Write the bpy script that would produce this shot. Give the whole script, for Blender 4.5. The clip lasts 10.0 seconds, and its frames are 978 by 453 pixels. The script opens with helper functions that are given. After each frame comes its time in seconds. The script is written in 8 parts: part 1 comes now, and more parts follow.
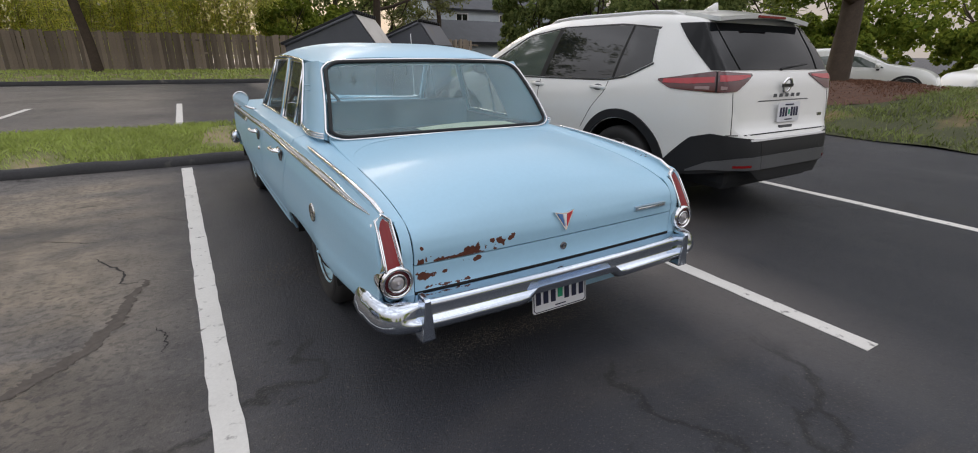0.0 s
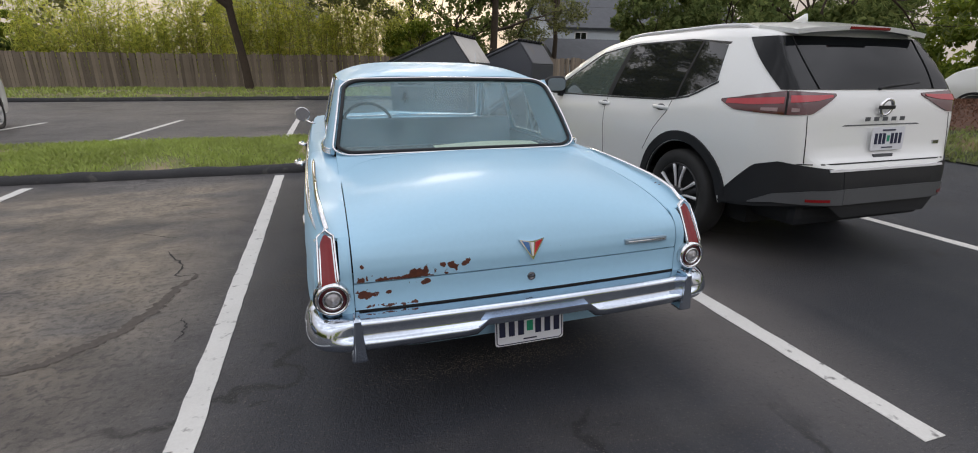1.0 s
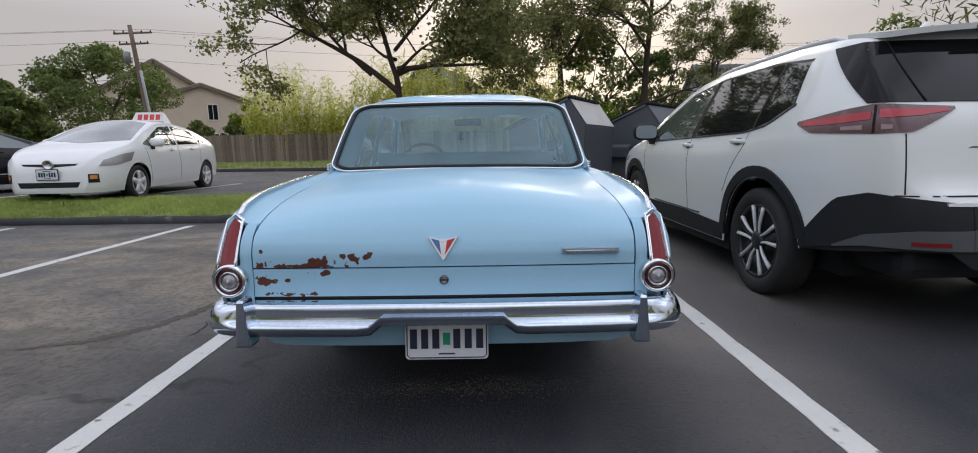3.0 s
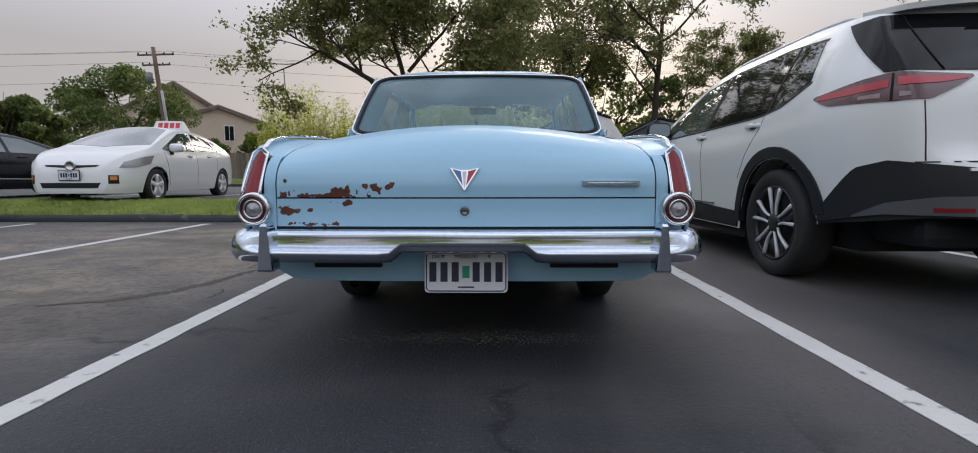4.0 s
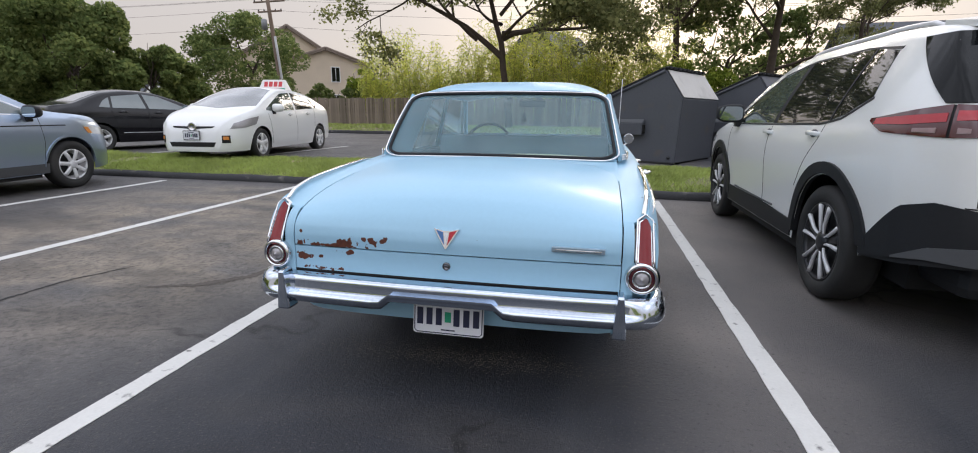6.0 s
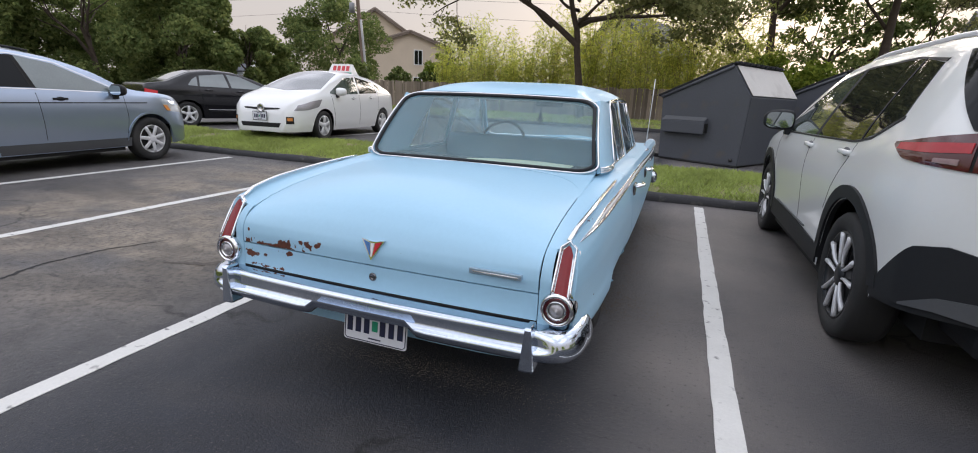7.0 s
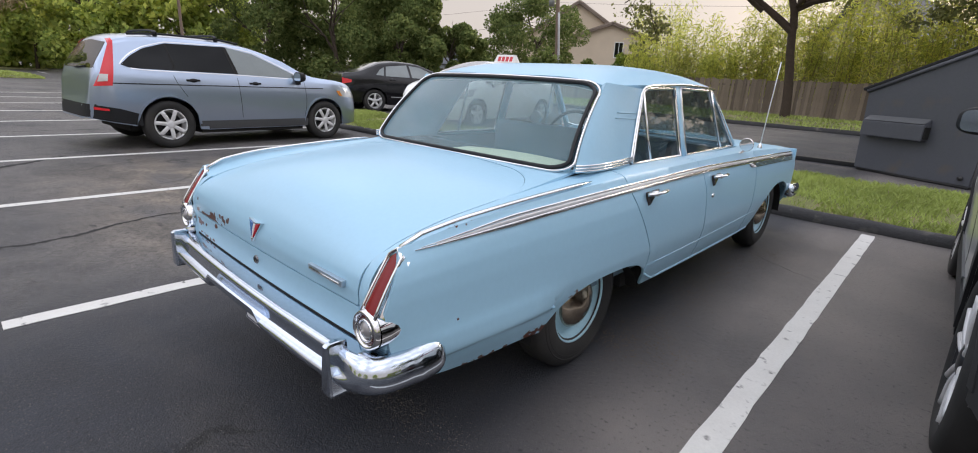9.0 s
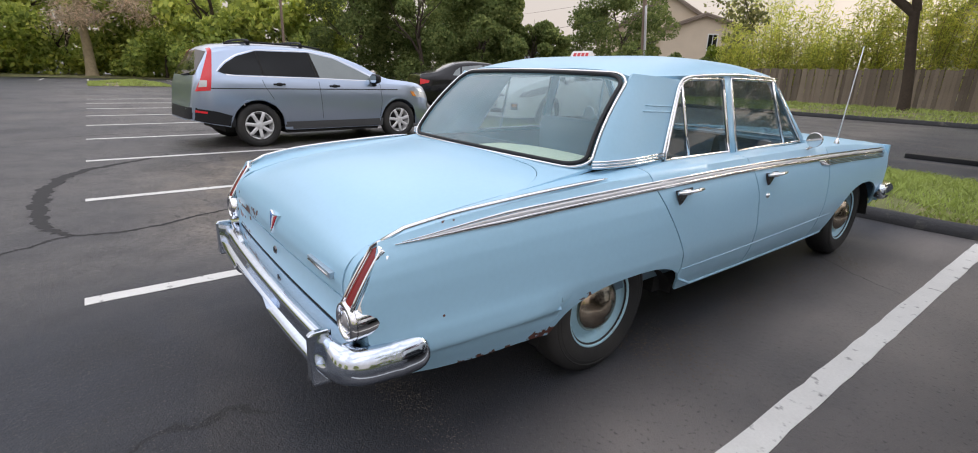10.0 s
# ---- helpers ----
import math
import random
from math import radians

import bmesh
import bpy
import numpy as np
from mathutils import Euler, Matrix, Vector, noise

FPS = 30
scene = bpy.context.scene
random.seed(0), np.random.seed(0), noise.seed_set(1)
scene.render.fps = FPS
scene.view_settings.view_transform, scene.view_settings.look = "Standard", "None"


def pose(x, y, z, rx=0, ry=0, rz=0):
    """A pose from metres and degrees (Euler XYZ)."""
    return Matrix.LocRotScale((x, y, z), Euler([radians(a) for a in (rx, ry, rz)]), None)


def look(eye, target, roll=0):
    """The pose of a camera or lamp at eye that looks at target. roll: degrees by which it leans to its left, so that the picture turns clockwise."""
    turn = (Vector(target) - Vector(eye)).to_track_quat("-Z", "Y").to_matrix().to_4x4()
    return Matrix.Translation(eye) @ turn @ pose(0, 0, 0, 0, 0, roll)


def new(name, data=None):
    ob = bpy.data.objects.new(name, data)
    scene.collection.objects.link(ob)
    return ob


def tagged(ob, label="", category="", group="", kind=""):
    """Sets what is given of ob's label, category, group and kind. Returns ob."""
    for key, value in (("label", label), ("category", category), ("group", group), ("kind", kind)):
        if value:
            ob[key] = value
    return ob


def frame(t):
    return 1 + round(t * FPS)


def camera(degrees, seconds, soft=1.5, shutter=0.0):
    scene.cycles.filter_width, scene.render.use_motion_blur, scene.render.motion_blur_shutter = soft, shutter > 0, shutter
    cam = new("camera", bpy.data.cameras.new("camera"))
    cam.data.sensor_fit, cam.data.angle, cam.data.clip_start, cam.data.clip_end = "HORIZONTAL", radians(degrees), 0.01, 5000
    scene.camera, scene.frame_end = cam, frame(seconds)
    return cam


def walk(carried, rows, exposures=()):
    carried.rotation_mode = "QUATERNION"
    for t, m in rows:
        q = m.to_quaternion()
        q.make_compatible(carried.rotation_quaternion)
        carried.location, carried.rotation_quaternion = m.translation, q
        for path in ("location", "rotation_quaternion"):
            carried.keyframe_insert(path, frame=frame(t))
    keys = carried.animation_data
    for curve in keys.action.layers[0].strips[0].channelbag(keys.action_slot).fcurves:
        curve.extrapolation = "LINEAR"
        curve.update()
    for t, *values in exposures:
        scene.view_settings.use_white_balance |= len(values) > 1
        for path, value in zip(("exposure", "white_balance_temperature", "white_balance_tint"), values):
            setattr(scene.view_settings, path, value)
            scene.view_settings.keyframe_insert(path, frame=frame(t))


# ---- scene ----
cam = camera(88.9, 10.0, soft=1.0)
PATH = [
    (0, (-1.26, -1.467, 1.304), (-0.274, 0.143, 0.643), 0.7),
    (0.5, (-1.004, -1.572, 1.289), (-0.201, 0.145, 0.652), 0.4),
    (1, (-0.703, -1.619, 1.307), (-0.109, 0.194, 0.706), 0.4),
    (1.5, (-0.405, -1.728, 1.319), (-0.036, 0.159, 0.769), 0.3),
    (2, (-0.135, -1.733, 1.277), (0.045, 0.2, 0.797), -0.3),
    (2.5, (0.083, -1.679, 1.229), (0.144, 0.281, 0.833), -1.0),
    (3, (0.151, -1.653, 0.997), (0.157, 0.323, 0.688), -0.8),
    (3.2, (0.129, -1.669, 0.859), (0.122, 0.311, 0.581), -0.5),
    (4.5, (0.107, -1.711, 0.67), (0.056, 0.278, 0.473), -0.1),
    (5, (0.13, -1.746, 0.806), (0.006, 0.23, 0.526), -0.2),
    (5.5, (0.246, -1.816, 1.033), (-0.005, 0.131, 0.653), 0.2),
    (5.7, (0.363, -1.809, 1.081), (0.055, 0.123, 0.666), 0.3),
    (6.8, (0.936, -1.589, 1.241), (0.317, 0.248, 0.746), 1.9),
    (7, (1.038, -1.54, 1.249), (0.368, 0.275, 0.743), 2.5),
    (7.5, (1.284, -1.383, 1.25), (0.454, 0.364, 0.742), 2.7),
    (8, (1.479, -1.13, 1.27), (0.484, 0.524, 0.749), 2.9),
    (8.5, (1.687, -0.921, 1.263), (0.537, 0.623, 0.725), 3.2),
    (9, (1.781, -0.695, 1.235), (0.49, 0.725, 0.671), 3.2),
    (9.5, (1.835, -0.52, 1.233), (0.419, 0.768, 0.654), 2.8),
    (10, (1.943, -0.467, 1.228), (0.435, 0.711, 0.647), 1.7),
]
EXPOSURES = [(0, 0.48, 6860, 14), (1.5, 0.5, 6680, 14), (2.5, 0.53, 6380, 14), (3.2, 0.31, 6290, 14), (4.5, 0.28, 6220, 14), (5.0, 0.38, 6180, 14), (5.6, 0.72, 6330, 14), (7.0, 0.74, 6480, 15), (8.5, 0.77, 6580, 15), (10, 0.88, 6720, 15)]
walk(cam, [(t, look(eye, target, roll)) for t, eye, target, roll in PATH], EXPOSURES)

# ---- daylight: hazy low sun behind thin cloud ----
world = bpy.data.worlds.new("world")
scene.world = world
world.use_nodes = True
wn = world.node_tree
wn.nodes.clear()
sky = wn.nodes.new("ShaderNodeTexSky")
sky.sky_type = "NISHITA"
sky.sun_disc = False
sky.sun_elevation = radians(18)
sky.sun_rotation = radians(7)
sky.air_density, sky.dust_density, sky.ozone_density = 1.0, 4.0, 1.5
haze = wn.nodes.new("ShaderNodeMix")
haze.data_type = "RGBA"
haze.inputs[0].default_value = 0.9
# thin cloud: cream at the horizon, over twice as bright overhead
wtc = wn.nodes.new("ShaderNodeTexCoord")
wsep = wn.nodes.new("ShaderNodeSeparateXYZ")
wramp = wn.nodes.new("ShaderNodeMapRange")
wramp.inputs[1].default_value, wramp.inputs[2].default_value = 0.2, 0.58
cloud = wn.nodes.new("ShaderNodeMix")
cloud.data_type = "RGBA"
cloud.inputs[6].default_value, cloud.inputs[7].default_value = (3.8, 3.55, 3.33, 1), (8.7, 9.2, 10.1, 1)
wn.links.new(wtc.outputs["Generated"], wsep.inputs[0])
wn.links.new(wsep.outputs[2], wramp.inputs[0])
wn.links.new(wramp.outputs[0], cloud.inputs[0])
# broken cloud higher up
wnoise = wn.nodes.new("ShaderNodeTexNoise")
wnoise.inputs["Scale"].default_value, wnoise.inputs["Detail"].default_value = 2.6, 5
wn.links.new(wtc.outputs["Generated"], wnoise.inputs["Vector"])
wbreak = wn.nodes.new("ShaderNodeMapRange")
wbreak.inputs[1].default_value, wbreak.inputs[2].default_value = 0.42, 0.6
wbreak.inputs[3].default_value, wbreak.inputs[4].default_value = 0.72, 1.3
wn.links.new(wnoise.outputs["Fac"], wbreak.inputs[0])
whigh = wn.nodes.new("ShaderNodeMapRange")
whigh.inputs[1].default_value, whigh.inputs[2].default_value = 0.3, 0.5
wn.links.new(wsep.outputs[2], whigh.inputs[0])
wmul = wn.nodes.new("ShaderNodeMix")
wmul.data_type = "FLOAT"
wmul.inputs[2].default_value = 1.0
wn.links.new(whigh.outputs[0], wmul.inputs[0])
wn.links.new(wbreak.outputs[0], wmul.inputs[3])
wcl = wn.nodes.new("ShaderNodeVectorMath")
wcl.operation = "SCALE"
wn.links.new(cloud.outputs[2], wcl.inputs[0])
wn.links.new(wmul.outputs[0], wcl.inputs["Scale"])
wn.links.new(wcl.outputs[0], haze.inputs[7])
wn.links.new(sky.outputs[0], haze.inputs[6])
wbg = wn.nodes.new("ShaderNodeBackground")
wbg.inputs[1].default_value = 0.105
wout = wn.nodes.new("ShaderNodeOutputWorld")
wn.links.new(haze.outputs[2], wbg.inputs[0])
wn.links.new(wbg.outputs[0], wout.inputs[0])

sun_data = bpy.data.lights.new("sun", "SUN")
sun_data.energy = 1.1
sun_data.angle = radians(28)
sun_data.color = (1.0, 0.9, 0.76)
sun = new("sun", sun_data)
sun.matrix_world = look((0, 0, 30), Vector((0, 0, 30)) - Vector((math.sin(radians(7)) * math.cos(radians(18)), math.cos(radians(7)) * math.cos(radians(18)), math.sin(radians(18)))))

# ---- tools ----
from mathutils.bvhtree import BVHTree


def lin(keys, x):
    """Piecewise value at x from (x, value) pairs."""
    return float(np.interp(x, [k[0] for k in keys], [k[1] for k in keys]))


def smooth_keys(keys, x):
    """A smooth curve through (x, value) pairs (monotone cubic)."""
    xs, ys = [k[0] for k in keys], [k[1] for k in keys]
    if x <= xs[0]:
        return ys[0]
    if x >= xs[-1]:
        return ys[-1]
    d = [(ys[i + 1] - ys[i]) / (xs[i + 1] - xs[i]) for i in range(len(xs) - 1)]
    m = [d[0]] + [0 if d[i - 1] * d[i] <= 0 else 2 * d[i - 1] * d[i] / (d[i - 1] + d[i]) for i in range(1, len(d))] + [d[-1]]
    i = max(k for k in range(len(xs) - 1) if xs[k] <= x)
    h = xs[i + 1] - xs[i]
    t = (x - xs[i]) / h
    return ((2 * t**3 - 3 * t**2 + 1) * ys[i] + (t**3 - 2 * t**2 + t) * h * m[i] + (-2 * t**3 + 3 * t**2) * ys[i + 1] + (t**3 - t**2) * h * m[i + 1])


def raw(name, verts, faces, material, parent=None, label="", smooth=True, thick=0.0, bevel=0.0):
    me = bpy.data.meshes.new(name)
    me.from_pydata([tuple(v) for v in verts], [], faces)
    if smooth:
        me.polygons.foreach_set("use_smooth", [True] * len(me.polygons))
    me.materials.append(material)
    ob = new(name, me)
    if parent is not None:
        ob.parent = parent
    if label:
        ob["label"] = label
    if thick:
        mod = ob.modifiers.new("solid", "SOLIDIFY")
        mod.thickness, mod.offset = thick, -1
        if smooth:
            crisp = ob.modifiers.new("crisp", "EDGE_SPLIT")
            crisp.split_angle = radians(50)
    if bevel:
        mod = ob.modifiers.new("edge", "BEVEL")
        mod.width, mod.segments, mod.limit_method, mod.angle_limit = bevel, 2, "ANGLE", radians(40)
    return ob


def part(name, bm, material, parent=None, label="", smooth=False):
    """Links a bmesh as one mesh object under a thing or a part."""
    me = bpy.data.meshes.new(name)
    bmesh.ops.recalc_face_normals(bm, faces=bm.faces)
    bm.to_mesh(me)
    bm.free()
    if smooth:
        me.polygons.foreach_set("use_smooth", [True] * len(me.polygons))
    me.materials.append(material)
    ob = new(name, me)
    if parent is not None:
        ob.parent = parent
    if label:
        ob["label"] = label
    return ob


def thing(name, m, label, category, group="", kind=""):
    ob = new(name)
    ob.matrix_world = m
    ob.empty_display_size = 0.2
    return tagged(ob, label, category, group, kind)


def grid_faces(nu, nv, wrap=False, flip=False):
    f = []
    for i in range(nu - 1 if not wrap else nu):
        for j in range(nv - 1):
            a, b = i * nv + j, ((i + 1) % nu) * nv + j
            q = (a, b, b + 1, a + 1)
            f.append(q[::-1] if flip else q)
    return f


def sheet(name, fn, nu, nv, material, parent=None, label="", thick=0.0, flip=False, smooth=True):
    """A surface from fn(u, v) -> xyz over the unit square."""
    vs = [fn(i / (nu - 1), j / (nv - 1)) for i in range(nu) for j in range(nv)]
    if parent is not None and thick:
        # the outer side faces away from the thing's middle
        a, b, c = (np.array(vs[k][:]) for k in ((nu // 2) * nv + nv // 2, min(nu // 2 + 1, nu - 1) * nv + nv // 2, (nu // 2) * nv + min(nv // 2 + 1, nv - 1)))
        q = np.cross(b - a, c - a)
        flip = float(q @ (a - np.array((0, 2.0, 0.6)))) < 0
    return raw(name, vs, grid_faces(nu, nv, flip=flip), material, parent, label, smooth, thick)


def boxed(bm, x0, x1, y0, y1, z0, z1, bevel=0.0, m=None):
    r = bmesh.ops.create_cube(bm, size=1, matrix=Matrix.LocRotScale(((x0 + x1) / 2, (y0 + y1) / 2, (z0 + z1) / 2), None, (x1 - x0, y1 - y0, z1 - z0)))
    vs = r["verts"]
    if bevel:
        es = list({e for v in vs for e in v.link_edges})
        out = bmesh.ops.bevel(bm, geom=es, offset=bevel, segments=2, profile=0.6, affect="EDGES")
        vs = list({v for f in out["faces"] for v in f.verts} | {v for v in vs if v.is_valid})
    if m is not None:
        bmesh.ops.transform(bm, matrix=m, verts=[v for v in vs if v.is_valid])
    return bm


def box_part(name, x0, x1, y0, y1, z0, z1, material, parent=None, label="", bevel=0.004, m=None):
    return part(name, boxed(bmesh.new(), x0, x1, y0, y1, z0, z1, bevel, m), material, parent, label)


def spun(name, profile, n, material, parent=None, label="", m=None, smooth=True, a0=0.0, a1=2 * math.pi):
    """A turned shape round the local x axis from (radius, x) pairs."""
    m = m or Matrix()
    vs, k = [], len(profile)
    for i in range(n):
        a = a0 + (a1 - a0) * i / n
        for r, x in profile:
            vs.append(m @ Vector((x, r * math.cos(a), r * math.sin(a))))
    return raw(name, vs, grid_faces(n, k, wrap=True), material, parent, label, smooth)


def swept(name, path, profile, material, parent=None, label="", up=(0, 0, 1), closed=False, smooth=True, ends=True, scale=None):
    """A profile of (sideways, up) pairs carried along a path of points."""
    pts = [Vector(p) for p in path]
    n, k = len(pts), len(profile)
    vs = []
    for i, p in enumerate(pts):
        a = pts[(i - 1) % n] if closed or i else pts[0]
        b = pts[(i + 1) % n] if closed or i < n - 1 else pts[-1]
        t = (b - a).normalized()
        u = Vector(up) if not callable(up) else Vector(up(i / (n - 1)))
        s = t.cross(u).normalized()
        w = s.cross(t).normalized()
        q = scale(i / (n - 1)) if scale else 1.0
        vs += [p + s * (c * q) + w * (d * q) for c, d in profile]
    fs = []
    for i in range(n if closed else n - 1):
        for j in range(k):
            a, b = i * k, ((i + 1) % n) * k
            fs.append((a + j, a + (j + 1) % k, b + (j + 1) % k, b + j))
    if ends and not closed:
        fs += [tuple(range(k))[::-1], tuple(range((n - 1) * k, n * k))]
    return raw(name, vs, fs, material, parent, label, smooth)


def round_profile(r, n=8, flat=1.0):
    return [(r * math.cos(2 * math.pi * i / n), flat * r * math.sin(2 * math.pi * i / n)) for i in range(n)]


def bar_profile(w, h):
    b = min(w, h) * 0.3
    w, h = w / 2, h / 2
    return [(-w, -h + b), (-w + b, -h), (w - b, -h), (w, -h + b), (w, h - b), (w - b, h), (-w + b, h), (-w, h - b)]


def along(keys, n):
    """n points evenly set along a smooth curve through the given points."""
    k = [Vector(p) for p in keys]
    if len(k) == 2:
        return [k[0].lerp(k[1], i / (n - 1)) for i in range(n)]
    out = []
    for i in range(n):
        s = i / (n - 1) * (len(k) - 1)
        j = min(int(s), len(k) - 2)
        t = s - j
        p0, p1, p2, p3 = k[max(j - 1, 0)], k[j], k[j + 1], k[min(j + 2, len(k) - 1)]
        out.append(0.5 * ((2 * p1) + (p2 - p0) * t + (2 * p0 - 5 * p1 + 4 * p2 - p3) * t * t + (3 * p1 - p0 - 3 * p2 + p3) * t**3))
    return out


def tree_of(ob):
    """A search tree of a mesh object in its own coordinates."""
    me = ob.data
    return BVHTree.FromPolygons([v.co.copy() for v in me.vertices], [tuple(p.vertices) for p in me.polygons])


def panel(name, bvh, lower, upper, side, material, parent, label="", proud=0.004, nu=14, nv=6, depth=0.012):
    """A panel laid on a shell: two edges of 2D points, thrown onto it along an axis. side: '+x', '-x' (points are y, z), '-y', '+y' (x, z) or '+z' (x, y)."""
    def edge(e, s):
        ls = [0.0]
        for a, b in zip(e, e[1:]):
            ls.append(ls[-1] + math.hypot(b[0] - a[0], b[1] - a[1]))
        d = s * ls[-1]
        return lin(list(zip(ls, [p[0] for p in e])), d), lin(list(zip(ls, [p[1] for p in e])), d)
    top, base, last = [], [], None
    for i in range(nu):
        a, b = edge(lower, i / (nu - 1)), edge(upper, i / (nu - 1))
        for j in range(nv):
            t = j / (nv - 1)
            p, q = a[0] + (b[0] - a[0]) * t, a[1] + (b[1] - a[1]) * t
            if side in ("+x", "-x"):
                s = 1 if side == "+x" else -1
                o, d = Vector((4 * s, p, q)), Vector((-s, 0, 0))
            elif side in ("-y", "+y"):
                s = -1 if side == "-y" else 1
                o, d = Vector((p, 8 * s, q)), Vector((0, -s, 0))
            else:
                o, d = Vector((p, q, 4)), Vector((0, 0, -1))
            hit, nor, _, _ = bvh.ray_cast(o, d)
            if hit is None:
                if last is None:
                    hit = o + d * (4 if side != "-y" else 8)
                else:
                    k = {"+x": 0, "-x": 0, "-y": 1, "+y": 1}.get(side, 2)
                    hit = o.copy()
                    hit[k] = last[k]
                nor = -d
            else:
                last = hit
                if nor.dot(d) > 0:
                    nor = -nor
            top.append(hit + nor * proud)
            base.append(hit + nor * proud + d * (proud + depth))
    n = len(top)
    fs = grid_faces(nu, nv)
    ring = [i * nv for i in range(nu)] + [(nu - 1) * nv + j for j in range(1, nv)] + [i * nv + nv - 1 for i in range(nu - 2, -1, -1)] + [j for j in range(nv - 2, 0, -1)]
    vs = top + [base[i] for i in ring]
    m = len(ring)
    fs += [(ring[i], n + i, n + (i + 1) % m, ring[(i + 1) % m]) for i in range(m)]
    ob = raw(name, vs, fs, material, parent, label)
    bm = bmesh.new()
    bm.from_mesh(ob.data)
    bmesh.ops.recalc_face_normals(bm, faces=bm.faces)
    bm.to_mesh(ob.data)
    bm.free()
    ob.data.set_sharp_from_angle(angle=radians(50))
    return ob


# ---- materials ----
def mat(name, col, rough=0.5, metal=0.0, var=0.08, scale=3.0, fine=60.0, bump=0.0, bscale=200.0, coat=0.0, coat_rough=0.04, spec=0.5, each=0.0, dirt=None, dirt_at=(0.55, 0.7), dscale=2.0):
    m = bpy.data.materials.new(name)
    m.use_nodes = True
    nt = m.node_tree
    n, l = nt.nodes, nt.links
    b = n["Principled BSDF"]
    b.inputs["Roughness"].default_value = rough
    b.inputs["Metallic"].default_value = metal
    b.inputs["Specular IOR Level"].default_value = spec
    if coat:
        b.inputs["Coat Weight"].default_value = coat
        b.inputs["Coat Roughness"].default_value = coat_rough
    tc = n.new("ShaderNodeTexCoord")
    def noise_at(s, detail=4):
        t = n.new("ShaderNodeTexNoise")
        t.inputs["Scale"].default_value = s
        t.inputs["Detail"].default_value = detail
        l.new(tc.outputs["Object"], t.inputs["Vector"])
        return t
    def mixed(kind, fac, a, c):
        x = n.new("ShaderNodeMix")
        x.data_type, x.blend_type = "RGBA", kind
        for sock, v in ((x.inputs[0], fac), (x.inputs[6], a), (x.inputs[7], c)):
            if isinstance(v, (int, float)):
                sock.default_value = v
            elif isinstance(v, tuple):
                sock.default_value = (*v[:3], 1)
            else:
                l.new(v, sock)
        return x.outputs[2]
    big, small = noise_at(scale), noise_at(fine, 6)
    lo, hi = tuple(c * (1 - var) for c in col), tuple(min(c * (1 + var), 1) for c in col)
    out = mixed("MIX", big.outputs["Fac"], lo, hi)
    out2 = mixed("MIX", small.outputs["Fac"], tuple(1 - var for _ in col), tuple(min(1 + var, 2) for _ in col))
    out = mixed("MULTIPLY", 1.0, out, out2)
    if dirt:
        dn = noise_at(dscale, 8)
        rp = n.new("ShaderNodeMapRange")
        rp.inputs[1].default_value, rp.inputs[2].default_value = dirt_at
        l.new(dn.outputs["Fac"], rp.inputs[0])
        out = mixed("MIX", rp.outputs[0], out, dirt)
    if each:
        oi = n.new("ShaderNodeObjectInfo")
        hs = n.new("ShaderNodeHueSaturation")
        mr = n.new("ShaderNodeMapRange")
        mr.inputs[3].default_value, mr.inputs[4].default_value = 1 - each, 1 + each
        l.new(oi.outputs["Random"], mr.inputs[0])
        l.new(mr.outputs[0], hs.inputs["Value"])
        l.new(out, hs.inputs["Color"])
        out = hs.outputs[0]
    l.new(out, b.inputs["Base Color"])
    if bump:
        bn = noise_at(bscale, 5)
        bp = n.new("ShaderNodeBump")
        bp.inputs["Strength"].default_value = bump
        bp.inputs["Distance"].default_value = 0.01
        l.new(bn.outputs["Fac"], bp.inputs["Height"])
        l.new(bp.outputs[0], b.inputs["Normal"])
    return m


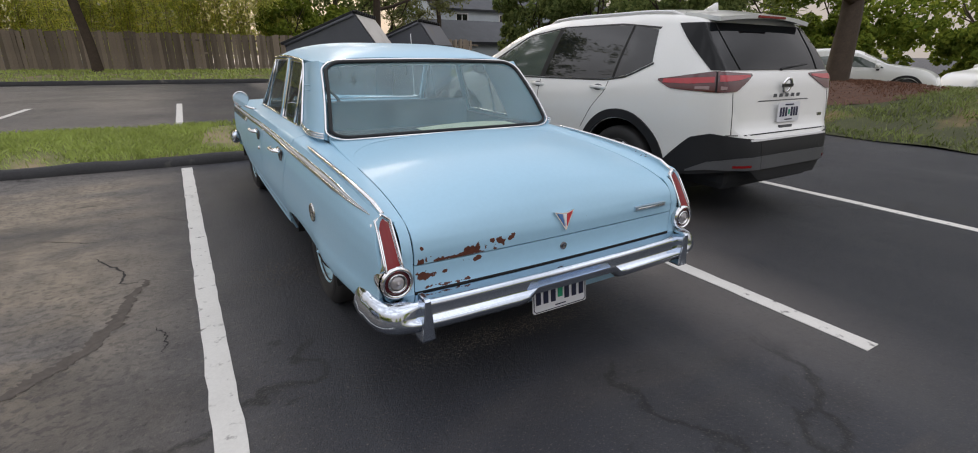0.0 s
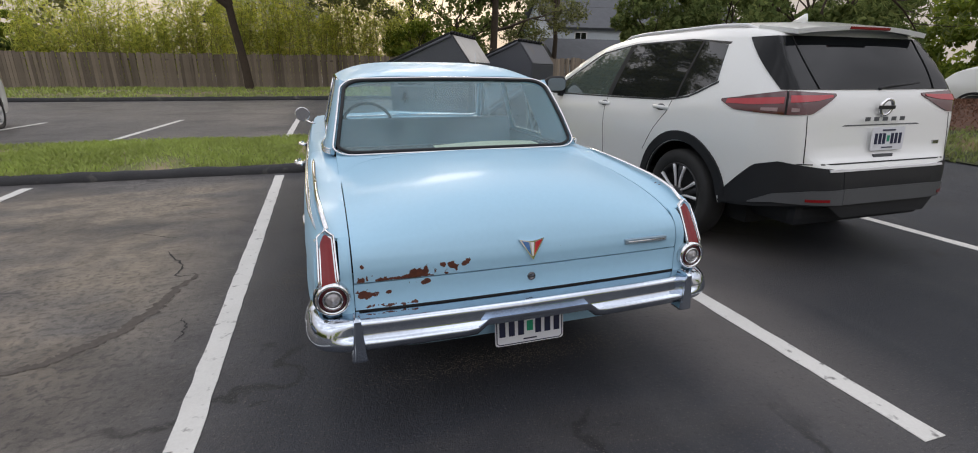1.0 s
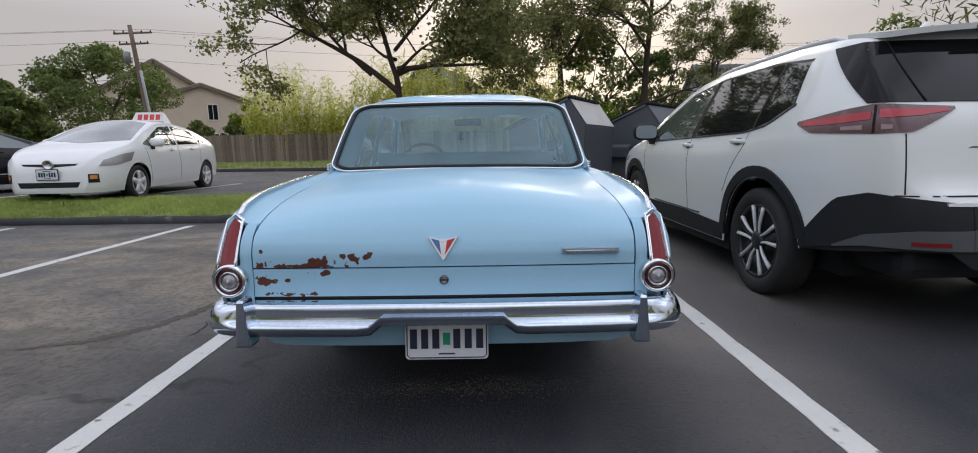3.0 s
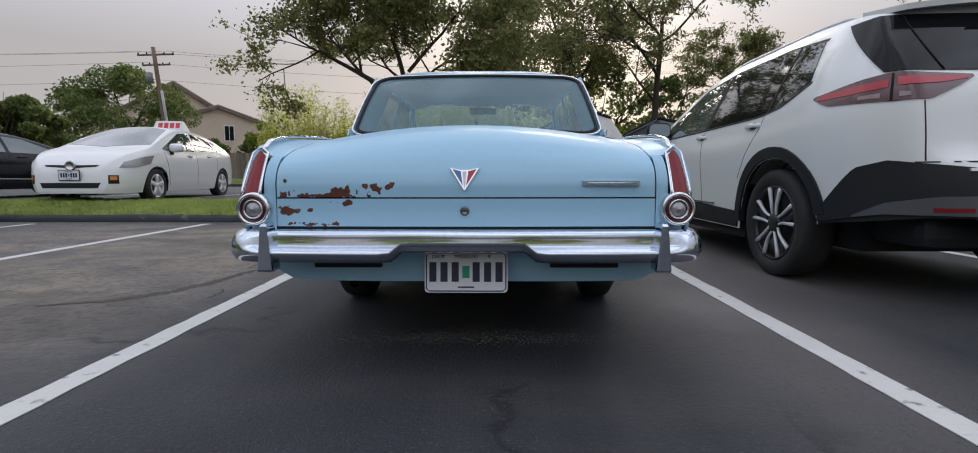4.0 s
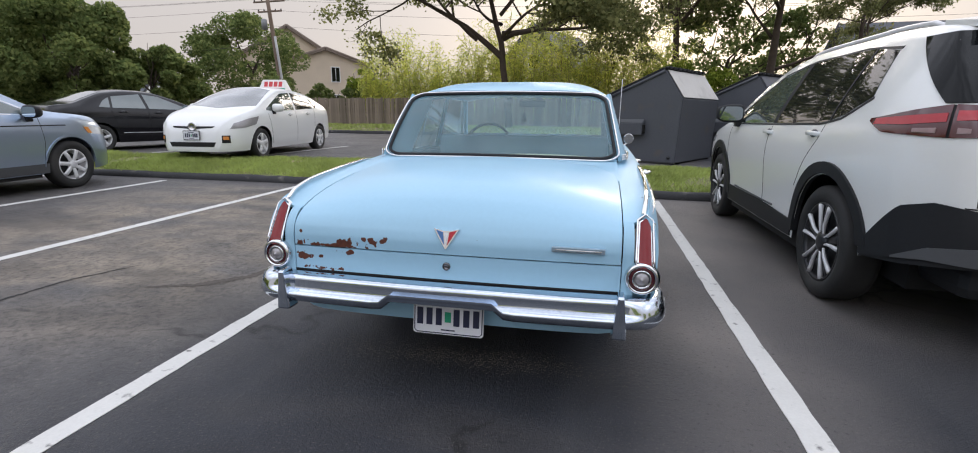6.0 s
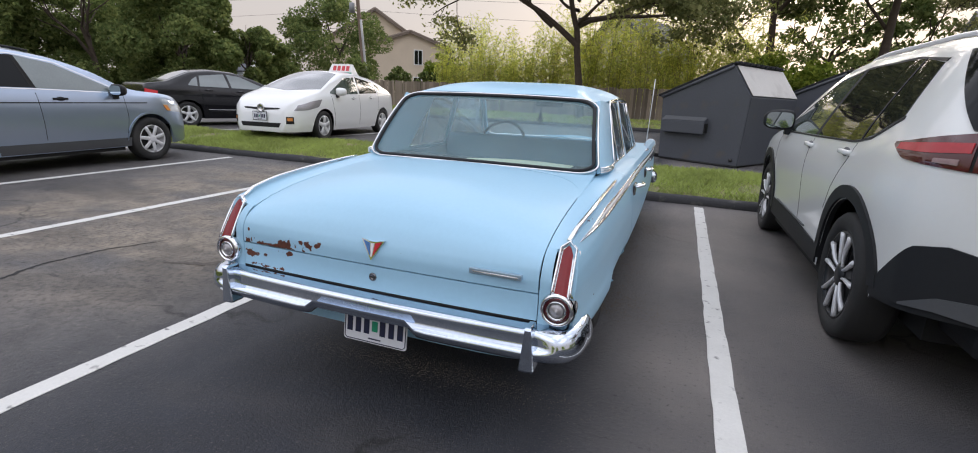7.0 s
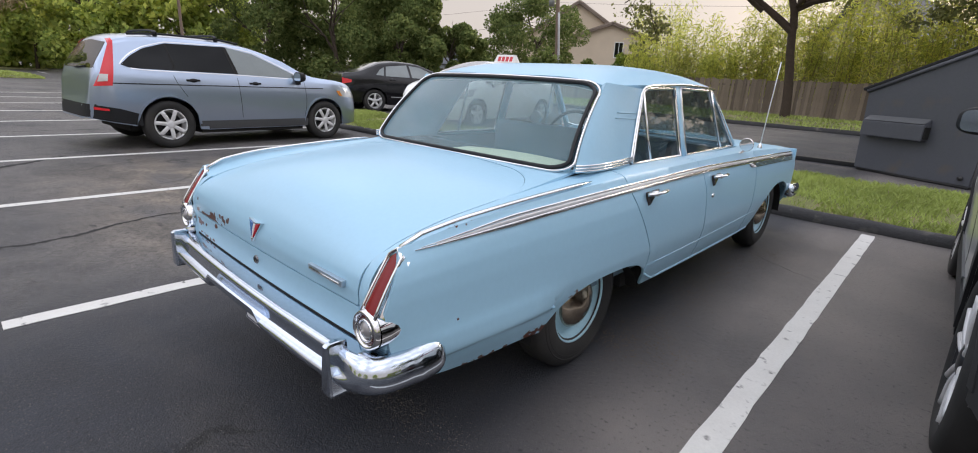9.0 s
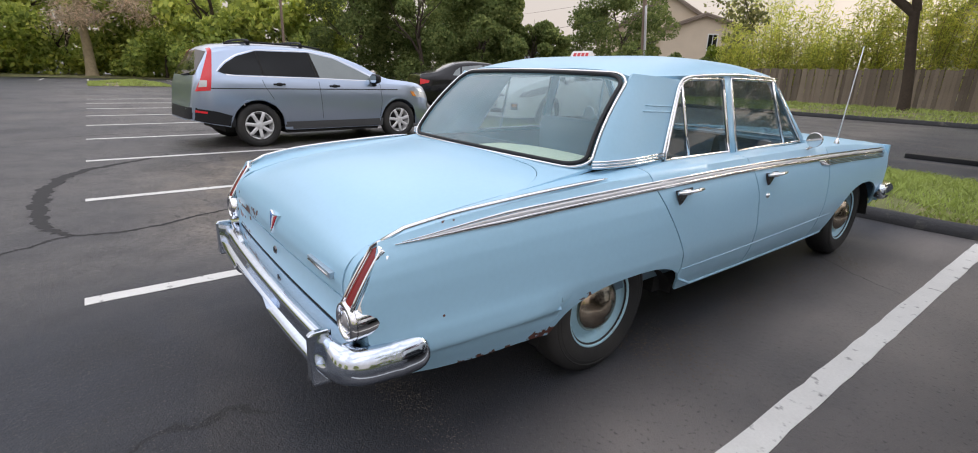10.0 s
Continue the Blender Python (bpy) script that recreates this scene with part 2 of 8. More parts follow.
def glass(name, tint, gloss=1.0, dust=0.0):
    m = bpy.data.materials.new(name)
    m.use_nodes = True
    n, l = m.node_tree.nodes, m.node_tree.links
    n.clear()
    tr, gl, mx, lw, pw, fr, out = (n.new("ShaderNode" + k) for k in ("BsdfTransparent", "BsdfGlossy", "MixShader", "LayerWeight", "Math", "MapRange", "OutputMaterial"))
    tr.inputs[0].default_value = (*tint, 1)
    gl.inputs["Roughness"].default_value = 0.02
    lw.inputs[0].default_value = 0.5
    pw.operation = "POWER"
    l.new(lw.outputs["Facing"], pw.inputs[0])
    pw.inputs[1].default_value = 4.0
    l.new(pw.outputs[0], fr.inputs[0])
    fr.inputs[3].default_value, fr.inputs[4].default_value = 0.03 * gloss, 0.95
    l.new(fr.outputs[0], mx.inputs[0])
    l.new(tr.outputs[0], mx.inputs[1])
    l.new(gl.outputs[0], mx.inputs[2])
    end = mx.outputs[0]
    # pale diffuse film: some dust, and a painted veil of reflected sky
    if dust:
        df, m2, tn, mr, tc = (n.new("ShaderNode" + k) for k in ("BsdfDiffuse", "MixShader", "TexNoise", "MapRange", "TexCoord"))
        df.inputs[0].default_value = (0.5, 0.74, 0.8, 1)
        tn.inputs["Scale"].default_value, tn.inputs["Detail"].default_value = 5, 6
        l.new(tc.outputs["Object"], tn.inputs["Vector"])
        l.new(tn.outputs["Fac"], mr.inputs[0])
        mr.inputs[3].default_value, mr.inputs[4].default_value = dust * 0.4, dust * 1.6
        l.new(mr.outputs[0], m2.inputs[0])
        l.new(end, m2.inputs[1])
        l.new(df.outputs[0], m2.inputs[2])
        end = m2.outputs[0]
    l.new(end, out.inputs[0])
    return m


M_BLUE = mat("light_blue_paint", (0.335, 0.563, 0.718), 0.45, var=0.035, scale=1.2, coat=0.27, coat_rough=0.13, spec=0.35)
M_CHROME = mat("chrome", (0.78, 0.78, 0.79), 0.055, 1.0, var=0.05)
# bumper chrome with dimmer, bluer reflections put into its colour
M_BUMPER = mat("dimmed_chrome", (0.6, 0.66, 0.74), 0.09, 1.0, var=0.12, scale=5, fine=70)
M_MIRROR = mat("door_mirror_glass", (0.42, 0.5, 0.56), 0.03, 1.0, var=0.05)
M_DULLCHROME = mat("dull_chrome", (0.55, 0.54, 0.52), 0.22, 1.0, var=0.12, scale=12)
M_WHITECAR = mat("white_car_paint", (0.74, 0.75, 0.73), 0.3, var=0.015, scale=0.8, coat=0.8)
M_WHITE2 = mat("white_car_paint_plain", (0.8, 0.81, 0.8), 0.3, var=0.01, coat=0.7)
M_SILVER = mat("blue_silver_paint", (0.39, 0.47, 0.6), 0.28, 0.78, var=0.02, coat=0.8)
M_BLACKCAR = mat("black_car_paint", (0.008, 0.008, 0.01), 0.15, var=0.05, coat=0.2, spec=0.4)
M_BLACKPL = mat("black_plastic", (0.014, 0.015, 0.017), 0.55, var=0.12, bump=0.05, spec=0.32)
M_GREYPL = mat("grey_plastic", (0.09, 0.095, 0.1), 0.5, var=0.08)
M_RUBBER = mat("rubber", (0.018, 0.018, 0.018), 0.75, var=0.2, bump=0.08, bscale=80, dirt=(0.06, 0.055, 0.05), dirt_at=(0.5, 0.9))
# chrome with its shade painted in, for handle backings and trunk lock
M_HANDLEBACK = mat("shadowed_chrome", (0.16, 0.16, 0.17), 0.2, 0.9, var=0.2)
M_ALLOY = mat("alloy", (0.68, 0.68, 0.69), 0.35, 0.2, var=0.04)
M_DARKALLOY = mat("dark_alloy", (0.03, 0.03, 0.032), 0.35, 0.3, var=0.05)
M_CHARCOAL = mat("charcoal_plastic", (0.075, 0.078, 0.083), 0.5, var=0.08)
M_LENSDARK = mat("smoked_red_lens", (0.07, 0.008, 0.012), 0.1, var=0.12, scale=20, coat=0.7)
M_REDLENS = mat("red_lens", (0.2, 0.01, 0.012), 0.22, var=0.12, scale=20, coat=0.12, spec=0.35)
M_REDBAR = mat("red_light_bar", (0.42, 0.02, 0.03), 0.2, var=0.12, scale=20, coat=0.3)
M_REDBRIGHT = mat("bright_red_lens", (0.72, 0.03, 0.04), 0.2, var=0.1, coat=0.2)
M_CLEARLENS = mat("clear_lens", (0.62, 0.62, 0.62), 0.12, 0.25, var=0.1, scale=30, coat=0.7)
M_GREYLENS = mat("grey_lens", (0.34, 0.33, 0.34), 0.15, 0.35, var=0.2, scale=60, coat=0.4)
M_SMOKELENS = mat("smoked_clear_lens", (0.3, 0.2, 0.2), 0.15, var=0.15, scale=40, coat=0.4)
M_AMBER = mat("amber_lens", (0.75, 0.28, 0.06), 0.2, var=0.1, coat=0.4)
M_DARKGLASS = mat("dark_glass", (0.01, 0.012, 0.013), 0.03, var=0.1, spec=0.5, coat=0.3, coat_rough=0.03)
M_TINTGLASS = mat("tinted_glass", (0.07, 0.09, 0.08), 0.03, var=0.15, scale=4, spec=0.8, coat=0.8, coat_rough=0.03)
M_SKYGLASS = mat("pale_glass", (0.16, 0.19, 0.19), 0.04, var=0.15, scale=3, spec=0.9, coat=0.6)
# dust film mixed with painted haze from sky reflections
M_HAZEGLASS = glass("hazy_dusty_glass", (0.86, 0.97, 1.0), dust=0.19)
M_SIDEGLASS = glass("dusty_side_glass", (0.36, 0.4, 0.4), 1.8, dust=0.02)
M_SCREEN = mat("windscreen_glass", (0.05, 0.06, 0.06), 0.03, var=0.1, spec=1.0, coat=1.0)
M_INTERIOR = mat("blue_vinyl", (0.13, 0.22, 0.285), 0.55, var=0.1, bump=0.05)
M_HEADLINER = mat("pale_headliner", (0.5, 0.56, 0.58), 0.8, var=0.08)
M_TAILGLASS = mat("privacy_glass", (0.008, 0.009, 0.01), 0.03, var=0.1, spec=0.2)
M_DARKINT = mat("dark_interior", (0.03, 0.035, 0.04), 0.7, var=0.2)
M_BLACK = mat("black_gap", (0.006, 0.006, 0.006), 0.8, var=0.1)
M_BLUESTEEL = mat("wheel_blue_paint", (0.36, 0.57, 0.66), 0.45, var=0.08, scale=10, dirt=(0.25, 0.22, 0.18), dirt_at=(0.62, 0.8), dscale=9)

# ---- ground, kerbs, grass ----
def asphalt_material():
    m = mat("asphalt", (0.04, 0.043, 0.052), 0.55, var=0.18, scale=0.7, fine=260, bump=0.7, bscale=170, spec=0.25)
    n, l = m.node_tree.nodes, m.node_tree.links
    b = n["Principled BSDF"]
    base = b.inputs["Base Color"].links[0].from_socket
    tc = n.new("ShaderNodeTexCoord")

    def noise_at(s, d, stretch=(1, 1, 1)):
        mp = n.new("ShaderNodeMapping")
        mp.inputs["Scale"].default_value = stretch
        l.new(tc.outputs["Object"], mp.inputs[0])
        t = n.new("ShaderNodeTexNoise")
        t.inputs["Scale"].default_value, t.inputs["Detail"].default_value = s, d
        l.new(mp.outputs[0], t.inputs["Vector"])
        return t.outputs["Fac"]

    def ramp(v, a, c):
        r = n.new("ShaderNodeMapRange")
        r.inputs[1].default_value, r.inputs[2].default_value = a, c
        l.new(v, r.inputs[0])
        return r.outputs[0]

    def mul(a, c):
        k = n.new("ShaderNodeMath")
        k.operation = "MULTIPLY"
        for s, v in ((k.inputs[0], a), (k.inputs[1], c)):
            if isinstance(v, float):
                s.default_value = v
            else:
                l.new(v, s)
        return k.outputs[0]

    def over(fac, a, c):
        x = n.new("ShaderNodeMix")
        x.data_type = "RGBA"
        l.new(fac, x.inputs[0])
        l.new(a, x.inputs[6])
        x.inputs[7].default_value = (*c, 1)
        return x.outputs[2]

    # worn, dusty bays where the sealer has gone
    sep = n.new("ShaderNodeSeparateXYZ")
    l.new(tc.outputs["Object"], sep.inputs[0])
    left = mul(mul(ramp(sep.outputs[0], -1.35, -2.0), ramp(sep.outputs[0], -6.2, -4.8)), mul(ramp(sep.outputs[1], -0.4, 0.9), ramp(sep.outputs[1], 5.1, 4.5)))
    worn = mul(mul(ramp(noise_at(1.3, 9, (0.7, 1.3, 1)), 0.36, 0.54), left), 0.85)
    # thin dust over the bays beside the sedan
    dust = mul(mul(ramp(sep.outputs[0], -0.9, -1.8), ramp(sep.outputs[1], -4.5, 0.0)), mul(ramp(noise_at(0.5, 7), 0.15, 0.58), 0.9))
    out = over(dust, base, (0.155, 0.145, 0.138))
    out = over(worn, out, (0.3, 0.25, 0.19))
    mottle = mul(mul(ramp(noise_at(7, 6), 0.46, 0.62), left), 0.35)
    out = over(mottle, out, (0.09, 0.075, 0.06))
    crumbs = mul(mul(ramp(noise_at(26, 6), 0.5, 0.6), dust), 0.6)
    out = over(crumbs, out, (0.055, 0.05, 0.046))
    chips = mul(mul(ramp(noise_at(33, 4), 0.6, 0.66), dust), 0.55)
    out = over(chips, out, (0.26, 0.235, 0.2))
    # bare aggregate showing through in thin ragged streaks
    bare = mul(mul(ramp(noise_at(1.1, 8, (0.35, 1.6, 1)), 0.55, 0.68), ramp(noise_at(0.16, 2), 0.45, 0.6)), 0.4)
    out = over(bare, out, (0.17, 0.145, 0.115))
    coarse = mul(ramp(noise_at(4.5, 8), 0.44, 0.64), 0.3)
    out = over(coarse, out, (0.026, 0.027, 0.032))
    # dark sealer smears and scuffs
    smear = mul(ramp(noise_at(0.55, 6, (0.8, 1.4, 1)), 0.56, 0.61), 0.4)
    out = over(smear, out, (0.03, 0.03, 0.033))
    scuff = mul(mul(ramp(noise_at(9, 3, (0.45, 1.2, 1)), 0.66, 0.7), ramp(noise_at(0.8, 2), 0.48, 0.6)), 0.6)
    out = over(scuff, out, (0.018, 0.018, 0.02))
    # dusty strip between the bays, lightened further to offset the cars' shade
    bay = mul(mul(ramp(sep.outputs[0], 0.7, 1.1), ramp(sep.outputs[0], 2.9, 2.1)), ramp(sep.outputs[1], -1.2, 0.8))
    bay2 = mul(bay, ramp(noise_at(0.9, 6), 0.12, 0.6))
    out = over(bay2, out, (0.19, 0.172, 0.16))
    # fresher sealer behind the crossover, darkened further by the crossover's painted shadow
    fresh = mul(mul(ramp(sep.outputs[0], 1.3, 1.9), ramp(sep.outputs[1], 1.6, 0.2)), mul(ramp(noise_at(0.7, 5), 0.2, 0.5), 0.88))
    out = over(fresh, out, (0.02, 0.0235, 0.031))
    # tyre dust in faint lengthwise streaks
    streak = mul(ramp(noise_at(1.6, 5, (1.8, 0.25, 1)), 0.5, 0.75), 0.2)
    out = over(streak, out, (0.11, 0.112, 0.112))
    # tar-sealed cracks
    v = n.new("ShaderNodeTexVoronoi")
    v.feature = "DISTANCE_TO_EDGE"
    v.inputs["Scale"].default_value = 0.33
    wob = n.new("ShaderNodeVectorMath")
    wob.operation = "ADD"
    wn2 = n.new("ShaderNodeTexNoise")
    wn2.inputs["Scale"].default_value = 1.3
    wn2.inputs["Detail"].default_value = 6
    l.new(tc.outputs["Object"], wn2.inputs["Vector"])
    l.new(tc.outputs["Object"], wob.inputs[0])
    l.new(wn2.outputs["Color"], wob.inputs[1])
    l.new(wob.outputs[0], v.inputs["Vector"])
    crack = mul(mul(ramp(v.outputs["Distance"], 0.007, 0.002), ramp(noise_at(0.4, 2), 0.5, 0.56)), 0.6)
    out = over(crack, out, (0.012, 0.012, 0.012))
    # open pits between the stones
    pits = mul(ramp(noise_at(55, 4), 0.6, 0.68), 0.55)
    out = over(pits, out, (0.014, 0.014, 0.016))
    # pale grit
    grit = mul(ramp(noise_at(110, 3), 0.6, 0.7), 0.5)
    out = over(grit, out, (0.22, 0.2, 0.17))
    l.new(out, b.inputs["Base Color"])
    fine_bump = b.inputs["Normal"].links[0].from_node
    rough_bump = n.new("ShaderNodeBump")
    rough_bump.inputs["Strength"].default_value, rough_bump.inputs["Distance"].default_value = 0.55, 0.012
    l.new(noise_at(48, 4), rough_bump.inputs["Height"])
    l.new(rough_bump.outputs[0], fine_bump.inputs["Normal"])
    r2 = n.new("ShaderNodeMapRange")
    r2.inputs[3].default_value, r2.inputs[4].default_value = 0.42, 0.68
    l.new(noise_at(0.9, 4), r2.inputs[0])
    l.new(r2.outputs[0], b.inputs["Roughness"])
    return m


M_ASPHALT = asphalt_material()
M_LINE = mat("white_line_paint", (0.62, 0.61, 0.58), 0.7, var=0.1, scale=5, fine=90, bump=0.2, bscale=300, dirt=(0.16, 0.155, 0.15), dirt_at=(0.62, 0.72), dscale=16)
M_KERB = mat("tarred_kerb", (0.027, 0.027, 0.029), 0.75, var=0.3, scale=6, fine=40, bump=0.6, bscale=60, dirt=(0.14, 0.13, 0.11), dirt_at=(0.6, 0.8), dscale=5)
M_SOIL = mat("turf_soil", (0.15, 0.16, 0.055), 0.9, var=0.35, scale=3, fine=40, bump=0.6, bscale=60, dirt=(0.27, 0.21, 0.13), dirt_at=(0.5, 0.62), dscale=1.6)
M_GRASS = mat("grass_blade", (0.33, 0.4, 0.1), 0.6, var=0.45, scale=1.2, fine=9)
M_BANKGRASS = mat("bank_grass_blade", (0.18, 0.225, 0.06), 0.6, var=0.5, scale=0.9, fine=9, dirt=(0.24, 0.17, 0.08), dirt_at=(0.6, 0.72), dscale=0.7)
M_BANKSOIL = mat("bank_soil", (0.055, 0.062, 0.025), 0.95, var=0.5, scale=1.5, fine=30, bump=0.9, bscale=40, dirt=(0.2, 0.14, 0.07), dirt_at=(0.58, 0.7), dscale=0.9)
M_MULCH = mat("mulch", (0.1, 0.05, 0.034), 0.95, var=0.7, scale=14, fine=45, bump=0.9, bscale=50)


def ground_z(y):
    return 0.2 * min(max((y - 5.2) / 2.0, 0.0), 1.0)


xs = [-900, -300, -120, -60, -30, -15, -8, -4, 0, 4, 8, 15, 30, 60, 120, 300, 900]
ys = [-900, -300, -100, -40, -15, -5, 0, 3, 5.2, 5.7, 6.2, 6.7, 7.2, 10, 14, 18, 25, 40, 80, 200, 900]
ground = raw("ground", [(x, y, ground_z(y)) for x in xs for y in ys], grid_faces(len(xs), len(ys)), M_ASPHALT)
tagged(ground, "dark sealed asphalt parking lot, worn and cracked", "asphalt", kind="structure")


def tar_crack(pts, w, seed, material):
    """A ragged crack or smear of tar lying on the asphalt."""
    rnd = random.Random(seed)
    n = 24 * (len(pts) - 1)
    path = along([(x, y, 0) for x, y in pts], n)
    vs, bend = [], 0.0
    for i, p in enumerate(path):
        d = (path[min(i + 1, n - 1)] - path[max(i - 1, 0)]).normalized()
        q = Vector((-d.y, d.x, 0))
        bend = 0.75 * bend + rnd.gauss(0, w * 0.06 + 0.003)
        c = p + q * bend
        ww = w * (rnd.uniform(0.3, 1.1) if w < 0.06 else rnd.uniform(0.7, 1.05)) * math.sin(math.pi * (i + 0.4) / n) ** 0.5
        vs += [(*(c + q * ww / 2).xy, 0.0022), (*(c - q * ww / 2).xy, 0.0022)]
    ob = raw("tar_crack", vs, grid_faces(n, 2, flip=True), material, smooth=False)
    return tagged(ob, "ragged dark tar-filled crack in the asphalt", "crack", "cracks in the asphalt")


M_TAR = mat("tar", (0.02, 0.019, 0.019), 0.85, var=0.3, scale=12)
M_SMEAR = mat("sealer_smear", (0.075, 0.063, 0.053), 0.85, var=0.45, scale=9, fine=40)
for k, (pts, w, mt) in enumerate((
        ([(-2.0, -1.35), (-2.43, -1.12), (-2.56, -0.97), (-2.7, -0.77), (-2.64, -0.36), (-2.9, 0.26), (-2.94, 0.7), (-2.75, 1.2)], 0.045, M_TAR),
        ([(-2.7, -0.75), (-3.1, -0.94), (-3.63, -1.0), (-4.4, -1.0), (-5.24, -0.88), (-5.68, -0.66), (-6.1, -0.2), (-6.6, 0.3)], 0.15, M_TAR),
        ([(-1.9, 2.42), (-1.84, 2.32), (-1.71, 2.04), (-1.715, 1.9), (-1.62, 1.86)], 0.016, M_TAR),
        ([(-1.6, 1.9), (-1.66, 1.62), (-1.72, 1.37), (-1.82, 1.11), (-1.95, 0.98), (-2.05, 0.9), (-2.3, 0.8)], 0.085, M_SMEAR),
        ([(-2.3, 3.0), (-2.0, 2.8), (-1.9, 2.75)], 0.012, M_TAR),
        ([(0.66, 3.66), (0.73, 3.62), (1.03, 3.43), (1.3, 3.3)], 0.009, M_TAR),
        ([(-1.5, 0.95), (-1.49, 1.1), (-1.53, 1.22)], 0.012, M_TAR),
        ([(-9, -2.0), (-9.6, 0.5), (-9.2, 2.4)], 0.05, M_TAR))):
    tar_crack(pts, w, 60 + k, mt)


def line_strip(name, x0, y0, x1, y1, w, z=0.0, seed=0):
    """A painted line with slightly uneven edges."""
    rnd = random.Random(seed)
    a, b = Vector((x0, y0, 0)), Vector((x1, y1, 0))
    n = max(int((b - a).length / 0.12), 3)
    side = (b - a).normalized().cross(Vector((0, 0, 1)))
    vs = []
    for i in range(n + 1):
        p = a.lerp(b, i / n)
        for s in (-1, 1):
            q = p + side * s * (w / 2 + rnd.uniform(-0.004, 0.004))
            vs.append((q.x, q.y, (ground_z(q.y) if z is None else z) + 0.004))
    ob = raw(name, vs, grid_faces(n + 1, 2, flip=True), M_LINE, smooth=False, thick=0.003)
    return tagged(ob, "worn white painted parking line on asphalt", "parking line", "parking lines")


for k, x in enumerate((1.368, -1.295, -3.925, -6.396, -8.87, -11.34, -13.8, -16.3, -18.8, -21.3, 4.05)):
    line_strip("parking_line", x, -0.675, x, 5.16, 0.105, 0.0, k)
for k, (x0, x1) in enumerate(((-1.3, -1.24), (-3.92, -3.66), (-6.55, -6.15), (-9.2, -8.8))):
    line_strip("parking_line", x0, 7.3, x1, 11.1, 0.1, 0.2, 20 + k)


def kerb(name, pts, h, w, label):
    path = along(pts, 2 + int(sum((Vector(a) - Vector(b)).length for a, b in zip(pts, pts[1:])) / 0.25))
    rnd = random.Random(3)
    path = [p + Vector((0, rnd.uniform(-0.012, 0.012), rnd.uniform(-0.008, 0.008))) for p in path]
    prof = [(-w / 2, -0.1), (w / 2, -0.1), (w / 2, h * 0.35), (w * 0.36, h * 0.78), (w * 0.15, h), (-w * 0.2, h), (-w / 2, h * 0.8)]
    ob = swept(name, path, prof, M_KERB)
    return tagged(ob, label, "kerb", kind="structure")


kerb("kerb_near", [(-10.5, 5.42, 0), (-5, 5.4, 0), (0, 5.34, 0), (8.4, 5.32, 0)], 0.11, 0.16, "rounded black asphalt kerb along the grass median")
kerb("kerb_far", [(8, 17.6, 0.2), (0, 18.3, 0.2), (-12, 19.0, 0.2), (-26, 20, 0.2)], 0.13, 0.2, "dark low kerb at the far side of the lot")


def turf(name, outline_fn, nu, nv, label, material=None):
    ob = sheet(name, outline_fn, nu, nv, material or M_SOIL, flip=True)
    return tagged(ob, label, "grass bed", kind="structure")


def median_at(u, v):
    x = -10.5 + 19.0 * u
    y = 5.4 + 1.95 * v
    bulge = math.sin(math.pi * v)
    return (x, y, 0.085 + 0.12 * v + 0.05 * bulge + 0.02 * noise.noise((x * 0.7, y * 1.5, 0)) - (0.12 if v > 0.999 else 0))


def strip_at(u, v):
    x = -30 + 45 * u
    y0 = 18.45 - 0.058 * x
    y = y0 + (26.2 - 0.06 * x - y0) * v
    return (x, y, 0.3 + 0.12 * math.sin(math.pi * v) + 0.03 * noise.noise((x * 0.3, y * 0.5, 0)))


def bank_z(x, y):
    """The bank rises from the lot, crests at the pine and falls to the lot beyond."""
    q = smooth_keys([(8.25, 0.0), (9.5, 0.2), (12.2, 0.64), (13.4, 0.64), (16.0, 0.02)], x)
    return 0.006 + q + 0.08 * q * noise.noise((x * 0.3, y * 0.3, 4))


def bank_at(u, v):
    x = 8.25 + 8.2 * u + 0.1 + 0.16 * noise.noise((0, v * 40, 2)) * (1 - u)
    y = -8 + 33 * v
    return (x, y, bank_z(x, y))


turf("median_bed", median_at, 60, 8, "raised grass median with bare worn patches")
turf("far_bed", strip_at, 46, 8, "grass strip along the wooden fence")
turf("bank_bed", bank_at, 40, 60, "sloping grass bank with mulch round a tree", M_BANKSOIL)


def blades(name, at, n, h, w, seed, label, keep=None, material=None):
    """Very many bent grass blades in one mesh."""
    rng = np.random.default_rng(seed)
    vs, fs = [], []
    for _ in range(n):
        u, v = rng.random(2)
        p = at(u, v)
        if keep and not keep(p):
            continue
        patch = noise.noise((p[0] * 0.9, p[1] * 0.9, 7))
        if patch < -0.16 and rng.random() < 0.8:
            continue
        a = rng.uniform(0, 6.28)
        hh = h * rng.uniform(0.5, 1.3) * (1 + 0.6 * patch)
        dx, dy = math.cos(a) * w, math.sin(a) * w
        lx, ly = rng.normal(0, 0.5, 2) * hh
        k = len(vs)
        vs += [(p[0] - dx, p[1] - dy, p[2] - 0.01), (p[0] + dx, p[1] + dy, p[2] - 0.01), (p[0] + dx * 0.6 + lx * 0.4, p[1] + dy * 0.6 + ly * 0.4, p[2] + hh * 0.6), (p[0] + lx, p[1] + ly, p[2] + hh)]
        fs += [(k, k + 1, k + 2), (k, k + 2, k + 3)]
    ob = raw(name, vs, fs, material or M_GRASS, smooth=False)
    return tagged(ob, label, "grass", kind="stuff")


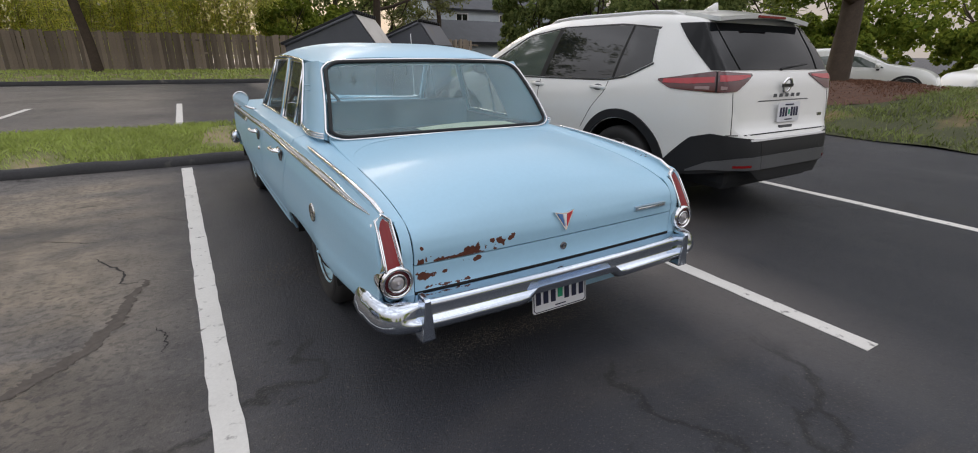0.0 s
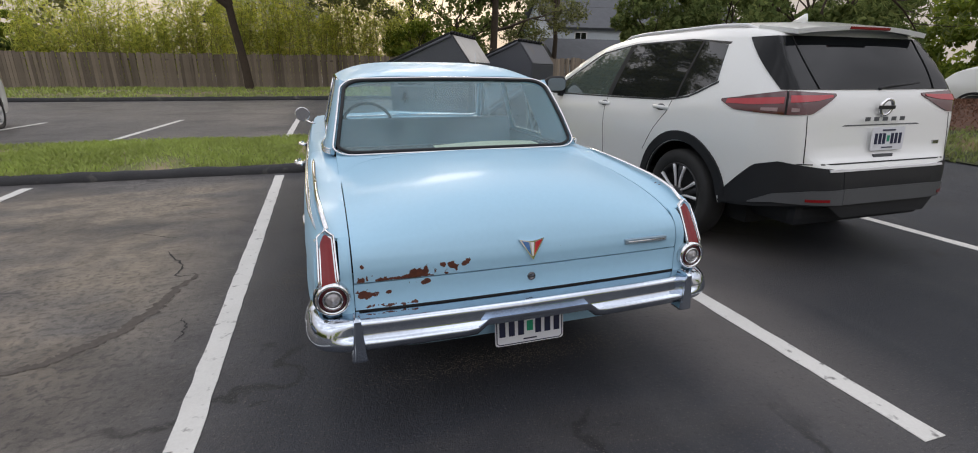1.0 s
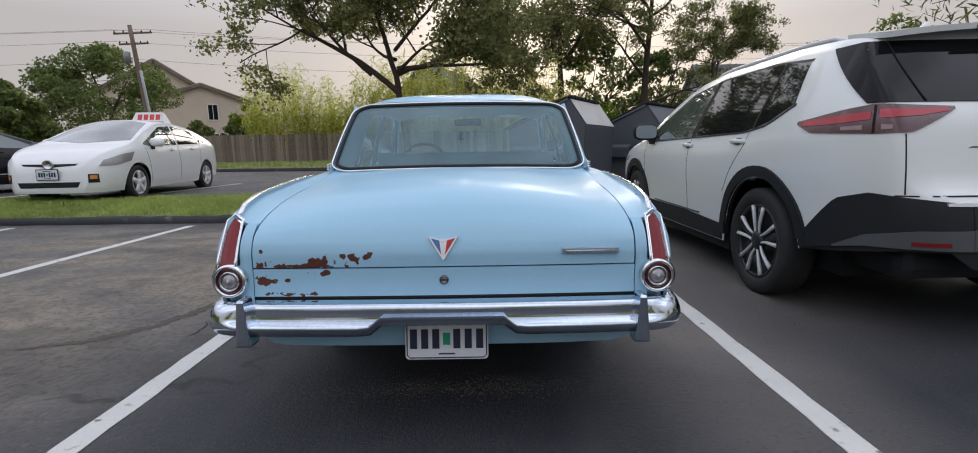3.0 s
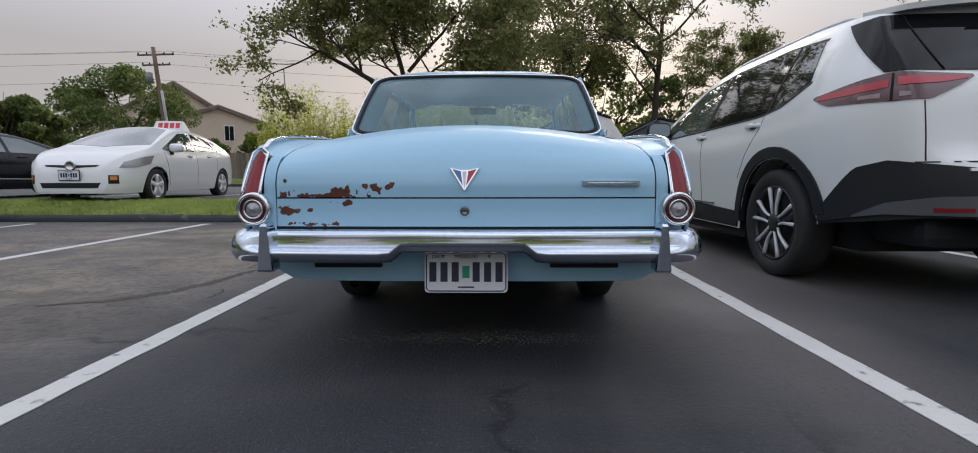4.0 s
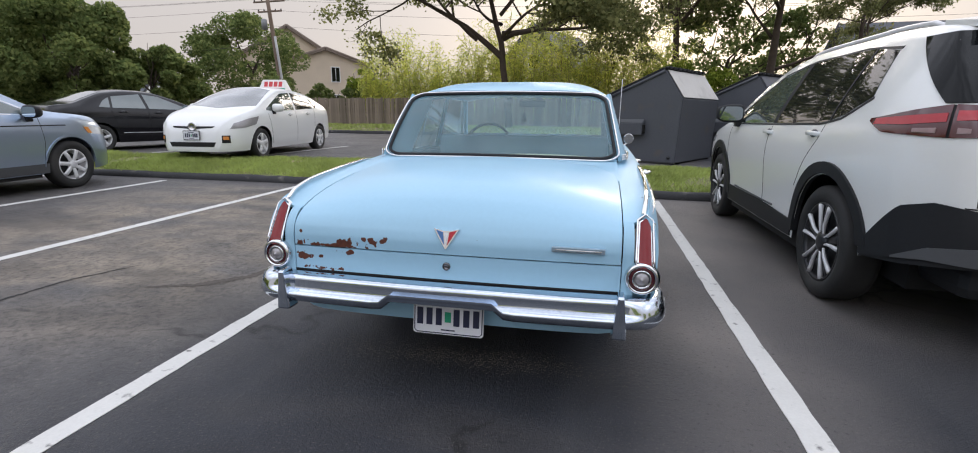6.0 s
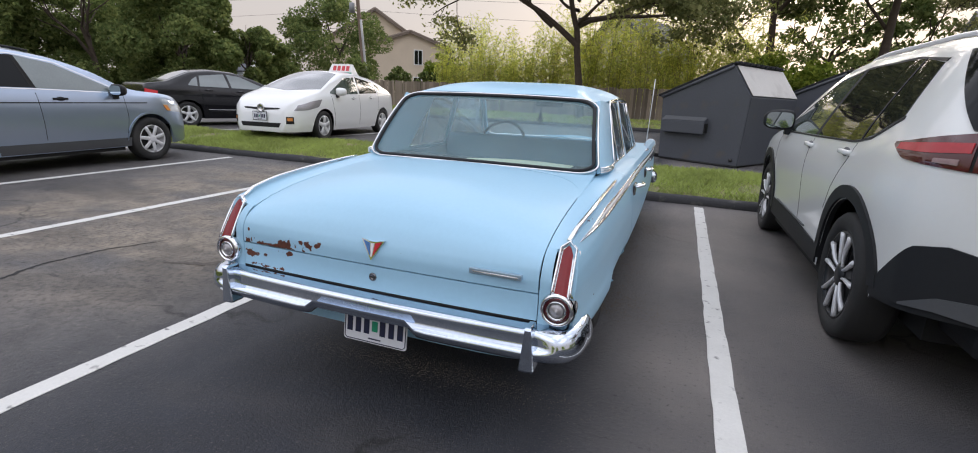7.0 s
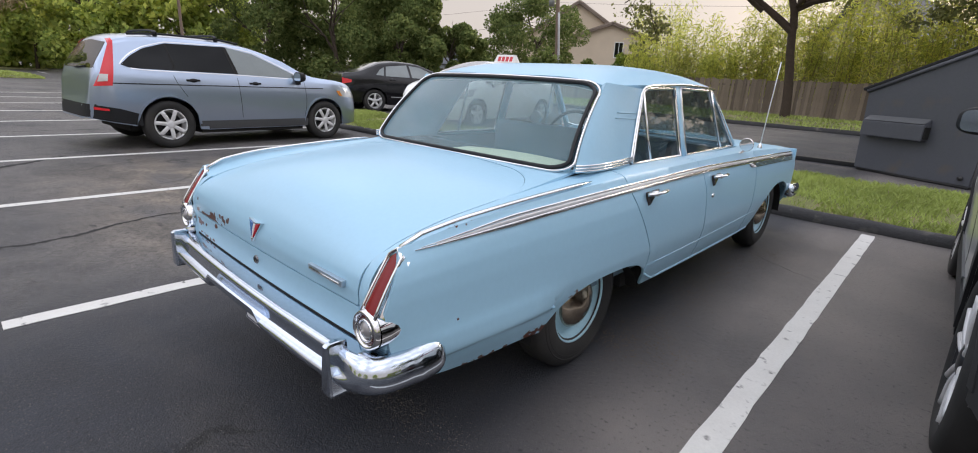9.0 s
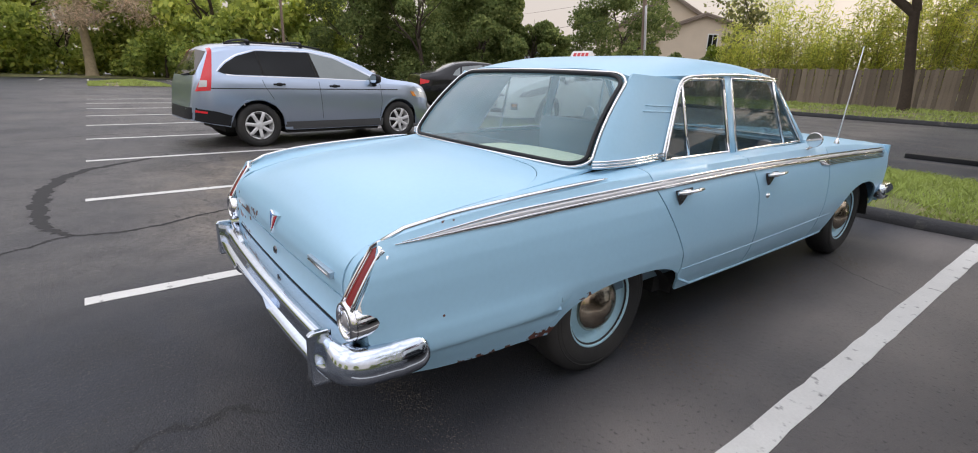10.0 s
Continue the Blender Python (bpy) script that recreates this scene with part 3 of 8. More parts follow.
blades("median_grass", median_at, 75000, 0.062, 0.0055, 1, "short green grass on the median")
blades("far_grass", strip_at, 26000, 0.09, 0.02, 2, "green grass along the fence")
blades("bank_grass", lambda u, v: bank_at(u, 0.1 + 0.75 * v), 90000, 0.075, 0.009, 3, "green grass with dry patches on the bank", lambda p: (p[0] - 12.3) ** 2 + (p[1] - 4.9) ** 2 > 4.6, M_BANKGRASS)

# ---- the light blue 1960s sedan ----
CAR = thing("vintage_sedan", pose(0, 0, 0), "light blue 1960s four-door sedan with rusty trunk lid, parked between lines", "car")

W_PLAN = [(-0.02, 0.772), (0.1, 0.79), (0.4, 0.815), (1.1, 0.83), (2.2, 0.838), (3.3, 0.83), (3.9, 0.815), (4.35, 0.785), (4.45, 0.76)]
Z_SHOULDER = [(-0.02, 0.762), (0.1, 0.785), (0.35, 0.825), (0.9, 0.858), (1.3, 0.87), (2.5, 0.878), (3.3, 0.862), (4.0, 0.825), (4.4, 0.78)]
SIDE = [(0.24, -0.085), (0.3, -0.06), (0.36, -0.035), (0.45, -0.012), (0.5, -0.002), (0.56, 0.0), (0.66, 0.0), (0.74, -0.005), (0.8, -0.016), (0.84, -0.03), (0.9, -0.055)]


def half_width(y, z):
    w = smooth_keys(W_PLAN, y)
    top = smooth_keys(Z_SHOULDER, y)
    zz = z if z < 0.6 else 0.6 + (z - 0.6) * 0.28 / (top - 0.6)
    tuck = 0.0
    if y < 0.75 and z < 0.5:
        tuck = 0.03 * (0.5 - z) / 0.18 * (1 - y / 0.75)
    fade = min(max((0.84 - y) / 0.22, 0), 1) * min(max((y - 0.06) / 0.14, 0), 1)
    flare = fade * (0.026 * math.exp(-(((z - 0.425) / 0.075) ** 2)) if z > 0.425 else 0.026 - 0.036 * min((0.425 - z) / 0.02, 1))
    return w + lin(SIDE, zz) - tuck + flare


def arch_z(y):
    """The lower edge of the side: sill, wheel openings and the quarter's end."""
    base = lin([(0.0, 0.335), (0.1, 0.33), (0.28, 0.305), (0.45, 0.293), (0.7, 0.3), (0.8, 0.295), (1.0, 0.285), (3.0, 0.262), (3.5, 0.265), (4.4, 0.36)], y)
    for c, r, top, pw in ((1.16, 0.4, 0.462, 2.5), (3.79, 0.46, 0.575, 2.2)):
        t = abs(y - c) / r
        if t < 1:
            base = max(base, 0.28 + (top - 0.28) * (1 - t**pw) ** (1 / pw))
    return base


def rear_edge(z):
    """Where the rear door ends: straight above, curved round the wheel below."""
    return lin([(0.25, 1.5), (0.33, 1.515), (0.42, 1.525), (0.5, 1.5), (0.6, 1.43), (0.7, 1.35), (0.8, 1.27), (0.88, 1.235), (1.0, 1.22)], z)


def mid_edge(z):
    return lin([(0.25, 2.2), (0.4, 2.19), (0.7, 2.12), (0.84, 2.05), (0.9, 2.0)], z)


def front_edge(z):
    return lin([(0.25, 3.08), (0.6, 3.06), (0.9, 3.0)], z)


GAP = 0.0035
WAIST_IN = 0.695


def side_patch(name, ya, yb, s, inner, label="", ny=30, nz=26, material=None):
    """One panel of the side between two edges, from the sill up over the shoulder to the inner line."""
    def fn(u, v):
        y = ya(0.6) + u * (yb(0.6) - ya(0.6))
        for _ in range(4):
            z = arch_z(y) + min(v / 0.8, 1.0) * (smooth_keys(Z_SHOULDER, y) - arch_z(y))
            y = ya(z) + GAP + u * (yb(z) - ya(z) - 2 * GAP)
        z = arch_z(y) + min(v / 0.8, 1.0) * (smooth_keys(Z_SHOULDER, y) - arch_z(y))
        x = half_width(y, z)
        if v > 0.8:
            t = (v - 0.8) / 0.2
            xi, zi = inner(y)
            # rounded shoulder, then the flat ledge
            x0 = x
            x = x0 + (xi - x0) * t
            z = z + (zi - z) * math.sin(t * math.pi / 2) ** 0.8
        return (s * x, y, z)
    return sheet(name, fn, ny, nz, material or M_BLUE, CAR, label, thick=0.012, flip=(s > 0))


def ledge(y):
    return (WAIST_IN, 0.888)


DECK = [(0.0, 0.5), (0.004, 0.56), (0.003, 0.6), (0.002, 0.64), (0.012, 0.68), (0.028, 0.708), (0.055, 0.735), (0.1, 0.758), (0.2, 0.789), (0.35, 0.818), (0.55, 0.842), (0.75, 0.862), (0.95, 0.88), (1.06, 0.888)]


def deck_z(y):
    return smooth_keys([(p[0], p[1]) for p in DECK[5:]], y)


def crown(x, y):
    """How far the trunk's top bulges over its edges."""
    c = smooth_keys([(0.02, 0.0), (0.06, 0.016), (0.13, 0.042), (0.25, 0.058), (0.4, 0.06), (0.6, 0.05), (0.8, 0.036), (0.96, 0.024), (1.06, 0.018)], y)
    return c * max(1 - (x / 0.65) ** 2, 0.0)


def deck_inner(y):
    x = 0.656
    return (x, deck_z(max(y, 0.03)) - 0.012)


def quarter_inner(y):
    if y > 1.02:
        t = min((y - 1.02) / 0.15, 1.0)
        a, b = deck_inner(1.02), ledge(y)
        return (a[0] + (b[0] - a[0]) * t, a[1] + (b[1] - a[1]) * t)
    return deck_inner(y)


def add_rust(m, centre, reach, level):
    """Flaking paint with bare rust inside one blotched area."""
    n, l = m.node_tree.nodes, m.node_tree.links
    b = n["Principled BSDF"]
    base = b.inputs["Base Color"].links[0].from_socket
    tc = n.new("ShaderNodeTexCoord")
    sub = n.new("ShaderNodeVectorMath")
    sub.operation = "SUBTRACT"
    sub.inputs[1].default_value = centre
    dv = n.new("ShaderNodeVectorMath")
    dv.operation = "DIVIDE"
    dv.inputs[1].default_value = [1.25 * r for r in reach]
    ln = n.new("ShaderNodeVectorMath")
    ln.operation = "LENGTH"
    l.new(tc.outputs["Object"], sub.inputs[0])
    l.new(sub.outputs[0], dv.inputs[0])
    l.new(dv.outputs[0], ln.inputs[0])
    near = n.new("ShaderNodeMapRange")
    near.inputs[1].default_value, near.inputs[2].default_value = 1.0, 0.1
    near.inputs[3].default_value, near.inputs[4].default_value = -0.12, 0.34
    l.new(ln.outputs["Value"], near.inputs[0])
    tn = n.new("ShaderNodeTexNoise")
    tn.inputs["Scale"].default_value, tn.inputs["Detail"].default_value = 38, 11
    l.new(tc.outputs["Object"], tn.inputs["Vector"])
    ad = n.new("ShaderNodeMath")
    l.new(near.outputs[0], ad.inputs[0])
    l.new(tn.outputs["Fac"], ad.inputs[1])
    cut = n.new("ShaderNodeMapRange")
    cut.inputs[1].default_value, cut.inputs[2].default_value = level, level + 0.015
    l.new(ad.outputs[0], cut.inputs[0])
    rn = n.new("ShaderNodeTexNoise")
    rn.inputs["Scale"].default_value = 90
    l.new(tc.outputs["Object"], rn.inputs["Vector"])
    rc = n.new("ShaderNodeMix")
    rc.data_type = "RGBA"
    rc.inputs[6].default_value, rc.inputs[7].default_value = (0.05, 0.018, 0.012, 1), (0.16, 0.05, 0.028, 1)
    l.new(rn.outputs["Fac"], rc.inputs[0])
    mx = n.new("ShaderNodeMix")
    mx.data_type = "RGBA"
    l.new(cut.outputs[0], mx.inputs[0])
    l.new(base, mx.inputs[6])
    l.new(rc.outputs[2], mx.inputs[7])
    l.new(mx.outputs[2], b.inputs["Base Color"])
    r = n.new("ShaderNodeMapRange")
    r.inputs[3].default_value, r.inputs[4].default_value = 0.45, 0.9
    l.new(cut.outputs[0], r.inputs[0])
    l.new(r.outputs[0], b.inputs["Roughness"])
    c2 = n.new("ShaderNodeMapRange")
    c2.inputs[3].default_value, c2.inputs[4].default_value = 0.27, 0.0
    l.new(cut.outputs[0], c2.inputs[0])
    l.new(c2.outputs[0], b.inputs["Coat Weight"])


M_QUARTER = mat("quarter_blue_paint", (0.335, 0.563, 0.718), 0.45, var=0.035, scale=1.2, coat=0.27, coat_rough=0.13, spec=0.35)
add_rust(M_QUARTER, (0.79, 0.72, 0.315), (0.25, 0.16, 0.045), 0.73)
add_rust(M_QUARTER, (0.79, 0.48, 0.298), (0.25, 0.28, 0.03), 0.77)
add_rust(M_QUARTER, (0.8, 0.9, 0.44), (0.25, 0.12, 0.05), 0.85)
add_rust(M_QUARTER, (0.8, 0.26, 0.54), (0.1, 0.012, 0.011), 0.8)
add_rust(M_QUARTER, (0.76, 0.3, 0.815), (0.06, 0.12, 0.03), 0.87)
for s in (-1, 1):
    side_patch("rear_quarter_panel", material=M_QUARTER, inner=quarter_inner, s=s, yb=rear_edge, ny=64, nz=56, ya=lambda z: lin([(0.3, 0.15), (0.42, 0.15), (0.47, 0.06), (0.5, 0.03), (0.62, 0.012), (0.7, 0.045), (0.8, 0.092)], z))
    rd = side_patch("rear_door", rear_edge, mid_edge, s, ledge)
    fd = side_patch("front_door", mid_edge, front_edge, s, ledge)
    side_patch("front_fender", front_edge, lambda z: 4.38, s, lambda y: (0.66, smooth_keys(Z_SHOULDER, y) + 0.015), ny=50)

M_LID = mat("rusty_blue_paint", (0.335, 0.563, 0.718), 0.45, var=0.035, scale=1.2, coat=0.27, coat_rough=0.13, spec=0.35)


for cx, cz, rx, rz, lv in ((-0.617, 0.618, 0.075, 0.042, 0.7), (-0.5, 0.606, 0.2, 0.022, 0.69), (-0.415, 0.62, 0.085, 0.046, 0.71), (-0.302, 0.637, 0.034, 0.028, 0.675), (-0.258, 0.643, 0.026, 0.026, 0.675), (-0.345, 0.643, 0.02, 0.018, 0.7), (-0.62, 0.66, 0.016, 0.012, 0.7)):
    add_rust(M_LID, (cx, 0.0, cz), (rx, 0.2, rz), lv)
M_LOWER = mat("flaking_blue_paint", (0.335, 0.563, 0.718), 0.45, var=0.035, scale=1.2, coat=0.27, coat_rough=0.13, spec=0.35)
for cx, cz, rx, rz, lv in ((-0.605, 0.558, 0.07, 0.036, 0.69), (-0.58, 0.512, 0.12, 0.02, 0.78), (-0.455, 0.51, 0.08, 0.016, 0.79), (-0.42, 0.583, 0.07, 0.022, 0.72), (-0.54, 0.56, 0.02, 0.012, 0.72)):
    add_rust(M_LOWER, (cx, 0.0, cz), (rx, 0.2, rz), lv)


def lid_profile(t):
    """The trunk lid's middle line, from its lower lip over the edge to the rear window: (y, z)."""
    pts = [p for p in DECK if p[1] > 0.604 and p[0] < 0.8]
    pts = [(0.003, 0.604)] + pts + [(0.89, 0.8748)]
    ls = [0.0]
    for a, b in zip(pts, pts[1:]):
        ls.append(ls[-1] + math.hypot(b[0] - a[0], b[1] - a[1]))
    d = t * ls[-1]
    return smooth_keys(list(zip(ls, [p[0] for p in pts])), d), smooth_keys(list(zip(ls, [p[1] for p in pts])), d)


def lid_at(u, v):
    t = u * 0.45 if u < 0.5 else 0.225 + (u - 0.5) * 1.55
    y, z = lid_profile(min(t, 1.0))
    hw = 0.652 if y < 0.55 else 0.652 - 0.24 * (1 - math.sqrt(max(1 - ((y - 0.55) / 0.345) ** 2.6, 0)))
    x = (2 * v - 1) * hw
    k = (x / 0.652) ** 2
    return (x, y + 0.012 * k * min(max((0.80 - z) / 0.14, 0), 1), z - 0.012 * k * min(max((z - 0.68) / 0.06, 0), 1) + crown(x, y))


sheet("trunk_lid", lid_at, 60, 41, M_LID, CAR, "light blue trunk lid with flaking rust", thick=0.012, flip=True)


def scuttle(u, v):
    x = (2 * u - 1) * 0.658
    a = abs(x)
    y0 = 0.898
    if a > 0.412:
        q = min((0.652 - min(a, 0.652)) / 0.24, 1.0)
        y0 = 0.5505 + 0.348 * (1 - (1 - q) ** 2) ** (1 / 2.6)
    y = y0 + (0.965 + 0.09 * (x / 0.652) ** 2 - y0) * v
    return (x, y, deck_z(min(y, 1.06)) - 0.012 * (x / 0.652) ** 2 + crown(x, y) + 0.02 * v * v * (x / 0.652) ** 2)


sheet("rear_scuttle", scuttle, 81, 8, M_BLUE, CAR, thick=0.012, flip=True)


def lower_panel(u, v):
    x = (2 * u - 1) * 0.654
    z = 0.503 + v * (0.5985 - 0.503)
    return (x, lin([(0.48, 0.006), (0.5, 0.0), (0.56, 0.004), (0.6, 0.003)], z) + 0.012 * (x / 0.628) ** 2, z)


sheet("tail_panel", lower_panel, 41, 8, M_LOWER, CAR, "light blue tail panel with flaked paint", thick=0.012, flip=False)
for s in (-1, 1):
    def corner(u, v, s=s):
        z = 0.49 + v * 0.26
        x0 = 0.657
        x1 = 0.7 - 0.006 * v
        y = smooth_keys([(p[1], p[0]) for p in DECK[:9]], min(z, 0.755)) + 0.014
        return (s * (x0 + (x1 - x0) * u), y - 0.004 * math.sin(math.pi * u) + 0.0 * v, z)
    sheet("tail_corner", corner, 8, 24, M_BLUE, CAR, thick=0.01, flip=(s < 0))

# inner tub, so that no gap shows daylight
tub = bmesh.new()
boxed(tub, -0.6, 0.6, 0.08, 1.0, 0.36, 0.7)
boxed(tub, -0.7, 0.7, 1.5, 3.1, 0.26, 0.34)
boxed(tub, -0.55, 0.55, 0.5, 4.2, 0.28, 0.36)
boxed(tub, -0.6, 0.6, 3.1, 4.25, 0.3, 0.76)
part("floor_pan", tub, M_BLACK, CAR, "black underbody")
for s in (-1, 1):
    for yc, top in ((1.13, 0.45), (3.79, 0.56)):
        def well(u, v, s=s, yc=yc, top=top):
            a = math.pi * u
            return (s * (0.5 + 0.26 * v), yc - 0.43 * math.cos(a), 0.26 + (top - 0.24) * math.sin(a))
        sheet("wheel_well", well, 14, 3, M_BLACK, CAR)
    def inner_door(u, v, s=s):
        return (s * (0.7 - 0.02 * v), 1.2 + 1.8 * u, 0.34 + 0.53 * v)
    sheet("door_card", inner_door, 8, 4, M_INTERIOR, CAR, "blue vinyl door lining", thick=0.01)


def hood_at(u, v):
    y = 3.02 + 1.36 * u
    x = (2 * v - 1) * 0.655
    return (x, y, smooth_keys(Z_SHOULDER, y) + 0.013 + 0.03 * (1 - (x / 0.655) ** 2) * (1 - 0.5 * u) + 0.012 * math.exp(-((x / 0.12) ** 2)))


sheet("hood", hood_at, 24, 25, M_BLUE, CAR, thick=0.012, flip=True)


def nose(u, v):
    x = (2 * u - 1) * 0.77
    z = 0.36 + v * 0.44
    return (x, 4.38 + 0.06 * (1 - (x / 0.77) ** 2) - 0.05 * max(v - 0.85, 0), z)


sheet("grille_panel", nose, 25, 8, M_BLUE, CAR, thick=0.02)


def valance(u, v):
    x = (2 * u - 1) * 0.74
    low = 0.297 + 0.07 * max((abs(x) - 0.6) / 0.14, 0) ** 2
    z = low + (0.445 - low) * v
    return (x, 0.05 + 0.02 * (1 - v) ** 2 + 0.05 * (abs(x) / 0.74) ** 4, z)


sheet("rear_valance", valance, 31, 8, M_BLUE, CAR, "light blue painted valance below the bumper", thick=0.01)

# ---- greenhouse ----
def rear_glass_at(u, v):
    hw = 0.654 + (0.579 - 0.654) * v
    x = (2 * u - 1) * hw
    k = (x / hw) ** 2
    y = 0.923 + (1.272 - 0.923) * v + (0.08 - 0.051 * v) * k - 0.03 * math.sin(math.pi * v)
    z = 0.907 + (1.248 - 0.907) * v - (0.014 - 0.004 * v) * k
    return Vector((x, y, z))


def loop_on(fn, ru, rv, n=7, per=6):
    uv = []
    for cx, cy, a0 in ((1 - ru, 1 - rv, 0), (ru, 1 - rv, 90), (ru, rv, 180), (1 - ru, rv, 270)):
        for i in range(n):
            a = radians(a0 + 90 * i / (n - 1))
            uv.append((cx + ru * math.cos(a), cy + rv * math.sin(a)))
    pts = []
    for i, a in enumerate(uv):
        b = uv[(i + 1) % len(uv)]
        k = max(1, int(math.hypot(b[0] - a[0], b[1] - a[1]) / 0.08))
        for j in range(k):
            pts.append(fn(a[0] + (b[0] - a[0]) * j / k, a[1] + (b[1] - a[1]) * j / k))
    return pts


rg = sheet("rear_window", rear_glass_at, 25, 13, M_HAZEGLASS, CAR, "large curved clear rear window")
rg.visible_shadow = False
ring = loop_on(rear_glass_at, 0.08, 0.13)
swept("window_gasket", [p + Vector((0, -0.004, 0.004)) for p in ring], round_profile(0.009), M_BLACKPL, CAR, "black rubber gasket", up=(0, -0.6, 0.8), closed=True)
ring2 = loop_on(lambda u, v: rear_glass_at(-0.018 + 1.036 * u, -0.03 + 1.06 * v), 0.085, 0.14)
swept("window_trim", [p + Vector((0, -0.006, 0.004)) for p in ring2], round_profile(0.0055), M_CHROME, CAR, "chrome window surround", up=(0, -0.6, 0.8), closed=True)


def side_x(z):
    return 0.69 - 0.26 * (z - 0.888)


def roof_at(u, v):
    """From the rear window's head forward to the windscreen's."""
    s = 2 * v - 1
    edge_y0 = 1.282 + 0.03 * s * s
    edge_y1 = 2.66 - 0.06 * s * s
    y = edge_y0 + (edge_y1 - edge_y0) * u
    hw = 0.592 + 0.012 * math.sin(math.pi * u)
    x = s * hw
    crown = smooth_keys([(1.27, 1.264), (1.38, 1.3), (1.6, 1.335), (2.0, 1.352), (2.4, 1.342), (2.68, 1.303)], y)
    rim = smooth_keys([(1.27, 1.236), (1.45, 1.242), (1.7, 1.252), (2.2, 1.268), (2.7, 1.25)], y)
    return (x, y, rim + (crown - rim) * (1 - abs(s) ** 4.6))


sheet("roof", roof_at, 34, 33, M_BLUE, CAR, thick=0.03, flip=True)
sheet("headliner", lambda u, v: tuple(Vector(roof_at(u, 0.03 + 0.94 * v)) - Vector((0, 0, 0.034))), 12, 13, M_HEADLINER, CAR, "pale headliner", thick=0.004)


def rim_z(y):
    return smooth_keys([(1.27, 1.236), (1.45, 1.242), (1.7, 1.252), (2.2, 1.268), (2.7, 1.25)], y)


for s in (-1, 1):
    # rear pillar: from the rear window round to the door glass
    def c_pillar(u, v, s=s):
        a = rear_glass_at(1.022, v)
        a.z += 0.004
        zb = 0.886 + (1.222 - 0.886) * v
        b = Vector((side_x(zb), 1.455 + 0.2 * v**1.15, zb))
        p = a.lerp(b, u)
        out = math.sin(math.pi * u**0.8) * (0.042 - 0.02 * v)
        p.x += out * 0.75
        p.y -= out * 0.6
        if v > 0.92:
            p.z += 0.01 * (v - 0.92) / 0.08
        return (s * p.x, p.y, p.z)
    sheet("rear_pillar", c_pillar, 16, 18, M_BLUE, CAR, thick=0.02, flip=(s > 0))
    # gutter and roof rail above the doors
    bend = along([(side_x(z) + 0.008, y, z) for y, z in ((1.452, 0.9), (1.53, 1.04), (1.6, 1.16), (1.632, 1.208), (1.675, 1.236), (1.75, 1.249))], 26)
    rail = [(s * x, y, z) for x, y, z in bend] + [(s * (0.6 + 0.006 * math.sin(math.pi * (y - 1.405) / 1.25)), y, rim_z(y) - 0.004) for y in np.linspace(1.82, 2.62, 16)]
    swept("drip_rail", rail, bar_profile(0.014, 0.014), M_CHROME, CAR, "chrome drip rail")
    # pillars
    def post(name, p0, p1, w, d, material=M_BLUE, label=""):
        swept(name, along([p0, p1], 5), bar_profile(w, d), material, CAR, label, up=(0, 1, 0))
    zt = 1.232
    post("windscreen_pillar", (s * 0.672, 2.92, 0.9), (s * 0.586, 2.58, 1.24), 0.03, 0.05)
    post("centre_pillar", (s * 0.688, 2.06, 0.885), (s * 0.596, 2.06, 1.25), 0.022, 0.06)
    # door glass frames in chrome, with the vent dividers
    def frame_ring(name, corners, label):
        pts = []
        for i, c in enumerate(corners):
            d = corners[(i + 1) % len(corners)]
            for j in range(6):
                y, z = c[0] + (d[0] - c[0]) * j / 6, c[1] + (d[1] - c[1]) * j / 6
                pts.append((s * (side_x(z) + 0.004), y, z))
        swept(name, pts, bar_profile(0.016, 0.014), M_CHROME, CAR, label, up=(s, 0, 0), closed=True)
    rear_c = [(1.475, 0.892), (2.025, 0.892), (2.025, 1.243), (1.72, 1.235), (1.655, 1.215), (1.63, 1.18)]
    front_c = [(2.1, 0.892), (2.86, 0.9), (2.585, 1.24), (2.1, 1.245)]
    frame_ring("rear_window_frame", rear_c, "chrome frame of the rear door glass")
    frame_ring("front_window_frame", front_c, "chrome frame of the front door glass")
    def divider(y0, y1, z1):
        swept("vent_divider", along([(s * (side_x(0.892) + 0.004), y0, 0.892), (s * (side_x(z1) + 0.004), y1, z1)], 4), bar_profile(0.014, 0.014), M_CHROME, CAR, "", up=(s, 0, 0))
    divider(1.66, 1.66, 1.22)
    divider(2.64, 2.56, 1.24)
    for nm, c in (("rear_door_glass", rear_c), ("front_door_glass", front_c)):
        g = raw(nm, [(s * side_x(z), y, z) for y, z in c], [tuple(range(len(c)))], M_SIDEGLASS, CAR, "dusty side glass", smooth=False)
        g.visible_shadow = False
    # trim at the foot of the rear pillar
    for k in range(3):
        pts = []
        for t in np.linspace(0, 1, 10):
            a = c_pillar(t, 0.0)
            pts.append((a[0] + s * 0.004, a[1] - 0.003, 0.898 + 0.011 * k + 0.004 * t))
        swept("pillar_trim", pts, round_profile(0.005), M_CHROME, CAR, "fine chrome beading")
    for k in range(2):
        pts = [Vector(c_pillar(t, 0.62 + 0.07 * k)) + Vector((s * 0.0015, -0.001, 0)) for t in np.linspace(0.45, 0.97, 8)]
        swept("pillar_crease", pts, round_profile(0.0022, 6), M_BLUE, CAR)


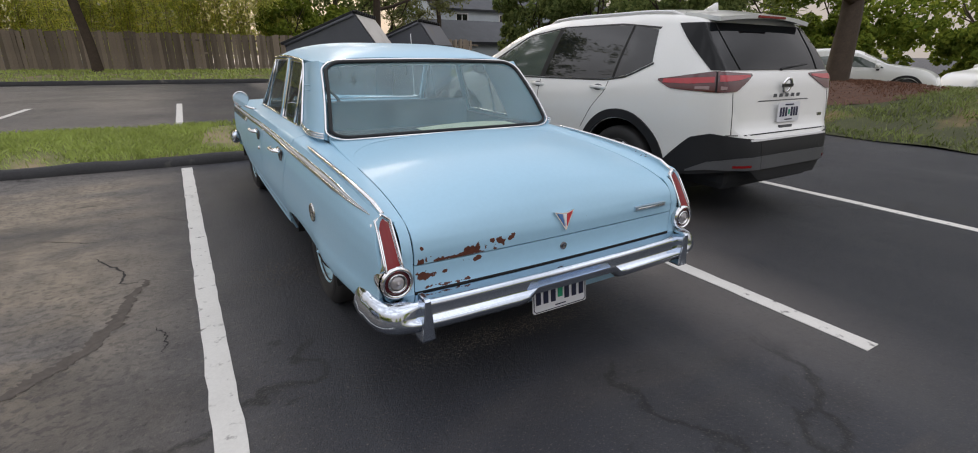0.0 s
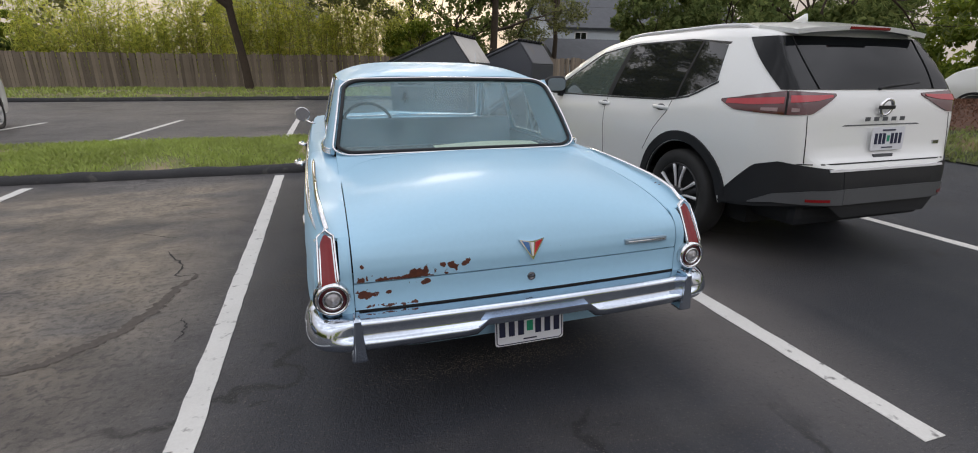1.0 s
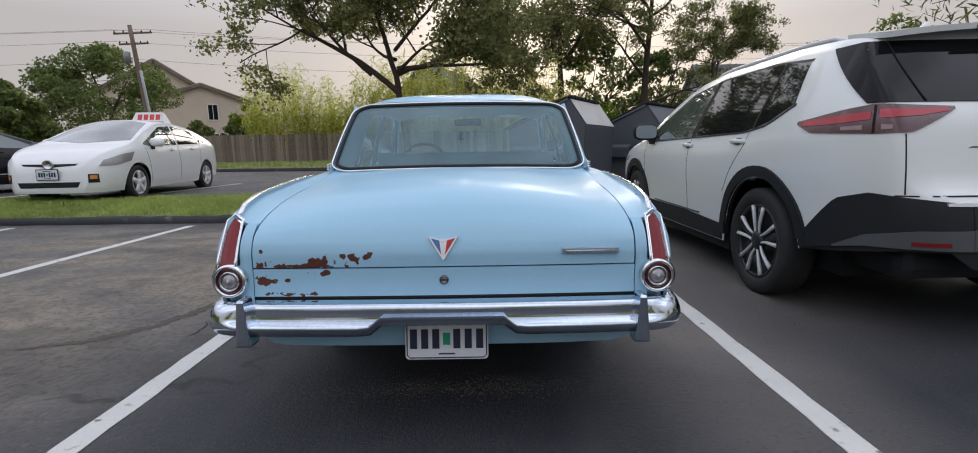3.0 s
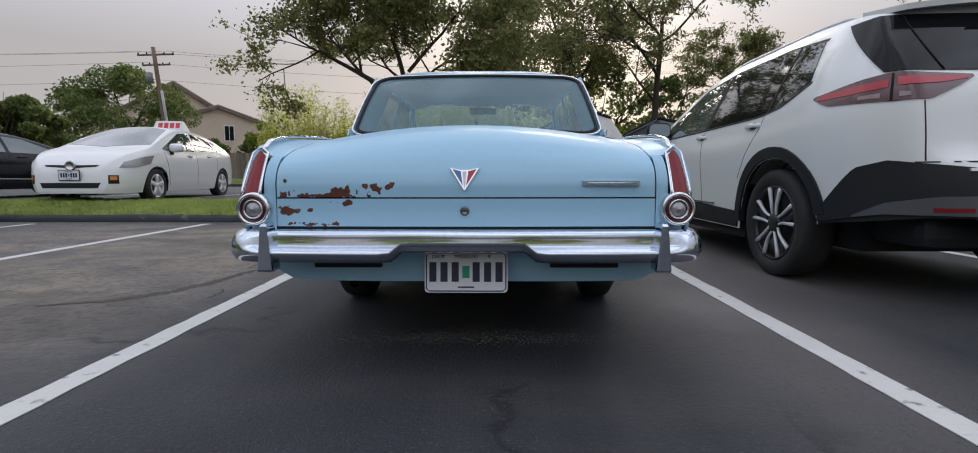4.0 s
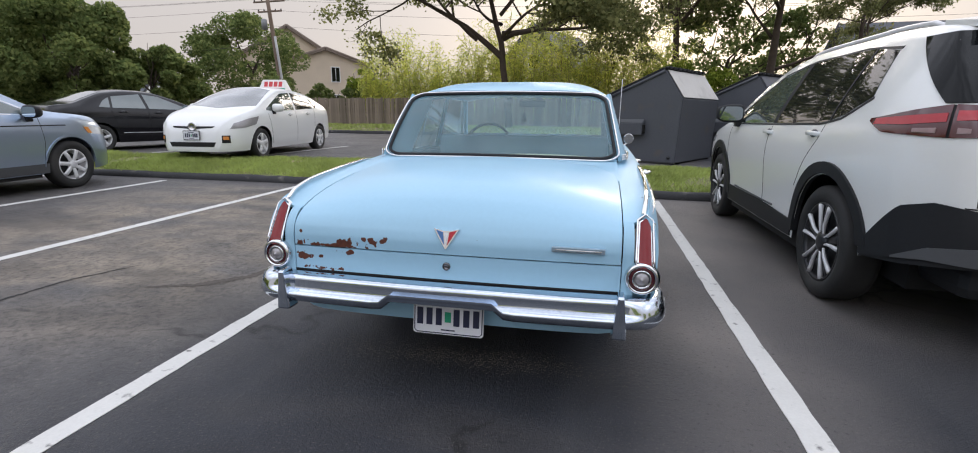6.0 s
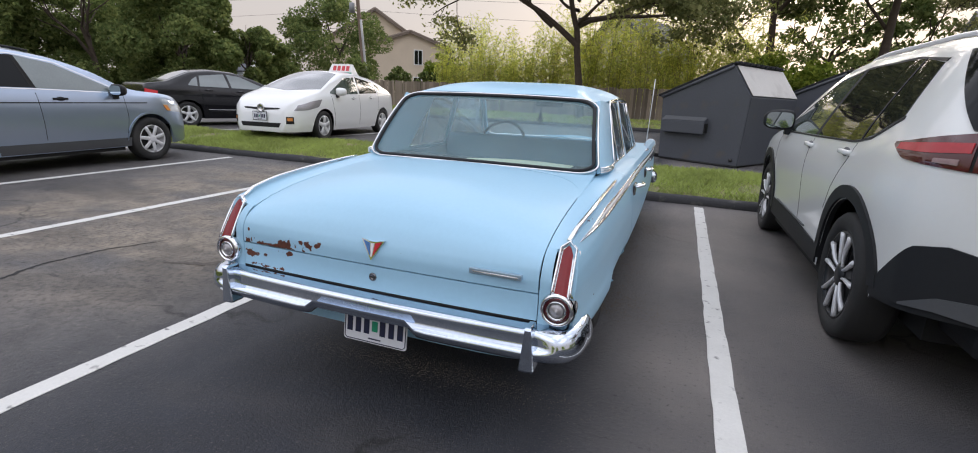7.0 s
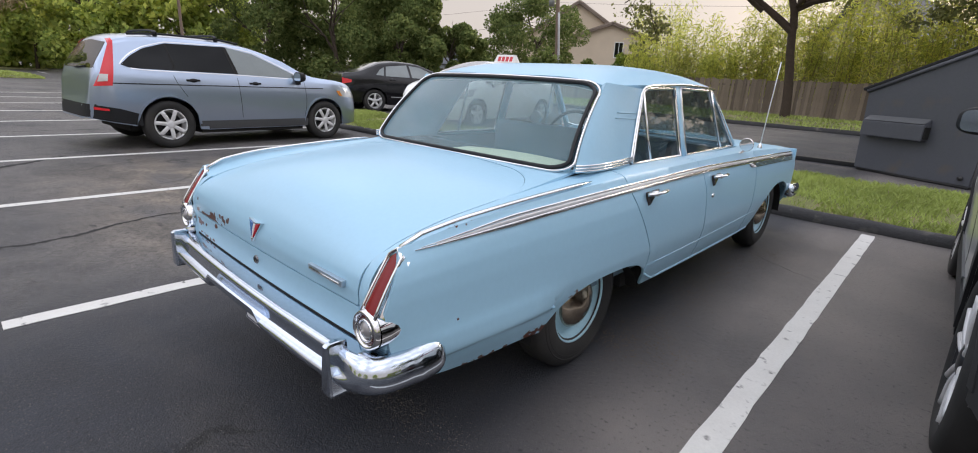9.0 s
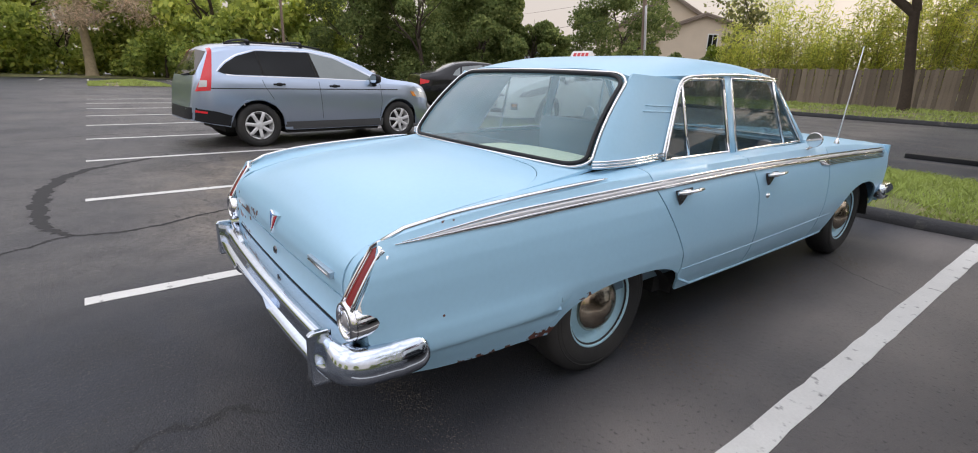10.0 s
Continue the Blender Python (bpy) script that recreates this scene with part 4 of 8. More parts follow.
def windscreen_at(u, v):
    hw = 0.665 + (0.575 - 0.665) * v
    x = (2 * u - 1) * hw
    k = (x / hw) ** 2
    return (x, 3.03 - 0.4 * v - (0.11 - 0.05 * v) * k, 0.905 + 0.385 * v - 0.03 * v * k)


ws = sheet("windscreen", windscreen_at, 21, 9, M_HAZEGLASS, CAR, "curved clear windscreen")
ws.visible_shadow = False
ws_ring = [Vector(p) for p in loop_on(lambda u, v: Vector(windscreen_at(u, v)), 0.05, 0.1)]
swept("windscreen_trim", ws_ring, round_profile(0.012), M_CHROME, CAR, "chrome windscreen surround", up=(0, 0.7, 0.7), closed=True)
sheet("cowl", lambda u, v: ((2 * u - 1) * 0.66, 2.9 + 0.14 * v + 0.0, 0.893 + 0.004 * v), 9, 4, M_BLUE, CAR, thick=0.02)

# ---- lamps, chrome and trim of the blue sedan ----
for s in (-1, 1):
    # tall wedge lamp, leaning with the fender end
    def wedge(u, v, s=s, grow=0.0, back=0.0):
        peak = (0.016 + grow * 0.6) * (1 - abs(2 * u - 1)) * v**6
        z = 0.606 - grow * 0.4 + (0.752 - 0.606 + grow * 1.2) * v + peak
        xi = 0.711 + 0.004 * v - grow
        xo = 0.757 - 0.006 * v + grow
        q = (z - 0.606) / 0.146
        y = -0.008 + (0.088 * q**1.15 if q > 0 else 0.0) - 0.006 * math.sin(math.pi * u) + back
        return (s * (xi + (xo - xi) * u), y, z)
    sheet("wedge_lamp", wedge, 11, 14, M_REDLENS, CAR, "dark red wedge-shaped tail lens", thick=0.02, flip=(s < 0))
    sheet("lamp_surround", lambda u, v, s=s: wedge(u, v, s, 0.011, 0.008), 11, 14, M_CHROME, CAR, "chrome tail lamp surround", thick=0.03, flip=(s < 0))
    edge = [wedge(1.0, t, s, 0.009, 0.0) for t in np.linspace(0.05, 1, 8)] + [wedge(t, 1.0, s, 0.009, 0.0) for t in (0.75, 0.5, 0.25)] + [wedge(0.0, t, s, 0.009, 0.0) for t in np.linspace(1.0, 0.05, 8)]
    swept("lamp_rim", edge, bar_profile(0.007, 0.011), M_CHROME, CAR, "bright chrome edging", up=(0, -1, 0))
    sheet("lamp_cheek", lambda u, v, s=s: (s * (0.759 - 0.006 * v + 0.018 * u), -0.004 + 0.088 * v**1.15 + 0.022 * u, 0.6 + 0.148 * v), 4, 12, M_CHROME, CAR, "chrome cheek plate", thick=0.008, flip=(s < 0))
    # round lamp in its pod
    lamp = new("round_lamp")
    lamp.parent = CAR
    lamp.location = (s * 0.726, 0.0, 0.564)
    lamp["label"] = "round chrome tail lamp with red ring and clear centre"
    R = pose(0, 0, 0, 0, 0, 90)
    spun("bezel", [(0.058, 0.03), (0.06, 0.0), (0.056, -0.014), (0.05, -0.018), (0.045, -0.012), (0.043, 0.004)], 32, M_CHROME, lamp, "", R)
    spun("red_ring", [(0.0455, -0.002), (0.041, -0.007), (0.034, -0.009), (0.032, 0.0)], 32, M_LENSDARK, lamp, "dark red lens ring", R)
    spun("inner_ring", [(0.034, -0.006), (0.0335, -0.014), (0.029, -0.015), (0.028, -0.006)], 28, M_CHROME, lamp, "", R)
    spun("clear_lens", [(0.0265, -0.006), (0.022, -0.014), (0.012, -0.019), (0.005, -0.02), (0.003, -0.024), (0.0002, -0.025)], 28, M_GREYLENS, lamp, "clear reversing lens", R)
    pod = spun("pod", [(0.058, 0.0), (0.058, 0.03), (0.052, 0.075), (0.04, 0.115), (0.02, 0.145), (0.0005, 0.155)], 24, M_CHROME, lamp, "tapering chrome pod", pose(s * 0.006, 0, 0, 0, 0, 90))
    # thin beading along the fender top
    bead = [(s * 0.727, 0.105, 0.778)]
    for y in np.linspace(0.17, 1.0, 24):
        z = smooth_keys(Z_SHOULDER, y)
        bead.append((s * (half_width(y, z) - 0.014), y, z + 0.01))
    swept("fender_beading", bead, bar_profile(0.017, 0.012), M_CHROME, CAR, "chrome beading", scale=lambda t: 1.0 if t < 0.9 else 1.0 - 0.6 * (t - 0.9) / 0.1)
    # side spear
    SPEAR = [(0.11, 0.772), (0.42, 0.797), (0.83, 0.812), (1.22, 0.82), (2.05, 0.828), (2.85, 0.815), (3.5, 0.8), (4.22, 0.772)]
    def on_side(y, z, out=0.004):
        return (s * (half_width(y, z) + out), y, z)
    def strip(name, y0, y1, dz, w, material, label="", n=46):
        pts = [on_side(y, smooth_keys(SPEAR, y) + dz * min(1.0, 0.05 + (y - 0.12) / 0.4)) for y in np.linspace(y0, y1, n)]
        swept(name, pts, bar_profile(0.008, w), material, CAR, label, scale=(lambda t: min(1.0, 0.2 + t * 9)) if y0 < 0.3 else None)
    strip("spear_lower", 0.13, 4.22, -0.009, 0.015, M_CHROME, "chrome side spear")
    strip("spear_upper", 0.15, 4.22, 0.0155, 0.011, M_CHROME, "chrome upper side line")
    strip("spear_fill", 0.2, 4.2, 0.004, 0.013, M_ALLOY, "dull grey band between chrome lines")
    for k in range(4):
        strip("fender_rib", 2.86 + 0.03 * k, 4.2 - 0.02 * k, -0.016 - 0.009 * k, 0.005, M_CHROME, "", 20)
    fin = [on_side(y, z, 0.003) for y, z in ((2.84, 0.815), (2.9, 0.772), (3.02, 0.768), (3.0, 0.812))]
    raw("spear_end", fin, [(0, 1, 2, 3)] if s > 0 else [(3, 2, 1, 0)], M_DULLCHROME, CAR, "ribbed chrome end piece", thick=0.003, smooth=False)
    # sill moulding and the crease above it
    swept("sill_moulding", [on_side(y, arch_z(y) + 0.012, 0.002) for y in np.linspace(1.55, 3.3, 14)], bar_profile(0.008, 0.012), M_BLUE, CAR)
    swept("door_crease", [on_side(y, 0.405 + 0.01 * (y - 1.5), -0.001) for y in np.linspace(1.54, 3.25, 14)], round_profile(0.004, 6), M_BLUE, CAR)
    # handles
    for y in (1.44, 2.23):
        hx = s * (half_width(y, 0.775) + 0.003)
        hd = new("door_handle")
        hd.parent = CAR
        hd.location, hd.scale = (hx, y, 0.778), (1.2, 1.2, 1.2)
        hd["label"] = "chrome pull handle with wedge-shaped backing"
        raw("backing", [(0, -0.05, 0.012), (0, 0.055, 0.014), (0, 0.02, -0.006), (0, -0.022, -0.045), (s * 0.01, -0.045, 0.01), (s * 0.01, 0.045, 0.012), (s * 0.012, 0.015, -0.004), (s * 0.012, -0.02, -0.036)], [(0, 1, 2, 3), (4, 5, 6, 7), (0, 1, 5, 4), (1, 2, 6, 5), (2, 3, 7, 6), (3, 0, 4, 7)], M_HANDLEBACK, hd, smooth=False)
        swept("lever", along([(s * 0.012, -0.055, 0.006), (s * 0.038, -0.03, 0.012), (s * 0.042, 0.02, 0.014), (s * 0.03, 0.075, 0.012)], 9), bar_profile(0.018, 0.01), M_CHROME, hd)
        swept("stem", along([(0, -0.02, 0.004), (s * 0.036, -0.02, 0.01)], 3), round_profile(0.01), M_CHROME, hd)
    spun("door_lock", [(0.013, 0.0), (0.012, 0.008), (0.004, 0.011), (0.0002, 0.011)], 16, M_CHROME, CAR, "chrome key lock", pose(s * half_width(2.21, 0.675), 2.21, 0.675, 0, 0, 0 if s > 0 else 180))

# fuel door badge on the far flank
spun("flank_badge", [(0.042, 0.0), (0.042, 0.006), (0.036, 0.009), (0.033, 0.004), (0.0002, 0.005)], 28, M_DULLCHROME, CAR, "round chrome fuel cap", pose(-half_width(0.75, 0.62) , 0.75, 0.62, 0, 0, 180))
# bumpers
def bumper(name, plan, zc, dip, label):
    path = along(plan, 91)
    prof = [(0.062, 0.05), (0.002, 0.052), (-0.008, 0.05), (-0.015, 0.045), (-0.018, 0.037), (-0.0185, 0.03), (-0.0185, 0.006), (-0.0205, 0.001), (-0.03, -0.004), (-0.039, -0.01), (-0.0435, -0.016), (-0.0445, -0.022), (-0.042, -0.03), (-0.034, -0.043), (-0.026, -0.05), (-0.01, -0.054), (0.022, -0.046), (0.024, 0.0)]
    ob = swept(name, [(x, y, zc) for x, y in [(p.x, p.y) for p in path]], prof, M_BUMPER, CAR, label, scale=lambda t: 1.04 if 0.08 < t < 0.92 else (1.1 if min(t, 1 - t) > 0.03 else 0.5 + 0.6 * (min(t, 1 - t) / 0.03) ** 0.5))
    if dip:
        for v in ob.data.vertices:
            if v.co.z < zc - 0.015:
                v.co.z += 0.036 * min(max((0.245 - abs(v.co.x)) / 0.045, 0), 1)
    # the grooved face fades into a plain rounded end
    plain = [(0.062, 0.05), (0.002, 0.052), (-0.012, 0.049), (-0.022, 0.043), (-0.03, 0.034), (-0.035, 0.026), (-0.041, 0.01), (-0.0425, 0.003), (-0.044, -0.004), (-0.0445, -0.01), (-0.0445, -0.016), (-0.044, -0.022), (-0.041, -0.03), (-0.034, -0.042), (-0.026, -0.05), (-0.01, -0.054), (0.022, -0.046), (0.024, 0.0)]
    n, k = len(path), len(prof)
    for i in range(n):
        f = min(max((abs(path[i].x) - 0.66) / 0.07, 0.0), 1.0)
        t = (path[min(i + 1, n - 1)] - path[max(i - 1, 0)]).normalized()
        side = t.cross(Vector((0, 0, 1))).normalized()
        e = min(i, n - 1 - i) / (n - 1)
        q = 1.04 if e > 0.08 else (1.1 if e > 0.03 else 0.5 + 0.6 * (e / 0.03) ** 0.5)
        for j in range(k):
            ob.data.vertices[i * k + j].co += side * ((plain[j][0] - prof[j][0]) * f * q) + Vector((0, 0, (plain[j][1] - prof[j][1]) * f * q))
    ob.data.set_sharp_from_angle(angle=radians(38))
    return ob


half = [(0.778, 0.215), (0.783, 0.1), (0.768, 0.01), (0.72, -0.03), (0.6, -0.047), (0.3, -0.058)]
plan = [(x, y, 0) for x, y in half] + [(0, -0.062, 0)] + [(-x, y, 0) for x, y in half[::-1]]
bumper("rear_bumper", plan, 0.443, True, "polished chrome rear bumper with plate dip")
fplan = [(-0.8, 4.2, 0), (-0.81, 4.35, 0), (-0.76, 4.48, 0), (-0.5, 4.54, 0), (0, 4.56, 0), (0.5, 4.54, 0), (0.76, 4.48, 0), (0.81, 4.35, 0), (0.8, 4.2, 0)]
bumper("front_bumper", fplan, 0.455, False, "chrome front bumper")
# black bar standing in for the shade in the gap above the bumper
swept("bumper_shadow_gap", [(x, 0.012 + 0.012 * (x / 0.628) ** 2, 0.498) for x in np.linspace(-0.66, 0.66, 9)], bar_profile(0.02, 0.014), M_BLACK, CAR, "dark gap above the bumper")
for s in (-1, 1):
    bm = bmesh.new()
    boxed(bm, s * 0.655 - 0.022, s * 0.655 + 0.022, -0.124, -0.03, 0.36, 0.522, 0.009)
    for v in bm.verts:
        t = (v.co.z - 0.36) / 0.162
        v.co.x = s * 0.655 + (v.co.x - s * 0.655) * (1.25 - 0.75 * t)
        if v.co.y < -0.085:
            v.co.y += 0.028 * max(1 - t, 0) ** 1.3 + 0.16 * max(t - 0.78, 0)
    part("overrider", bm, M_BUMPER, CAR, "upright chrome overrider", smooth=False)
    box_part("valance_slot", 0.3 if s > 0 else -0.54, 0.54 if s > 0 else -0.3, 0.04, 0.07, 0.352, 0.374, M_BLACK, CAR, "dark slot in the valance", 0.004)

for s in (-1, 1):
    box_part("fender_foot", min(s * 0.6, s * 0.758), max(s * 0.6, s * 0.758), 0.035, 0.3, 0.4, 0.53, M_BLUE, CAR, "blue panel behind the bumper end", 0.01)

# number plate
plate = new("number_plate")
plate.parent = CAR
plate.matrix_local = pose(0.003, 0.008, 0.343, -7, 0, 0) @ Matrix.Scale(0.95, 4)
plate["label"] = "white number plate with dark characters"
M_PLATE = mat("plate_white", (0.72, 0.73, 0.76), 0.45, var=0.04, scale=12)
M_NAVY = mat("plate_navy", (0.012, 0.016, 0.05), 0.5, var=0.1)
M_GREEN = mat("sticker_green", (0.01, 0.3, 0.16), 0.5, var=0.1)


def plate_body(name, w, h, parent, material, d=0.003, r=0.014):
    bm = bmesh.new()
    vs = []
    for cx, cz, a0 in ((w / 2 - r, h / 2 - r, 0), (-w / 2 + r, h / 2 - r, 90), (-w / 2 + r, -h / 2 + r, 180), (w / 2 - r, -h / 2 + r, 270)):
        for i in range(5):
            a = radians(a0 + 22.5 * i)
            vs.append(bm.verts.new((cx + r * math.cos(a), 0, cz + r * math.sin(a))))
    f = bm.faces.new(vs)
    ext = bmesh.ops.extrude_face_region(bm, geom=[f])
    bmesh.ops.translate(bm, vec=(0, d, 0), verts=[v for v in ext["geom"] if isinstance(v, bmesh.types.BMVert)])
    return part(name, bm, material, parent)


def bars(parent, spots, material, y=-0.0025, name="plate_bar"):
    for x0, x1, z0, z1 in spots:
        box_part(name, x0, x1, y, y + 0.002, z0, z1, material, parent, "", 0.0)


def lettering(parent, text, size, x, y, z, material, name="lettering"):
    cu = bpy.data.curves.new(name, "FONT")
    cu.body, cu.size, cu.align_x, cu.extrude = text, size, "CENTER", 0.0006
    cu.materials.append(material)
    ob = new(name, cu)
    ob.parent = parent
    ob.matrix_local = pose(x, y, z, 90, 0, 0)
    return ob


plate_body("plate", 0.305, 0.152, plate, M_PLATE)
rim_pts = [(x, -0.001, z) for x, z in ((-0.146, -0.06), (-0.146, 0.06), (-0.135, 0.07), (0.135, 0.07), (0.146, 0.06), (0.146, -0.06), (0.135, -0.07), (-0.135, -0.07))]
swept("plate_rim", rim_pts, round_profile(0.0022, 6), M_NAVY, plate, "thin dark rim", up=(0, -1, 0), closed=True)
bars(plate, [(-0.135 + 0.041 * k, -0.109 + 0.041 * k, -0.036, 0.036) for k in range(3)] + [(0.024 + 0.042 * k, 0.05 + 0.042 * k, -0.036, 0.036) for k in range(3)], M_NAVY)
bars(plate, [(-0.014, 0.013, -0.022, 0.022)], M_GREEN, name="plate_sticker")
bars(plate, [(-0.03, 0.03, -0.058, -0.053)], M_NAVY)
lettering(plate, "MISSOURI", 0.02, 0.0, -0.002, 0.05, M_NAVY)
lettering(plate, "DEC", 0.018, -0.108, -0.002, 0.05, M_NAVY)
for x in (-0.085, 0.085):
    spun("plate_bolt", [(0.006, 0.0), (0.005, -0.003), (0.0002, -0.004)], 10, M_DULLCHROME, plate, "", pose(x, 0, 0.057, 0, 0, 90))
box_part("plate_bracket", -0.07, 0.07, 0.02, 0.08, 0.34, 0.4, M_BLACKPL, CAR)

# v-shaped emblem, name strip, key lock
M_EMRED = mat("enamel_red", (0.5, 0.015, 0.03), 0.25, var=0.05, coat=0.5)
M_EMBLUE = mat("enamel_blue", (0.05, 0.16, 0.4), 0.25, var=0.05, coat=0.5)
M_EMWHITE = mat("enamel_white", (0.75, 0.76, 0.78), 0.3, var=0.03)
emblem = new("emblem")
emblem.parent = CAR
emblem.matrix_local = pose(0, 0.002, 0.63, -13, 0, 0)
emblem["label"] = "chrome v-shaped emblem with red, white and blue enamel"


def wedge_piece(name, pts, y0, y1, material):
    n = len(pts)
    vs = [(x, y0, z) for x, z in pts] + [(x, y1, z) for x, z in pts]
    raw(name, vs, [tuple(range(n)), tuple(range(n, 2 * n))[::-1]] + [(i, n + i, n + (i + 1) % n, (i + 1) % n) for i in range(n)], material, emblem, smooth=False)


wedge_piece("backing", [(-0.05, 0.074), (-0.012, 0.066), (0.012, 0.066), (0.05, 0.074), (0.002, -0.004), (-0.002, -0.004)], -0.01, 0.006, M_CHROME)
wedge_piece("blue_enamel", [(-0.041, 0.069), (-0.013, 0.061), (-0.006, 0.012)], -0.0125, -0.009, M_EMBLUE)
wedge_piece("red_enamel", [(0.041, 0.069), (0.013, 0.061), (0.006, 0.012)], -0.0125, -0.009, M_EMRED)
wedge_piece("white_enamel", [(-0.007, 0.06), (0.007, 0.06), (0.0015, 0.008), (-0.0015, 0.008)], -0.0125, -0.009, M_EMWHITE)
M_STRIP = mat("tarnished_strip", (0.34, 0.44, 0.52), 0.35, 0.6, var=0.15, scale=30)
name_bar = box_part("name_strip", 0.402, 0.595, -0.002, 0.016, 0.642, 0.662, M_STRIP, CAR, "ribbed chrome name strip", 0.003)
swept("name_strip_line", [(0.415, -0.003, 0.652), (0.583, -0.003, 0.652)], round_profile(0.003, 6), M_DULLCHROME, name_bar)
spun("trunk_lock", [(0.017, 0.006), (0.016, -0.004), (0.011, -0.008), (0.009, -0.004), (0.0002, -0.004)], 20, M_HANDLEBACK, CAR, "round key lock", pose(0, 0.004, 0.556, 0, 0, 90))
spun("exhaust_pipe", [(0.018, -0.2), (0.022, -0.2), (0.022, 0.35), (0.018, 0.3)], 16, M_BLACKPL, CAR, "sooty exhaust pipe", pose(-0.45, 0.42, 0.255, 0, 0, 90))


# ---- loose grit on the asphalt behind the sedan ----
def grit_bed(n, seed):
    rng = np.random.default_rng(seed)
    vs, fs = [], []
    for _ in range(n):
        x, y = rng.normal(0.05, 0.36), 0.33 + rng.normal(0, 0.055)
        r = rng.uniform(0.001, 0.0032)
        k = len(vs)
        a = rng.uniform(0, 6.28)
        vs += [(x + r * math.cos(a + t), y + r * math.sin(a + t), 0.001) for t in (0, 2.1, 4.2)] + [(x, y, r * 1.2)]
        fs += [(k, k + 1, k + 3), (k + 1, k + 2, k + 3), (k + 2, k, k + 3)]
    return tagged(raw("grit", vs, fs, mat("brown_grit", (0.2, 0.175, 0.145), 0.9, var=0.4, scale=40), smooth=False), "scattered brown grit on asphalt behind the sedan", "grit", kind="stuff")


grit_bed(2800, 4)


def litter(n, seed):
    """Dry leaf crumbs blown in along the sedan's sill and wheels."""
    rng = np.random.default_rng(seed)
    vs, fs = [], []
    for _ in range(n):
        if rng.random() < 0.6:
            x, y = rng.normal(0.74, 0.09), rng.uniform(1.35, 3.5)
            if noise.noise((x * 3, y * 2.2, 5)) < -0.05:
                continue
        else:
            c = ((0.86, 3.7), (0.84, 1.5), (-0.86, 1.6))[rng.integers(0, 3)]
            x, y = c[0] + rng.normal(0, 0.14), c[1] + rng.normal(0, 0.13)
        r = rng.uniform(0.002, 0.007)
        a = rng.uniform(0, 6.28)
        k = len(vs)
        vs += [(x + r * q * math.cos(a + t), y + r * q * math.sin(a + t), 0.002 + h * r) for t, q, h in ((0, 1, 0.1), (1.5, 0.5, 0.5), (3.1, 1.1, 0.1), (4.6, 0.55, 0.4))]
        fs += [(k, k + 1, k + 2), (k, k + 2, k + 3)]
    return tagged(raw("leaf_litter", vs, fs, mat("dry_litter", (0.13, 0.098, 0.066), 0.9, var=0.5, scale=30), smooth=False), "dry brown leaf crumbs on asphalt beside the sedan", "leaf litter", kind="stuff")


litter(2600, 21)

# ---- wheels ----
def steel_wheel(name, s, y):
    w = new(name)
    w.parent = CAR
    w.location = (s * 0.652, y, 0.305)
    w["label"] = "black tyre on blue steel rim with domed hubcap"
    m = pose(0, 0, 0, 0, 0, 0 if s > 0 else 180)
    spun("tyre", [(0.17, 0.06), (0.19, 0.074), (0.235, 0.082), (0.27, 0.078), (0.292, 0.066), (0.303, 0.05), (0.305, 0.0), (0.303, -0.05), (0.292, -0.066), (0.235, -0.08), (0.17, -0.07)], 48, M_RUBBER, w, "", m)
    spun("rim", [(0.172, 0.03), (0.178, 0.068), (0.186, 0.072), (0.188, 0.066), (0.18, 0.055), (0.17, 0.03), (0.155, 0.018), (0.14, 0.03), (0.12, 0.04), (0.1, 0.045), (0.0005, 0.045)], 40, M_BLUESTEEL, w, "light blue steel rim", m)
    spun("hubcap", [(0.118, 0.042), (0.12, 0.05), (0.112, 0.06), (0.095, 0.075), (0.07, 0.086), (0.045, 0.092), (0.04, 0.097), (0.02, 0.1), (0.0005, 0.101)], 36, M_HUB, w, "tarnished chrome hubcap", m)
    for k in (0.245, 0.262):
        spun("tyre_ridge", [(k - 0.003, 0.079), (k, 0.0835), (k + 0.003, 0.079)], 40, M_RUBBER, w, "", m)


M_HUB = mat("tarnished_hubcap", (0.5, 0.44, 0.36), 0.2, 1.0, var=0.2, scale=8, dirt=(0.22, 0.13, 0.06), dirt_at=(0.45, 0.75), dscale=9)
for s in (-1, 1):
    steel_wheel("rear_wheel", s, 1.1)
    steel_wheel("front_wheel", s, 3.83)

# ---- mirrors, aerial ----
for s in (-1, 1):
    mi = new("door_mirror")
    mi.parent = CAR
    mi.location = (s * 0.82, 2.72, 0.93) if s > 0 else (-0.86, 2.72, 0.955)
    mi["label"] = "round chrome door mirror"
    spun("shell", [(r * (1.0 if s < 0 else 0.75), d) for r, d in ((0.0005, 0.045), (0.03, 0.04), (0.05, 0.022), (0.056, 0.0), (0.052, -0.004))], 24, M_CHROME, mi, "", pose(0, 0, 0, 0, 0, 90))
    spun("mirror_glass", [(0.052 * (1.0 if s < 0 else 0.75), -0.003), (0.0005, -0.003)], 24, M_CHROME, mi, "", pose(0, 0, 0, 0, 0, 90))
    swept("arm", along([(0, 0.01, -0.03), (-s * 0.04, -0.0, -0.06), (-s * 0.09, -0.03, -0.075)], 6), round_profile(0.008), M_CHROME, mi)
aerial = new("aerial")
aerial.parent = CAR
aerial["label"] = "thin whip aerial on the fender"
